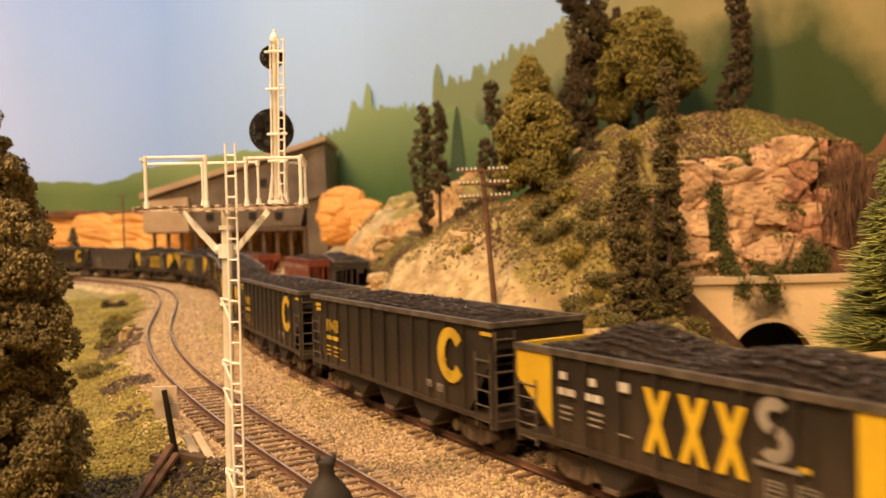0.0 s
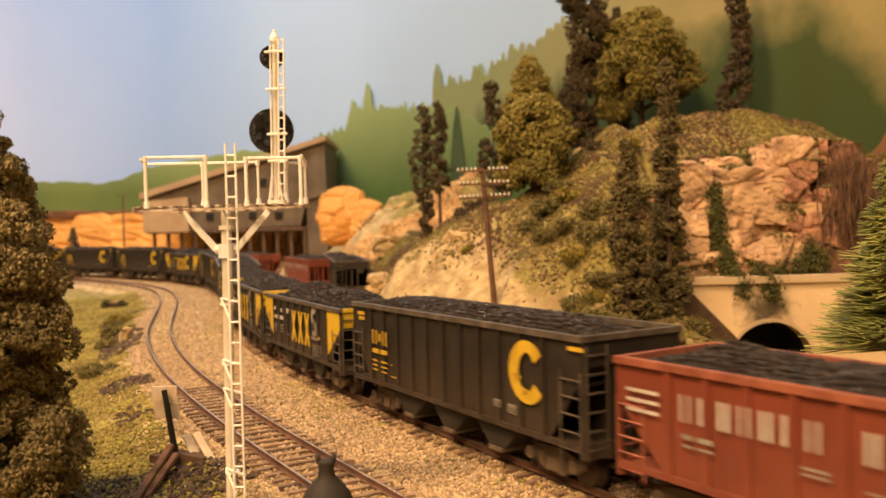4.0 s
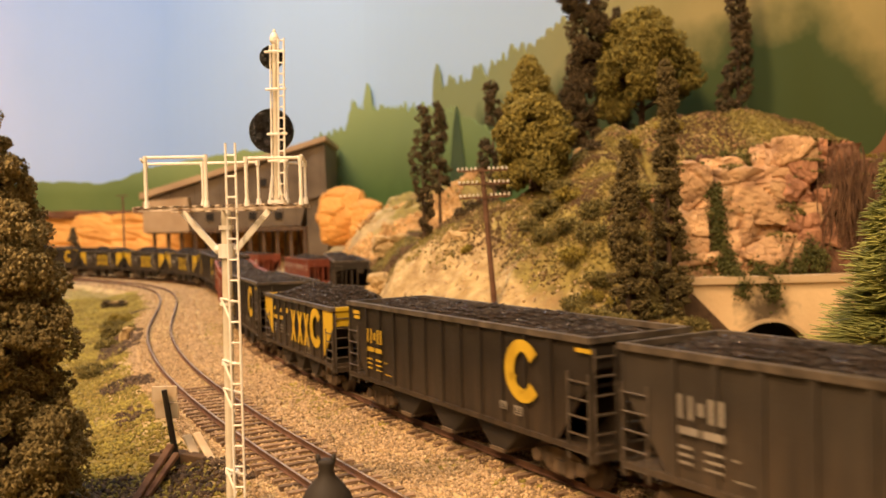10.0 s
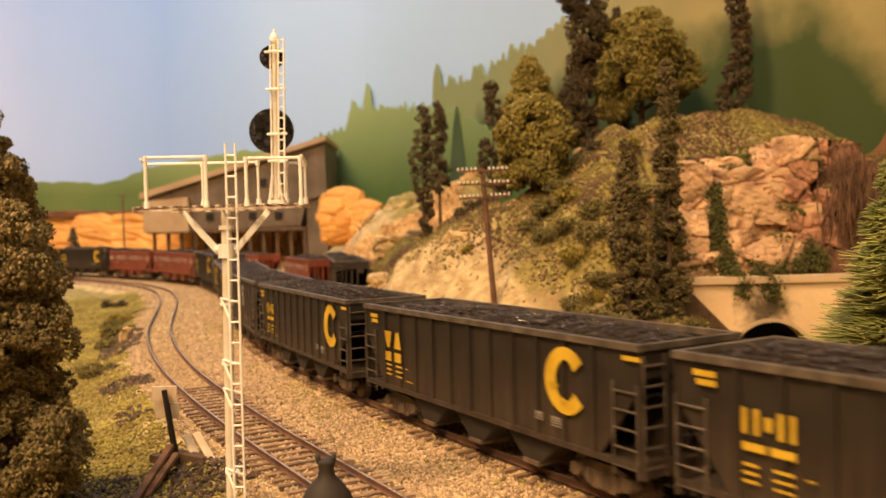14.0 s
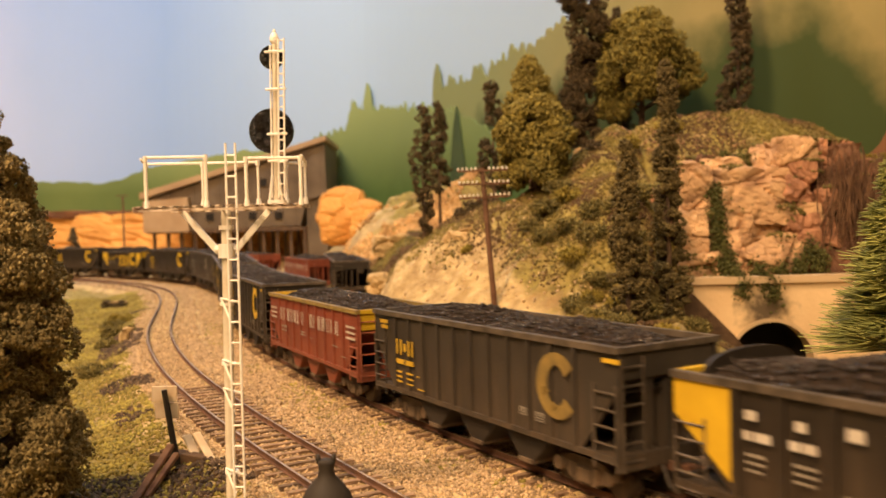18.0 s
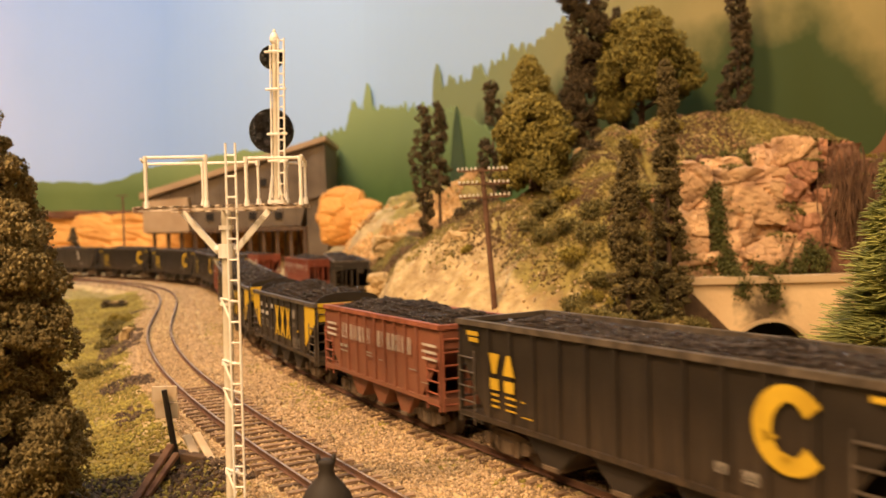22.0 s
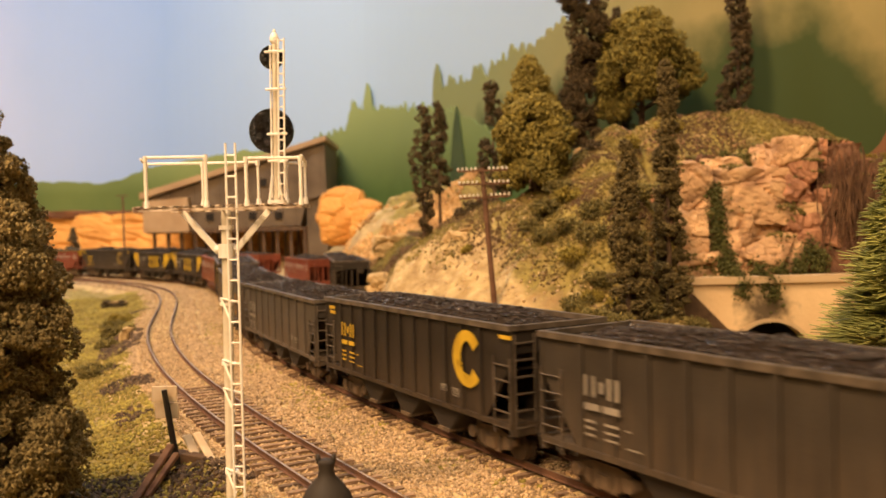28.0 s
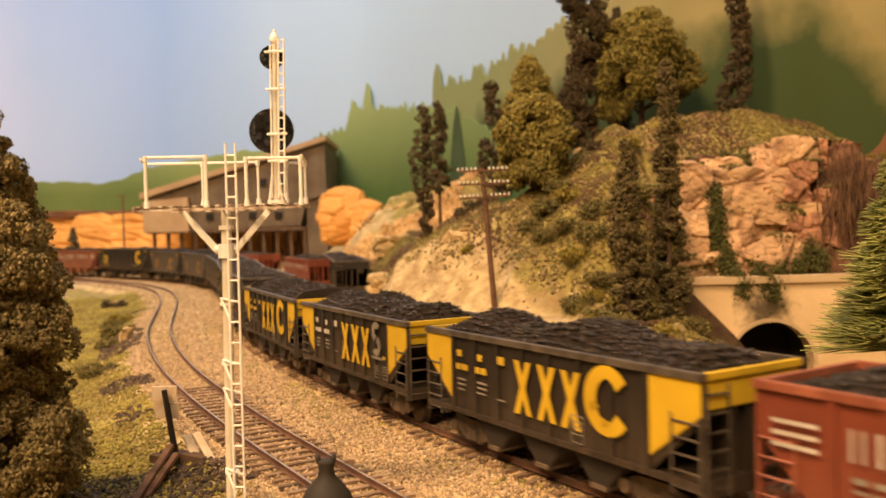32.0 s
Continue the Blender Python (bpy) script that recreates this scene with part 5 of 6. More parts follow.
foam_tree("foam_tree", OLIVE, "tree", 0.0765, 0.68, 0.1085, 0.1795, [0.022, 0.031, 0.0355, 0.034, 0.032, 0.028, 0.018], 170, 0.0085, 0.00105, 130, M["foliage"], 41, trunk=0.0035, dome=True, group="trees on the hill")
foam_tree("foam_tree", OLIVE, "tree", 0.0840, 0.775, 0.158, 0.229, [0.026, 0.027, 0.025, 0.020, 0.013, 0.006], 130, 0.0075, 0.0010, 110, M["foliage"], 42, trunk=0.003, group="trees on the hill")
foam_tree("foam_tree", "spreading olive foam tree with forked trunk on the hilltop", "tree", 0.1945, 0.80, 0.174, 0.277, [0.040, 0.053, 0.059, 0.052, 0.045, 0.032, 0.016], 260, 0.0100, 0.0010, 150, M["foliage"], 43, trunk=0.004, dome=True, droop=0.45, group="trees on the hill", limbs=9)


def shrub(label, x, y, r, key, seed, flat_=0.7, n=14, name="shrub", group="shrubs"):
    rng = np.random.RandomState(seed)
    z = ground_z(x, y)
    t = thing(name, label, "shrub", group, at=(x, y, z - 0.001))
    pts, siz = [], []
    for i in range(n):
        a, q = rng.uniform(0, math.tau), r * math.sqrt(rng.uniform(0, 0.6))
        c = np.array([q * math.cos(a), q * math.sin(a), r * flat_ * rng.uniform(0.15, 0.6)])
        d = rng.normal(size=(70, 3))
        d /= np.linalg.norm(d, axis=1)[:, None]
        pts.append(c + d * r * 0.38 * rng.uniform(0.5, 1, (70, 1)))
        siz.append(rng.uniform(0.5, 1.4, 70) * min(0.0012, r * 0.055))
    me = crumbs("foliage", np.concatenate(pts), np.concatenate(siz), rng, jitter=0.5)
    tagged(mesh_part("foliage", me, M[key], t), kind="stuff")


SCRUB = "olive green crumbly scrub bush on the slope"
rs = np.random.RandomState(77)
for x, y, r, key in ((0.080, 0.60, 0.016, "bush"), (0.066, 0.60, 0.012, "bush"), (0.105, 0.56, 0.016, "bush"), (0.118, 0.53, 0.014, "bush"),
                     (0.034, 0.70, 0.016, "foldark"), (0.020, 0.72, 0.013, "foldark"), (0.050, 0.73, 0.016, "foldark"), (0.126, 0.69, 0.012, "foldark"), (0.10, 0.72, 0.012, "foldark"), (0.384, 0.73, 0.017, "yellowbush"), (0.372, 0.715, 0.011, "yellowbush"), (0.16, 0.70, 0.014, "yellowbush"),
                     (0.20, 0.72, 0.014, "yellowbush"), (0.15, 0.50, 0.012, "bush"), (0.165, 0.55, 0.013, "bush"), (0.125, 0.47, 0.010, "yellowbush"), (-0.005, 0.80, 0.010, "yellowbush"), (0.02, 0.63, 0.008, "yellowbush"),
                     (0.072, 0.575, 0.012, "bush"), (0.086, 0.565, 0.013, "bush"), (0.098, 0.545, 0.013, "bush"), (0.088, 0.62, 0.014, "bush"), (0.135, 0.57, 0.014, "bush"), (0.092, 0.60, 0.013, "yellowbush"), (-0.245, 0.60, 0.012, "bush"), (-0.262, 0.66, 0.014, "bush"), (-0.209, 0.494, 0.011, "bush"), (-0.216, 0.505, 0.009, "bush"), (-0.298, 0.76, 0.013, "yellowbush"), (-0.36, 0.90, 0.014, "foldark"), (-0.30, 0.75, 0.012, "bush"),
                     (0.083, 0.515, 0.011, "bush"), (0.088, 0.49, 0.009, "yellowbush"), (0.097, 0.475, 0.012, "bush"), (0.083, 0.475, 0.010, "yellowbush"), (0.105, 0.485, 0.009, "yellowbush"), (0.092, 0.515, 0.009, "yellowbush"), (0.092, 0.50, 0.011, "bush"), (0.098, 0.52, 0.012, "bush"), (0.106, 0.505, 0.010, "yellowbush"), (0.088, 0.54, 0.012, "yellowbush"), (0.120, 0.50, 0.012, "bush"), (-0.05, 0.66, 0.009, "foldark"), (-0.06, 0.70, 0.010, "foldark")):
    M.setdefault("yellowbush", mat("yellow_green_scrub", (0.30, 0.24, 0.04), 0.95, (0.16, 0.12, 0.02), 300, island=0.4, bump=0.5))
    shrub(SCRUB if key != "foldark" else "dark brown green scrub bush on the slope", x, y, r, key, rs.randint(9999))


# ---- bristle pine before the tunnel ----
def bristle_pine(x, y, z0, z1, r0, seed):
    rng = np.random.RandomState(seed)
    zb = ground_z(x, y) - 0.002
    t = thing("bristle_pine", "green bristle brush pine tree near the tunnel", "pine tree", at=(x, y, zb))
    bm = bmesh.new()
    rod(bm, (0, 0, 0), (0, 0, z1 - zb), 0.0016, 8, 0.0006)
    part("trunk", bm, M["bark"], t)
    v, f = [], []
    n = 6200
    tiers = [(rng.uniform(0, 1) ** 1.15, rng.uniform(0, math.tau), rng.uniform(0.70, 1.10), rng.uniform(-0.10, 0.30)) for _ in range(260)]
    for i in range(n):
        k, a, reach, rise = tiers[i % len(tiers)]
        k = min(1.0, max(0.0, k + rng.normal(0, 0.018)))
        R = r0 * (1.0 - 0.86 * k) * reach * rng.uniform(0.60, 1.06)
        a = a + rng.normal(0, 0.16)
        rise = rise + rng.normal(0, 0.07)
        zc = z0 - zb + (z1 - z0) * k
        d = Vector((math.cos(a), math.sin(a), rise)).normalized()
        s_ = Vector((-math.sin(a), math.cos(a), 0))
        u_ = d.cross(s_)
        p0 = Vector((0, 0, zc))
        w = 0.00036
        mid, tip_ = p0 + d * R * 0.6, p0 + d * R + Vector((0, 0, rng.uniform(-0.002, 0.001)))
        b = len(v)
        for j in range(3):
            o = s_ * math.cos(j * 2.094) * w + u_ * math.sin(j * 2.094) * w
            v += [tuple(p0 + o), tuple(mid + o), tuple(tip_ + o * 0.45)]
        for j in range(3):
            q = (j + 1) % 3
            f += [(b + j * 3, b + q * 3, b + q * 3 + 1, b + j * 3 + 1), (b + j * 3 + 1, b + q * 3 + 1, b + q * 3 + 2, b + j * 3 + 2)]
        f.append((b + 2, b + 5, b + 8))
    me = bpy.data.meshes.new("bristles")
    me.from_pydata(v, [], f)
    tagged(mesh_part("bristles", me, M["needle"], t), kind="stuff")


bristle_pine(0.1505, 0.27, 0.0300, 0.098, 0.0285, 5)


# ---- tunnel portal with rock above ----
def rock_mesh(name, size, seed, n=9, rough=0.22, cut=0.72, fine=0.30):
    """A blocky stone: a rounded cube pushed about by noise at true size."""
    bm = bmesh.new()
    bmesh.ops.create_cube(bm, size=2)
    bmesh.ops.subdivide_edges(bm, edges=bm.edges[:], cuts=n, use_grid_fill=True)
    big = max(0.03, min(size) * 0.45)
    o = Vector((seed * 3.1, seed * 1.7, seed * 0.9))
    for v in bm.verts:
        p = v.co.copy()
        b = p * cut + p.normalized() * (1 - cut) * 1.15
        w = Vector((b.x * size[0] / 2, b.y * size[1] / 2, b.z * size[2] / 2))
        q = w / big
        k = noise.noise(q * 1.1 + o) * 0.5
        # flat broken facets with cracks between them, at two sizes
        for f_, amp in ((0.95, 1.0), (2.6, fine)):
            s3 = Vector((q.x * f_ * 0.8, q.y * f_, q.z * f_ * 1.25)) + o
            dist, pts = noise.voronoi(s3)
            lean = noise.noise_vector(pts[0] * 7.3)
            k += amp * ((s3 - pts[0]).dot(lean) * 0.9 + lean.x * 0.5) - amp * 0.45 * max(0.0, 1 - (dist[1] - dist[0]) / 0.14)
        k += noise.noise(q * 13 + o) * 0.12 + noise.noise(q * 27 + o) * 0.07
        out = Vector((p.x ** 3, p.y ** 3, p.z ** 3)).normalized()
        v.co = w + out * k * big * rough
    me = bpy.data.meshes.new(name)
    bm.to_mesh(me)
    bm.free()
    return me


M["rock"] = mat("pink_tan_cast_rock", (0.66, 0.44, 0.25), 0.9, (0.39, 0.24, 0.13), 30, 9, bump=0.8, bscale=70, bdist=0.003, objvar=0.10, mid=(0.28, 0.58))
M["rockpink"] = mat("dull_pink_cast_rock", (0.50, 0.26, 0.15), 0.9, (0.25, 0.125, 0.075), 40, 9, bump=0.9, bscale=80, bdist=0.003, objvar=0.15, mid=(0.30, 0.62))
# red brown rock, its colour also carrying the shadow on the cliff's right
M["rockdark"] = mat("red_brown_shadowed_rock", (0.30, 0.155, 0.09), 0.9, (0.14, 0.07, 0.042), 60, 8, bump=1.0, bscale=90, bdist=0.005, objvar=0.25)
blotched(M["rock"], (0.17, 0.095, 0.055), 42, 0.50, 0.68, 0.75, (1, 1, 2.2))
blotched(M["rock"], (0.44, 0.23, 0.14), 22, 0.50, 0.66, 0.35)
blotched(M["rockpink"], (0.16, 0.08, 0.05), 45, 0.48, 0.66, 0.7)
M["vine"] = mat("dry_brown_vine", (0.20, 0.115, 0.065), 0.95, (0.09, 0.05, 0.03), 90)
M["rockorange"] = mat("orange_tan_bank", (0.72, 0.37, 0.10), 0.9, (0.56, 0.26, 0.062), 12, 8, bump=0.9, bscale=60, objvar=0.12)
M["rockbrown"] = mat("red_brown_soil", (0.20, 0.085, 0.035), 0.95, (0.13, 0.06, 0.03), 20, bump=0.6)


def stained_concrete():
    """Cream concrete with a sooty stain over the arch."""
    m = mat("cream_portal_concrete", (0.80, 0.60, 0.35), 0.85, (0.68, 0.49, 0.275), 30, bump=0.25, bscale=300)
    nt = m.node_tree
    lk = nt.links.new
    b = nt.nodes["Principled BSDF"]
    src = b.inputs["Base Color"].links[0].from_socket
    geo = nt.nodes.new("ShaderNodeNewGeometry")
    sub = nt.nodes.new("ShaderNodeVectorMath")
    sub.operation = "SUBTRACT"
    sub.inputs[1].default_value = (0.234, 0.6, 0.008)
    lk(geo.outputs["Position"], sub.inputs[0])
    sc = nt.nodes.new("ShaderNodeVectorMath")
    sc.operation = "MULTIPLY"
    sc.inputs[1].default_value = (44, 10, 52)
    lk(sub.outputs[0], sc.inputs[0])
    ln = nt.nodes.new("ShaderNodeVectorMath")
    ln.operation = "LENGTH"
    lk(sc.outputs[0], ln.inputs[0])
    n = nt.nodes.new("ShaderNodeTexNoise")
    n.inputs["Scale"].default_value, n.inputs["Detail"].default_value = 140, 6
    lk(geo.outputs["Position"], n.inputs["Vector"])
    ad = nt.nodes.new("ShaderNodeMath")
    ad.operation = "MULTIPLY_ADD"
    lk(n.outputs["Fac"], ad.inputs[0])
    ad.inputs[1].default_value = 1.5
    lk(ln.outputs["Value"], ad.inputs[2])
    mp = nt.nodes.new("ShaderNodeMapRange")
    mp.inputs["From Min"].default_value, mp.inputs["From Max"].default_value = 1.05, 1.75
    mp.inputs["To Min"].default_value, mp.inputs["To Max"].default_value = 0.88, 0.0
    lk(ad.outputs[0], mp.inputs["Value"])
    mx = nt.nodes.new("ShaderNodeMix")
    mx.data_type = "RGBA"
    lk(mp.outputs["Result"], mx.inputs["Factor"])
    ins = [s for s in mx.inputs if s.type == "RGBA"]
    lk(src, ins[0])
    ins[1].default_value = (0.06, 0.045, 0.03, 1)
    lk([o for o in mx.outputs if o.type == "RGBA"][0], b.inputs["Base Color"])
    return m


def tunnel_portal():
    t = thing("tunnel_portal", "cream concrete tunnel portal with soot stained arch", "tunnel portal", at=(0.2372, 0.6, -0.065))
    r, cz = 0.0305, -0.0315 + 0.065
    n = 20
    top, lo, left, right = 0.0275 + 0.065, 0.0, -0.072, 0.085
    arch = [(r * math.cos(math.pi - i * math.pi / n), cz + r * math.sin(math.pi - i * math.pi / n)) for i in range(n + 1)]
    bm = bmesh.new()
    # face as a strip of quads between arch and outline, given depth
    outer = []
    for i in range(n + 1):
        k = i / n
        outer.append((left + (right - left) * k, top))
    ring = [(left, lo)] + outer + [(right, lo)]
    inner = [(-r, lo)] + arch + [(r, lo)]
    for y0 in (0.0, 0.012):
        va = [bm.verts.new((x, y0, z)) for x, z in ring]
        vb = [bm.verts.new((x, y0, z)) for x, z in inner]
        for i in range(len(ring) - 1):
            q = (va[i], va[i + 1], vb[i + 1], vb[i])
            bm.faces.new(q if y0 == 0.0 else q[::-1])
        if y0 == 0.0:
            fa, fb = va, vb
        else:
            for i in range(len(ring) - 1):
                bm.faces.new((fa[i + 1], fa[i], va[i], va[i + 1]))
                bm.faces.new((fb[i], fb[i + 1], vb[i + 1], vb[i]))
    part("face_wall", bm, stained_concrete(), t)
    bm = bmesh.new()
    box(bm, (left + right) / 2, 0.0045, top + 0.0025, right - left + 0.004, 0.015, 0.005)
    part("coping", bm, M["concrete"], t)
    bm = bmesh.new()
    k = [(x * 1.0, z) for x, z in inner]
    va = [bm.verts.new((x, 0.012, z)) for x, z in k]
    vb = [bm.verts.new((x, 0.045, z)) for x, z in k]
    for i in range(len(k) - 1):
        bm.faces.new((va[i], va[i + 1], vb[i + 1], vb[i]))
    bm.faces.new(vb)
    # shallow closed bore, its depth of shade given by the black colour
    part("lining", bm, M["soot"], t, "dark tunnel bore")
    bm = bmesh.new()
    ar = [(x * 1.09, cz + (z - cz) * 1.09) for x, z in arch]
    for y0, s_ in ((-0.0012, 1), (0.0, -1)):
        va = [bm.verts.new((x, y0, z)) for x, z in arch]
        vb = [bm.verts.new((x, y0, z)) for x, z in ar]
        for i in range(n):
            q = (vb[i], vb[i + 1], va[i + 1], va[i])
            bm.faces.new(q if s_ == 1 else q[::-1])
        if s_ == 1:
            fa, fb = va, vb
    for i in range(n):
        bm.faces.new((fa[i], fa[i + 1], va[i + 1], va[i]))
        bm.faces.new((fb[i + 1], fb[i], vb[i], vb[i + 1]))
    part("arch_ring", bm, M["concrete"], t)
    bm = bmesh.new()
    prism(bm, [(-0.14, 0.098), (-0.069, 0.0955), (-0.031, 0.0555), (0.005, 0.012), (0.005, -0.01), (-0.14, -0.01)], -0.016, -0.002)
    part("wing_wall", bm, M["oldplank"], t, "brown sloping wing wall")


tunnel_portal()


def cliff():
    t = thing("rock_cliff", "tan and pink blocky rock cliff over the tunnel", "rock cliff", at=(0.25, 0.67, 0.03))
    rows = [  # x, y, z, width, depth, height, material
        (0.1905, 0.646, 0.0955, 0.023, 0.045, 0.040, "rock"), (0.1875, 0.642, 0.0625, 0.027, 0.05, 0.033, "rock"), (0.1935, 0.638, 0.0385, 0.031, 0.05, 0.018, "rock"),
        (0.2400, 0.648, 0.0945, 0.062, 0.05, 0.034, "rock"), (0.2685, 0.652, 0.1205, 0.030, 0.05, 0.024, "rock"), (0.2480, 0.645, 0.0765, 0.070, 0.05, 0.014, "rock"),
        (0.2205, 0.643, 0.0665, 0.022, 0.05, 0.026, "rock"), (0.2450, 0.640, 0.0475, 0.050, 0.05, 0.028, "rock"), (0.2165, 0.640, 0.0500, 0.018, 0.05, 0.030, "rock"),
        (0.2450, 0.650, 0.0610, 0.058, 0.04, 0.034, "rock"), (0.2730, 0.646, 0.0560, 0.022, 0.05, 0.038, "rockpink"), (0.2760, 0.650, 0.0990, 0.018, 0.05, 0.030, "rockpink"), (0.2885, 0.646, 0.0720, 0.009, 0.05, 0.040, "rockpink"),
        (0.2900, 0.658, 0.1200, 0.020, 0.05, 0.026, "rockpink"), (0.3080, 0.660, 0.1270, 0.020, 0.04, 0.014, "rockpink"), (0.2990, 0.652, 0.0620, 0.020, 0.05, 0.070, "rockdark"),
        (0.3130, 0.656, 0.0850, 0.024, 0.05, 0.080, "rockdark"), (0.3380, 0.664, 0.0700, 0.034, 0.05, 0.085, "rockdark"), (0.3720, 0.672, 0.0560, 0.040, 0.05, 0.085, "rockdark"),
        (0.4050, 0.690, 0.0500, 0.050, 0.05, 0.090, "rockdark"), (0.2100, 0.672, 0.0800, 0.016, 0.03, 0.080, "rockdark"), (0.2220, 0.662, 0.1160, 0.030, 0.03, 0.012, "rock"),
        (0.1530, 0.600, 0.0860, 0.018, 0.026, 0.024, "rockpink"), (0.1600, 0.606, 0.0640, 0.016, 0.024, 0.018, "rock")]
    tip_rng = random.Random(12)
    for i, (x, y, z, a, b, c, key) in enumerate(rows):
        me = rock_mesh("rock", (a * 1.12, b, c * 1.16), i + 1, n=24, rough=0.22, cut=0.82, fine=0.28)
        ob = mesh_part("rock", me, M[key], t)
        ob.location = (x - 0.25, y - 0.67, z - 0.03)
        ob.rotation_euler = (0.0, radians(tip_rng.uniform(-7, 7)), radians(tip_rng.uniform(-12, 12)))
    # moss and turf on the ledges
    gm = np.random.RandomState(19)
    pts = []
    for ob in t.children:
        if ob.name.startswith("rock"):
            for p in ob.data.polygons:
                top_ = p.normal.z
                if top_ > 0.5 and noise.noise((ob.location + p.center) * 45) > 0.10:
                    for _ in range(2):
                        pts.append(np.array(ob.location + p.center) + gm.uniform(-0.0022, 0.0022, 3) * np.array([1, 1, 0.3]))
    me = crumbs("moss", np.array(pts), gm.uniform(0.0006, 0.0014, len(pts)), gm, jitter=0.5)
    tagged(mesh_part("moss", me, M["bush"], t), kind="stuff")
    # twiggy vines down the right hand rocks
    rng = random.Random(8)
    bm = bmesh.new()
    for i in range(300):
        x = rng.uniform(0.285, 0.345)
        z = rng.uniform(0.085, 0.132 - 0.4 * abs(x - 0.31))
        p = Vector((x - 0.25, -0.048 + rng.uniform(-0.006, 0.012), z - 0.03))
        for k in range(4):
            q = p + Vector((rng.uniform(-0.004, 0.004), rng.uniform(-0.002, 0.002), -rng.uniform(0.006, 0.014)))
            rod(bm, p, q, 0.00045, 4, 0.0003)
            p = q
    tagged(part("dry_vines", bm, M["vine"], t), kind="stuff")


cliff()
for x, y, z, n_, seed in ((0.206, 0.624, 0.092, 6, 1), (0.2065, 0.620, 0.080, 7, 2), (0.206, 0.618, 0.067, 7, 3), (0.2065, 0.616, 0.054, 8, 4), (0.209, 0.612, 0.042, 9, 5), (0.213, 0.606, 0.033, 9, 6), (0.2165, 0.599, 0.026, 7, 7),
                          (0.232, 0.612, 0.0345, 9, 8), (0.248, 0.612, 0.0355, 9, 9), (0.264, 0.612, 0.0375, 9, 10), (0.279, 0.612, 0.041, 9, 11), (0.2385, 0.598, 0.022, 5, 12), (0.2325, 0.600, 0.031, 6, 13), (0.274, 0.616, 0.049, 6, 14),
                          (0.222, 0.652, 0.119, 10, 15), (0.238, 0.655, 0.118, 10, 16), (0.210, 0.652, 0.112, 9, 17)):
    rng = np.random.RandomState(seed)
    t = thing("ivy_clump", "green moss and ivy clinging to the rock", "ivy", "ivy on the cliff", at=(x, y, z))
    p = rng.normal(size=(n_ * 45, 3)) * np.array([0.0034, 0.0022, 0.0050])
    me = crumbs("foliage", p, rng.uniform(0.0005, 0.0011, len(p)), rng, jitter=0.5)
    M.setdefault("ivy", mat("moss_green_foam", (0.125, 0.125, 0.032), 0.95, (0.06, 0.065, 0.018), 300, island=0.4))
    tagged(mesh_part("foliage", me, M["ivy"], t), kind="stuff")

# pale crumbled rock outcrops on the near slope
for i, (x, y, sx, sz) in enumerate(((0.012, 0.66, 0.025, 0.014), (-0.055, 0.80, 0.03, 0.016), (-0.05, 0.95, 0.06, 0.025), (0.15, 0.78, 0.05, 0.016))):
    M.setdefault("paleearth", mat("pale_plaster_rock", (0.58, 0.42, 0.21), 0.92, (0.36, 0.25, 0.11), 70, 8, bump=1.0, bscale=260, objvar=0.1))
    ob = tagged(mesh_part("rock_outcrop", rock_mesh("rock_outcrop", (sx, 0.03, sz), 40 + i, rough=0.4), M["paleearth"], None), "pale tan crumbled plaster rock on the slope", "rock outcrop", "rock outcrops")
    ob.location = (x, y, ground_z(x, y) - sz * 0.1)


for i, (x, y, sx, sy, sz) in enumerate(((-0.376, 0.94, 0.028, 0.014, 0.005), (-0.236, 0.61, 0.007, 0.006, 0.010), (-0.243, 0.60, 0.006, 0.005, 0.004))):
    ob = tagged(mesh_part("lineside_stone", rock_mesh("lineside_stone", (sx, sy, sz), 60 + i, n=7, rough=0.12), M["paleearth"], None), "pale weathered stone lying on the grassy verge", "stone", "stones on the verge")
    ob.location = (x, y, ground_z(x, y) + sz * 0.25)


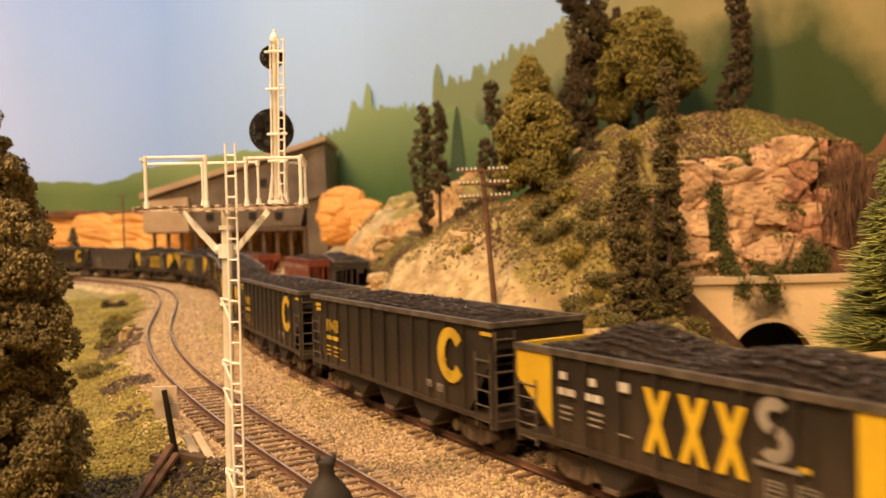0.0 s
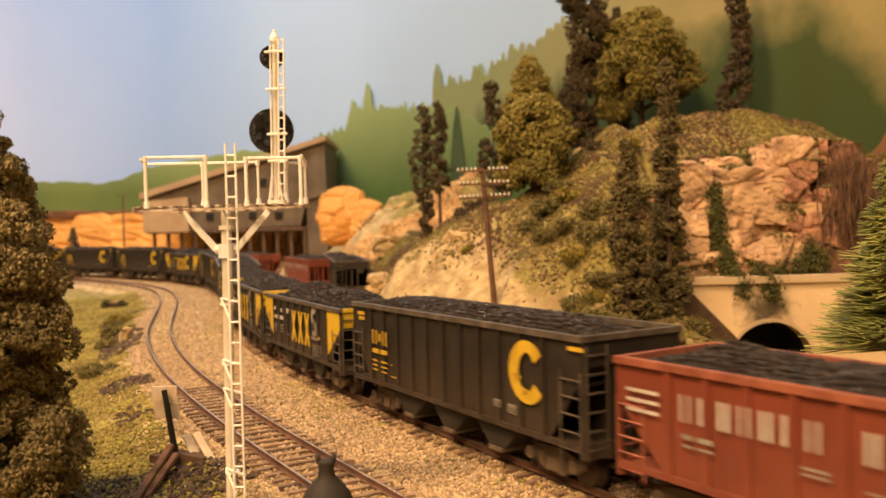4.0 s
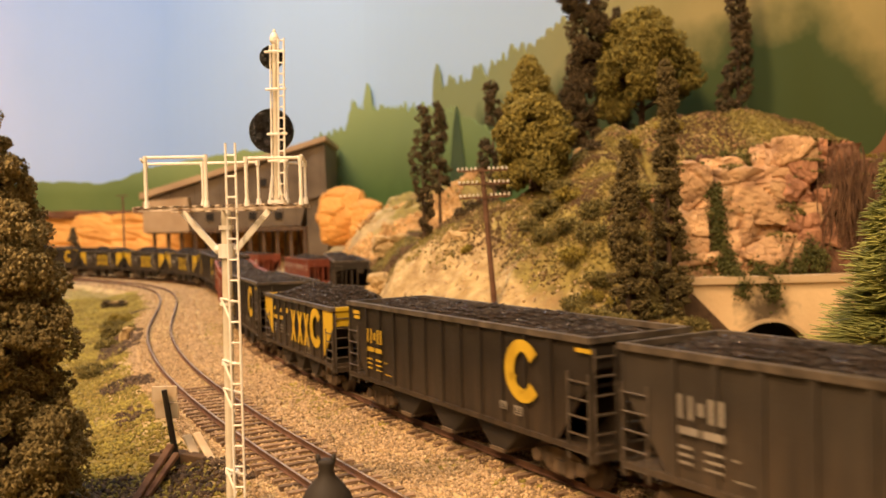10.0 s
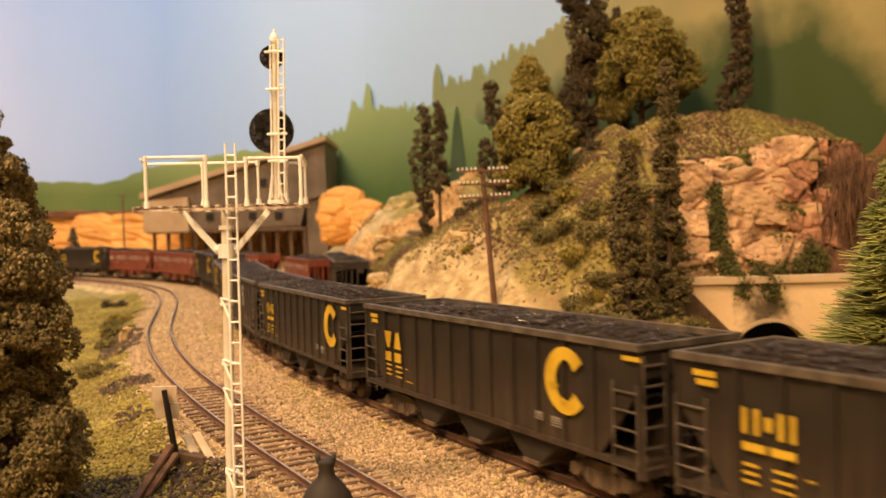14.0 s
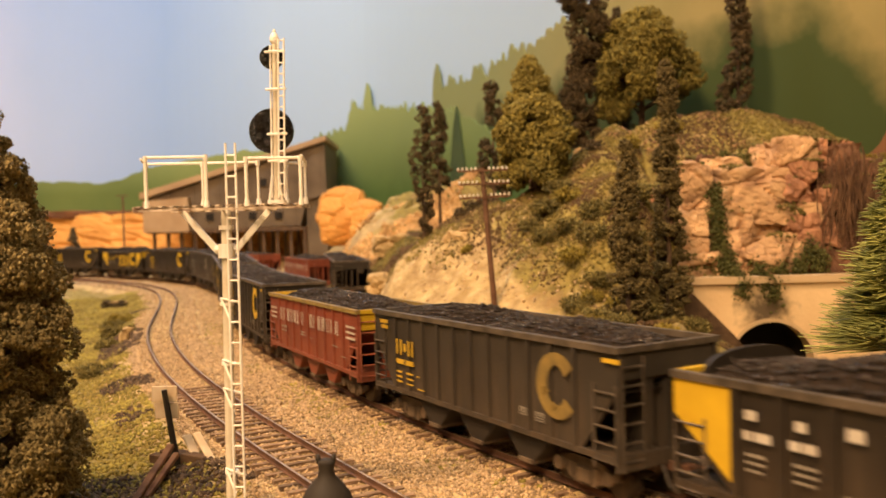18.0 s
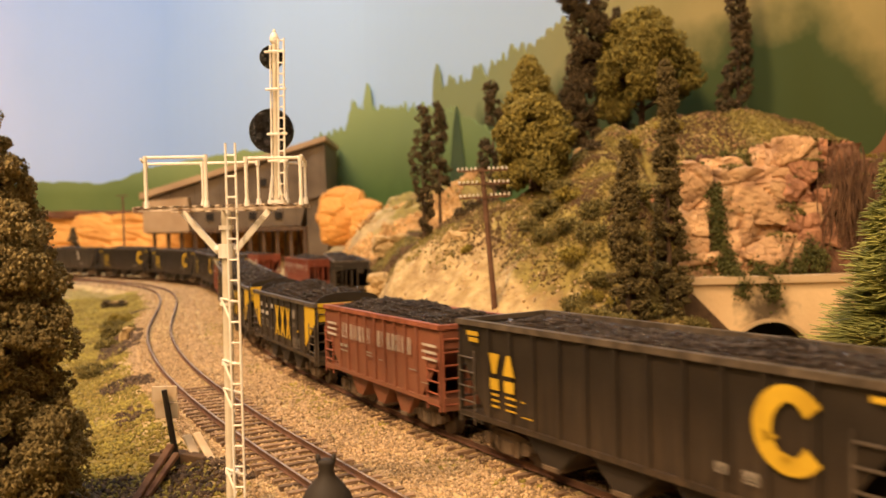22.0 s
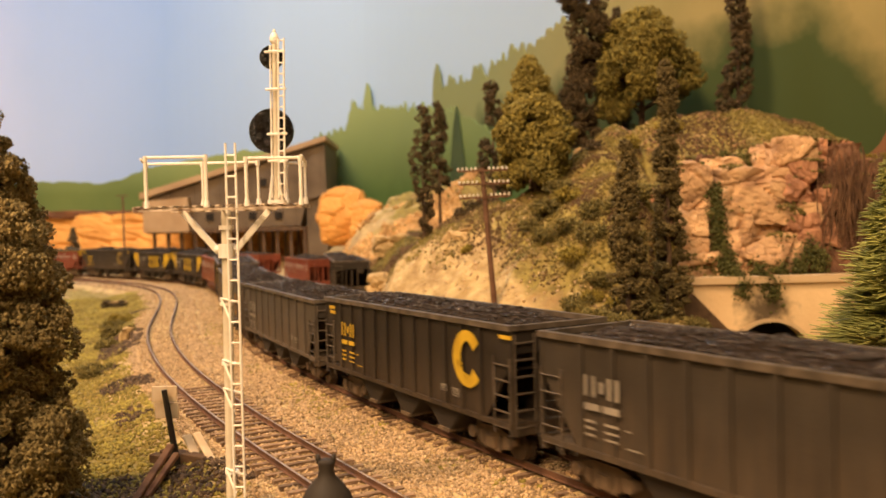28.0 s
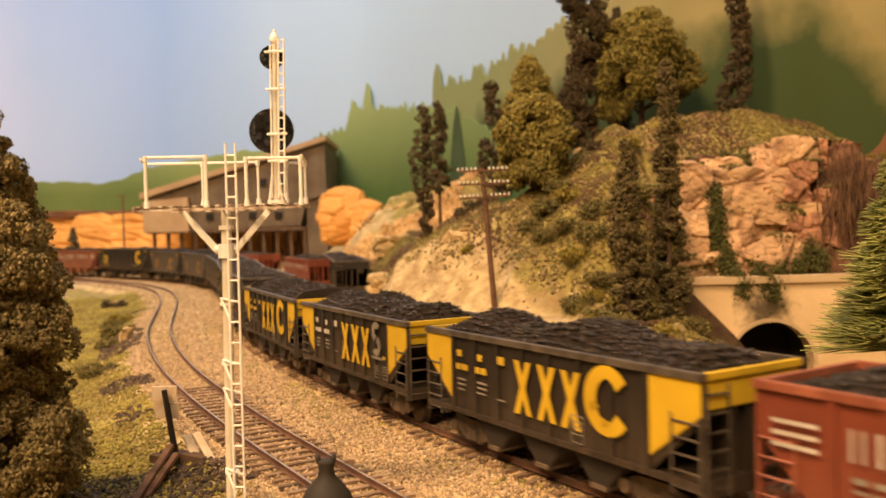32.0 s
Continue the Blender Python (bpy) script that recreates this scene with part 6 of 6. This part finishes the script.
# ---- coal tipple and the far bank ----
def tipple():
    t = thing("coal_tipple", "weathered tin coal tipple with sloping roof on timber legs", "coal tipple", at=(-0.43, 1.75, 0.0))
    X = lambda x: x + 0.43
    bm = bmesh.new()
    prism(bm, [(X(-0.618), 0.150), (X(-0.245), 0.258), (X(-0.243), 0.149), (X(-0.285), 0.140), (X(-0.30), 0.085), (X(-0.618), 0.082)], 0.0, 0.20)
    part("main_wall", bm, M["tin"], t)
    bm = bmesh.new()
    prism(bm, [(X(-0.634), 0.148), (X(-0.240), 0.262), (X(-0.240), 0.272), (X(-0.634), 0.161)], -0.012, 0.21)
    part("roof", bm, M["tinroof"], t)
    bm = bmesh.new()
    prism(bm, [(X(-0.287), 0.0), (X(-0.245), 0.0), (X(-0.243), 0.150), (X(-0.287), 0.150)], 0.01, 0.16)
    part("hoist_tower", bm, M["tin"], t)
    bm = bmesh.new()
    prism(bm, [(X(-0.625), 0.078), (X(-0.53), 0.078), (X(-0.53), 0.150), (X(-0.625), 0.143)], -0.02, 0.0)
    part("annex", bm, M["tinroof"], t)
    for x in (-0.375, -0.335):
        bm = bmesh.new()
        box(bm, X(x), -0.001, 0.178, 0.014, 0.004, 0.016)
        part("window", bm, M["soot"], t, "dark window")
    for x in (-0.49, -0.40, -0.345):
        bm = bmesh.new()
        box(bm, X(x), -0.001, 0.108, 0.016, 0.004, 0.016)
        part("window", bm, M["soot"], t, "dark window")
    for i in range(12):
        for y in (0.01, 0.1, 0.19):
            bm = bmesh.new()
            box(bm, X(-0.612 + i * 0.029), y, 0.036, 0.006, 0.006, 0.095)
            part("leg", bm, M["oldplank"], t)
    bm = bmesh.new()
    box(bm, X(-0.46), 0.005, 0.079, 0.33, 0.012, 0.008)
    part("floor_beam", bm, M["oldplank"], t)
    for i in range(14):
        bm = bmesh.new()
        x = -0.60 + i * 0.0265
        z1 = 0.150 + (x + 0.618) * 0.29
        box(bm, X(x), -0.0005, (0.085 + z1) / 2, 0.0016, 0.002, z1 - 0.085)
        part("batten", bm, M["tin"], t)


tipple()
for i, (x, y, z, a, b, c, key) in enumerate(((-1.45, 2.12, 0.05, 0.5, 0.16, 0.165, "rockorange"), (-1.02, 2.10, 0.05, 0.46, 0.16, 0.160, "rockorange"), (-0.72, 2.06, 0.05, 0.34, 0.16, 0.155, "rockorange"), (-0.52, 2.05, 0.05, 0.36, 0.16, 0.15, "rockorange"),
                                            (-0.36, 1.98, 0.05, 0.28, 0.12, 0.15, "rockorange"), (-0.187, 1.56, 0.098, 0.085, 0.09, 0.105, "rockorange"), (-0.135, 1.50, 0.075, 0.06, 0.08, 0.10, "rockorange"), (-1.1, 2.08, 0.127, 0.5, 0.14, 0.02, "rockbrown"), (-0.75, 2.07, 0.125, 0.22, 0.14, 0.016, "rockbrown"))):
    ob = tagged(mesh_part("earth_bank", rock_mesh("earth_bank", (a, b, c), 70 + i, n=22, rough=0.17, cut=0.85 if x < -0.3 else 0.45), M[key], None), "orange tan earth bank behind the far curve" if key == "rockorange" else "brown crest of the far earth bank" if key == "rockbrown" else "pale tan rocky bank", "earth bank", "far earth banks")
    ob.location = (x, y, z)
foam_tree("foam_tree", "small dark foam tree before the orange bank", "tree", -0.825, 1.85, 0.0, 0.090, [0.016, 0.018, 0.014, 0.009, 0.004], 30, 0.008, 0.002, 50, M["foldark"], 51, zb=-0.006)
foam_tree("foam_tree", "small dark foam tree before the orange bank", "tree", -0.87, 1.8, 0.0, 0.12, [0.022, 0.024, 0.020, 0.013, 0.005], 30, 0.009, 0.002, 50, M["foldark"], 52, zb=-0.006)


# ---- hoppers standing on the mine spur ----
for k, (style, x, y, a) in enumerate((("N", -0.1085, 0.935, 100), ("M", -0.166, 1.030, 112), ("N", -0.138, 1.100, 100), ("M", -0.300, 1.290, 126))):
    q = dict(STYLES[style])
    q["paint"] = "black" if style == "N" else "red"
    q["label"] = "empty-looking dark hopper car standing on the mine spur" if style == "N" else "oxide red hopper car standing on the mine spur"
    made_car = build_hopper(0.164 if style == "N" else 0.152, q, 60 + k)
    made_car["group"] = "hoppers on the mine spur"
    made_car.matrix_basis = pose(x, y, 0.0, 0, 0, a)


def spur(x, y, a, length):
    t = thing("railway_track", "rusty mine spur track in pale dirt", "railway track", "tracks of the line", "structure", at=(x, y, 0))
    t.rotation_euler.z = radians(a)
    for sgn in (1, -1):
        bm = bmesh.new()
        box(bm, 0, sgn * 0.00825, -0.0012, length, 0.0012, 0.0022)
        part("rail", bm, M["rust"], t)
    bm = bmesh.new()
    box(bm, 0, 0, -0.0030, 0.0024, 0.030, 0.0016)
    first = part("tie", bm, M["tie"], t)
    n = int(length / 0.008)
    for i in range(n):
        ob = first if i == 0 else new("tie", first.data)
        ob.parent = t
        ob.location.x = -length / 2 + i * 0.008


spur(-0.125, 1.03, 100, 0.36)
spur(-0.166, 1.030, 112, 0.18)
spur(-0.300, 1.290, 126, 0.20)

# ---- lineside clutter ----
def lineside_sign():
    t = thing("lineside_sign", "leaning dark post with a pale two piece board", "sign post", at=(-0.0929, 0.284, -0.0105))
    bm = bmesh.new()
    rod(bm, (0, 0, 0), (-0.0044, 0, 0.0305), 0.00125, 8, 0.0010)
    part("post", bm, M["dark"], t)
    for z, w, dx in ((0.0287, 0.0085, 0.0), (0.0230, 0.0080, 0.0006)):
        bm = bmesh.new()
        box(bm, -0.0050 + dx, 0.0022, z, w, 0.0009, 0.0054, Matrix.Rotation(radians(0), 4, "Y"))
        part("board", bm, M["plank"], t)


lineside_sign()
for p, q, w, d, key in (((-0.0945, 0.281, 0.0015), (-0.0975, 0.252, -0.0095), 0.0024, 0.0016, "redplank"), ((-0.0920, 0.279, -0.0010), (-0.0952, 0.258, -0.0090), 0.0020, 0.0018, "redplank"), ((-0.0880, 0.288, 0.0040), (-0.0815, 0.2835, -0.0045), 0.0030, 0.0010, "plank"), ((-0.0920, 0.290, 0.0028), (-0.0880, 0.287, -0.0040), 0.0034, 0.0010, "plank"),
                        ((-0.1000, 0.289, -0.0035), (-0.0830, 0.283, -0.0050), 0.0045, 0.0040, "oldplank"), ((-0.0930, 0.280, -0.0080), (-0.0800, 0.279, -0.0080), 0.0050, 0.0050, "oldplank"), ((-0.1030, 0.287, -0.0040), (-0.0960, 0.284, -0.0042), 0.0040, 0.0030, "oldplank")):
    p, q = Vector(p), Vector(q)
    t = thing("scrap_timber", "pale sawn scrap timber heaped by the track" if key == "plank" else "reddish brown plank leaning on the timber heap" if key == "redplank" else "dark brown old timber heaped by the track", "timber", "scrap timbers", at=tuple((p + q) / 2))
    bm = bmesh.new()
    box(bm, 0, 0, 0, w, d, (q - p).length, (q - p).to_track_quat("Z", "Y").to_matrix().to_4x4())
    bmesh.ops.bevel(bm, geom=bm.edges[:], offset=0.00025, segments=1, affect="EDGES")
    part("timber", bm, M[key], t)
# dark lineside figure of unknown kind, turned from its outline only
bm = bmesh.new()
lathe(bm, [(0.0072, -0.010), (0.0070, 0.0040), (0.0066, 0.0072), (0.0056, 0.0098), (0.0038, 0.0122), (0.0022, 0.0138), (0.0019, 0.0152), (0.0021, 0.0170), (0.0022, 0.0178), (0.0012, 0.0180)], 24)
for dx in (-0.0017, 0.0016):
    rod(bm, (dx, 0, 0.0172), (dx * 1.25, 0, 0.0192), 0.0008, 8, 0.0005)
ob = tagged(part("lineside_casting", bm, M["dark"], None, smooth=True), "dark bell shaped lineside figure with notched top", "casting")
ob.location = (-0.0297, 0.2, 0.0)

# ---- the room round the layout ----
M["wallpaint"] = mat("plain_room_paint", (0.60, 0.56, 0.48), 0.9, (0.56, 0.52, 0.45), 2)
for name, c, d in (("ceiling", (-0.7, -1.0, 2.25), (8.6, 7.2, 0.06)), ("wall_south", (-0.7, -4.63, 0.9), (8.6, 0.06, 2.8)), ("wall_west", (-5.03, -1.2, 0.9), (0.06, 7.0, 2.8)), ("wall_east", (3.63, -1.8, 0.9), (0.06, 5.6, 2.8))):
    bm = bmesh.new()
    box(bm, *c, *d)
    tagged(part(name, bm, M["wallpaint"], None), "plain painted %s of the layout room" % name.split("_")[0], name.split("_")[0], kind="structure")


# ---- ties, ballast and turf ----
tie_bm = bmesh.new()
box(tie_bm, 0, 0, 0, 0.0022, 0.030, 0.0016)
tie_me = bpy.data.meshes.new("tie")
tie_bm.to_mesh(tie_me)
tie_bm.free()
tie_me.materials.append(M["tie"])
rt = random.Random(4)
for tr, lat_of, s0, s1 in ((main_track, lambda s: 0.0, -0.15, 1.6), (side_track, side_gap, -0.15, 1.6)):
    s = s0
    far_v, far_f = [], []
    while s < s1:
        x, y, a = on_line(s, float(lat_of(s)) + rt.uniform(-0.0006, 0.0006))
        m = Matrix.Translation((float(x), float(y), float(grade(s)) - 0.0029 + rt.uniform(-0.0002, 0.0001))) @ Matrix.Rotation(float(a) + radians(rt.uniform(-1.5, 1.5)), 4, "Z")
        buried = s > (0.26 if tr is side_track else 0.42)
        if buried or tr is main_track:
            m = Matrix.Translation((0, 0, -0.0016 if buried else -0.0006)) @ m
        if s < 1.0:
            ob = new("tie", tie_me)
            ob.parent = tr
            ob.matrix_basis = m
        else:
            b = len(far_v)
            far_v += [tuple(m @ v.co) for v in tie_me.vertices]
            far_f += [tuple(b + i for i in p.vertices) for p in tie_me.polygons]
        s += 0.0068 * rt.uniform(0.93, 1.07)
    me = bpy.data.meshes.new("far_ties")
    me.from_pydata(far_v, [], far_f)
    tagged(mesh_part("far_ties", me, M["tie"], tr), kind="stuff")


def scatter(name, label, n, s0, s1, lat0, lat1, size, material, seed, dens=1.0, keep=None, lift=0.0002, squash=(1, 1, 0.8)):
    rng = np.random.RandomState(seed)
    s = s0 + (s1 - s0) * rng.uniform(0, 1, n) ** dens
    lat = rng.uniform(lat0, lat1, n)
    x, y, _ = on_line(s, lat)
    if keep is not None:
        m = keep(x, y, s, lat, rng)
        x, y, s, lat = x[m], y[m], s[m], lat[m]
    z = height(x, y)
    sz = size * rng.uniform(0.45, 1.45, len(x)) ** 1.0
    me = crumbs(name, np.stack([x, y, z + lift], -1), sz, rng, jitter=0.35, squash=squash)
    tagged(mesh_part(name, me, material, None), label, name.replace("_", " "), kind="stuff")


def off_rails(x, y, s, lat, rng):
    g = side_gap(s)
    d = np.minimum(abs(abs(lat) - 0.00825), abs(abs(lat - g) - 0.00825))
    inside = (abs(lat) < 0.0155) | (abs(lat - g) < 0.0155)
    return (d > 0.0012) & (~inside | (rng.uniform(0, 1, len(s)) < 0.55))


scatter("ballast", "loose tan ballast stones along the tracks", 90000, -0.06, 0.45, -0.03, 0.088, 0.00062, M["ballast"], 1, keep=off_rails)
scatter("ballast", "loose tan ballast stones along the far curve", 30000, 0.45, 1.3, -0.03, 0.092, 0.0009, M["ballast"], 2, keep=off_rails)
M["turf"] = mat("olive_turf_crumbs", (0.29, 0.245, 0.055), 0.95, (0.17, 0.13, 0.034), 40, island=0.45)
M["hillturf"] = mat("dull_hillside_turf", (0.175, 0.140, 0.033), 0.95, (0.098, 0.058, 0.026), 17, 7, island=0.32, mid=(0.42, 0.58))
M["cinder_and_shadow"] = mat("dark_cinders_and_shadow_crumbs", (0.12, 0.078, 0.048), 0.9, (0.05, 0.034, 0.022), 300, island=0.6)
scatter("turf", "olive ground foam turf on the verge", 95000, 0.02, 0.95, 0.078, 0.23, 0.00082, M["turf"], 3, keep=lambda x, y, s, lat, rng: rng.uniform(0, 1, len(s)) < smooth01(lat - side_gap(s) + 0.012 * fbm(x * 50, y * 50), 0.019, 0.031))
scatter("cinders", "dark cinders and coal spilt beside the track", 14000, 0.0, 0.7, 0.080, 0.118, 0.0009, M["cinder_and_shadow"], 4, lift=0.0007, keep=lambda x, y, s, lat, rng: (fbm(x * 30, y * 30, 3) > 0.24) & (lat - side_gap(s) < 0.040))
# dark crumbs in place of the train's shadow, showing between the cars
scatter("cinders", "dark crumbs standing in for the train's shadow on the far shoulder", 26000, -0.15, 0.24, -0.10, -0.019, 0.0013, M["cinder_and_shadow"], 5)
scatter("cinders", "dark cinders by the signal foot", 3500, 0.02, 0.14, 0.105, 0.135, 0.0010, M["cinder_and_shadow"], 6)


def hill_scatter(name, label, n, size, material, seed, rule):
    rng = np.random.RandomState(seed)
    x, y = rng.uniform(-0.13, 0.36, n), rng.uniform(0.43, 0.95, n)
    d = y - np.interp(x, FOOT_X, FOOT_Y)
    m = rule(x, y, d, rng)
    x, y = x[m], y[m]
    me = crumbs(name, np.stack([x, y, height(x, y) + 0.0003], -1), size * rng.uniform(0.45, 1.5, len(x)), rng, jitter=0.5)
    tagged(mesh_part(name, me, material, None), label, name.replace("_", " "), kind="stuff")


hill_scatter("turf", "yellow green foam turf on the hillside", 120000, 0.0009, M["hillturf"], 7, lambda x, y, d, rng: (rng.uniform(0, 1, len(x)) < smooth01(d + 0.05 * fbm(x * 22, y * 22) + 1.2 * np.clip(x - 0.03, 0, 0.06), 0.05, 0.11)) & ~((x > 0.165) & (d < 0.016)))
M["pinkgravel"] = mat("pink_tan_gravel", (0.40, 0.24, 0.135), 0.9, (0.22, 0.12, 0.065), 60, island=0.3)
hill_scatter("gravel", "pinkish tan gravel lying on the hilltop turf", 22000, 0.0008, M["pinkgravel"], 17, lambda x, y, d, rng: (x > 0.15) & (y > 0.655) & (fbm(x * 28, y * 60, 3) > 0.03 - 0.8 * np.maximum(x - 0.26, 0)))
hill_scatter("gravel", "reddish earth crumbs behind the ridge", 9000, 0.0013, M["pinkgravel"], 18, lambda x, y, d, rng: (x > 0.10) & (x < 0.20) & (y > 0.70) & (y < 0.84) & (fbm(x * 20, y * 20, 3) > -0.2))
hill_scatter("scree", "pale tan scree on the slope", 11000, 0.0009, M["ballast"], 8, lambda x, y, d, rng: (d > -0.04) & (d < 0.16) & (x < 0.12) & (fbm(x * 18, y * 18) > -0.15))
M["tanearth"] = mat("ochre_earth_crumbs", (0.56, 0.35, 0.145), 0.95, (0.36, 0.21, 0.085), 30, island=0.25)


def rise_scatter(name, label, n, size, material, seed, rule):
    rng = np.random.RandomState(seed)
    x, y = rng.uniform(-0.17, 0.06, n), rng.uniform(0.84, 1.14, n)
    m = rule(x, y)
    x, y = x[m], y[m]
    me = crumbs(name, np.stack([x, y, height(x, y) + 0.0004], -1), size * rng.uniform(0.45, 1.6, len(x)), rng, jitter=0.5)
    tagged(mesh_part(name, me, material, None), label, name.replace("_", " "), kind="stuff")


rise_scatter("turf", "yellow green turf on the far rise", 26000, 0.0016, M["hillturf"], 21, lambda x, y: (y < 0.99 + 0.05 * fbm(x * 20, y * 20)) & (fbm(x * 18, y * 18, 3) > -0.12))
rise_scatter("scree", "tan scree and earth crumbs on the far rise", 26000, 0.0019, M["tanearth"], 22, lambda x, y: (y > 0.98) & (fbm(x * 26, y * 26, 3) > 0.10))
rise_scatter("scrub_litter", "dark scrub scattered over the far rise", 9000, 0.0020, M["bush"], 23, lambda x, y: fbm(x * 30, y * 30, 3) > 0.32)
scatter("turf", "sparse green moss along the ballast edge", 2600, 0.0, 0.7, 0.014, 0.034, 0.0008, M["turf"], 12, keep=lambda x, y, s, lat, rng: fbm(x * 40, y * 40, 3) > 0.05)
hill_scatter("scrub_litter", "dark olive scrub litter on the lower slope", 3500, 0.0012, M["bush"], 13, lambda x, y, d, rng: (d > 0.0) & (d < 0.14) & (x > 0.05) & (x < 0.17) & (fbm(x * 30, y * 30, 3) > 0.0 + 6.0 * np.maximum(0.085 - x, 0)))
hill_scatter("turf", "yellow green turf beside the tunnel wing wall", 60000, 0.0011, M["hillturf"], 14, lambda x, y, d, rng: (x > 0.095) & (x < 0.19) & (y < 0.60) & (line_distance(x, y)[0] < -0.045) & (fbm(x * 40, y * 40, 3) > -0.35))


motions()
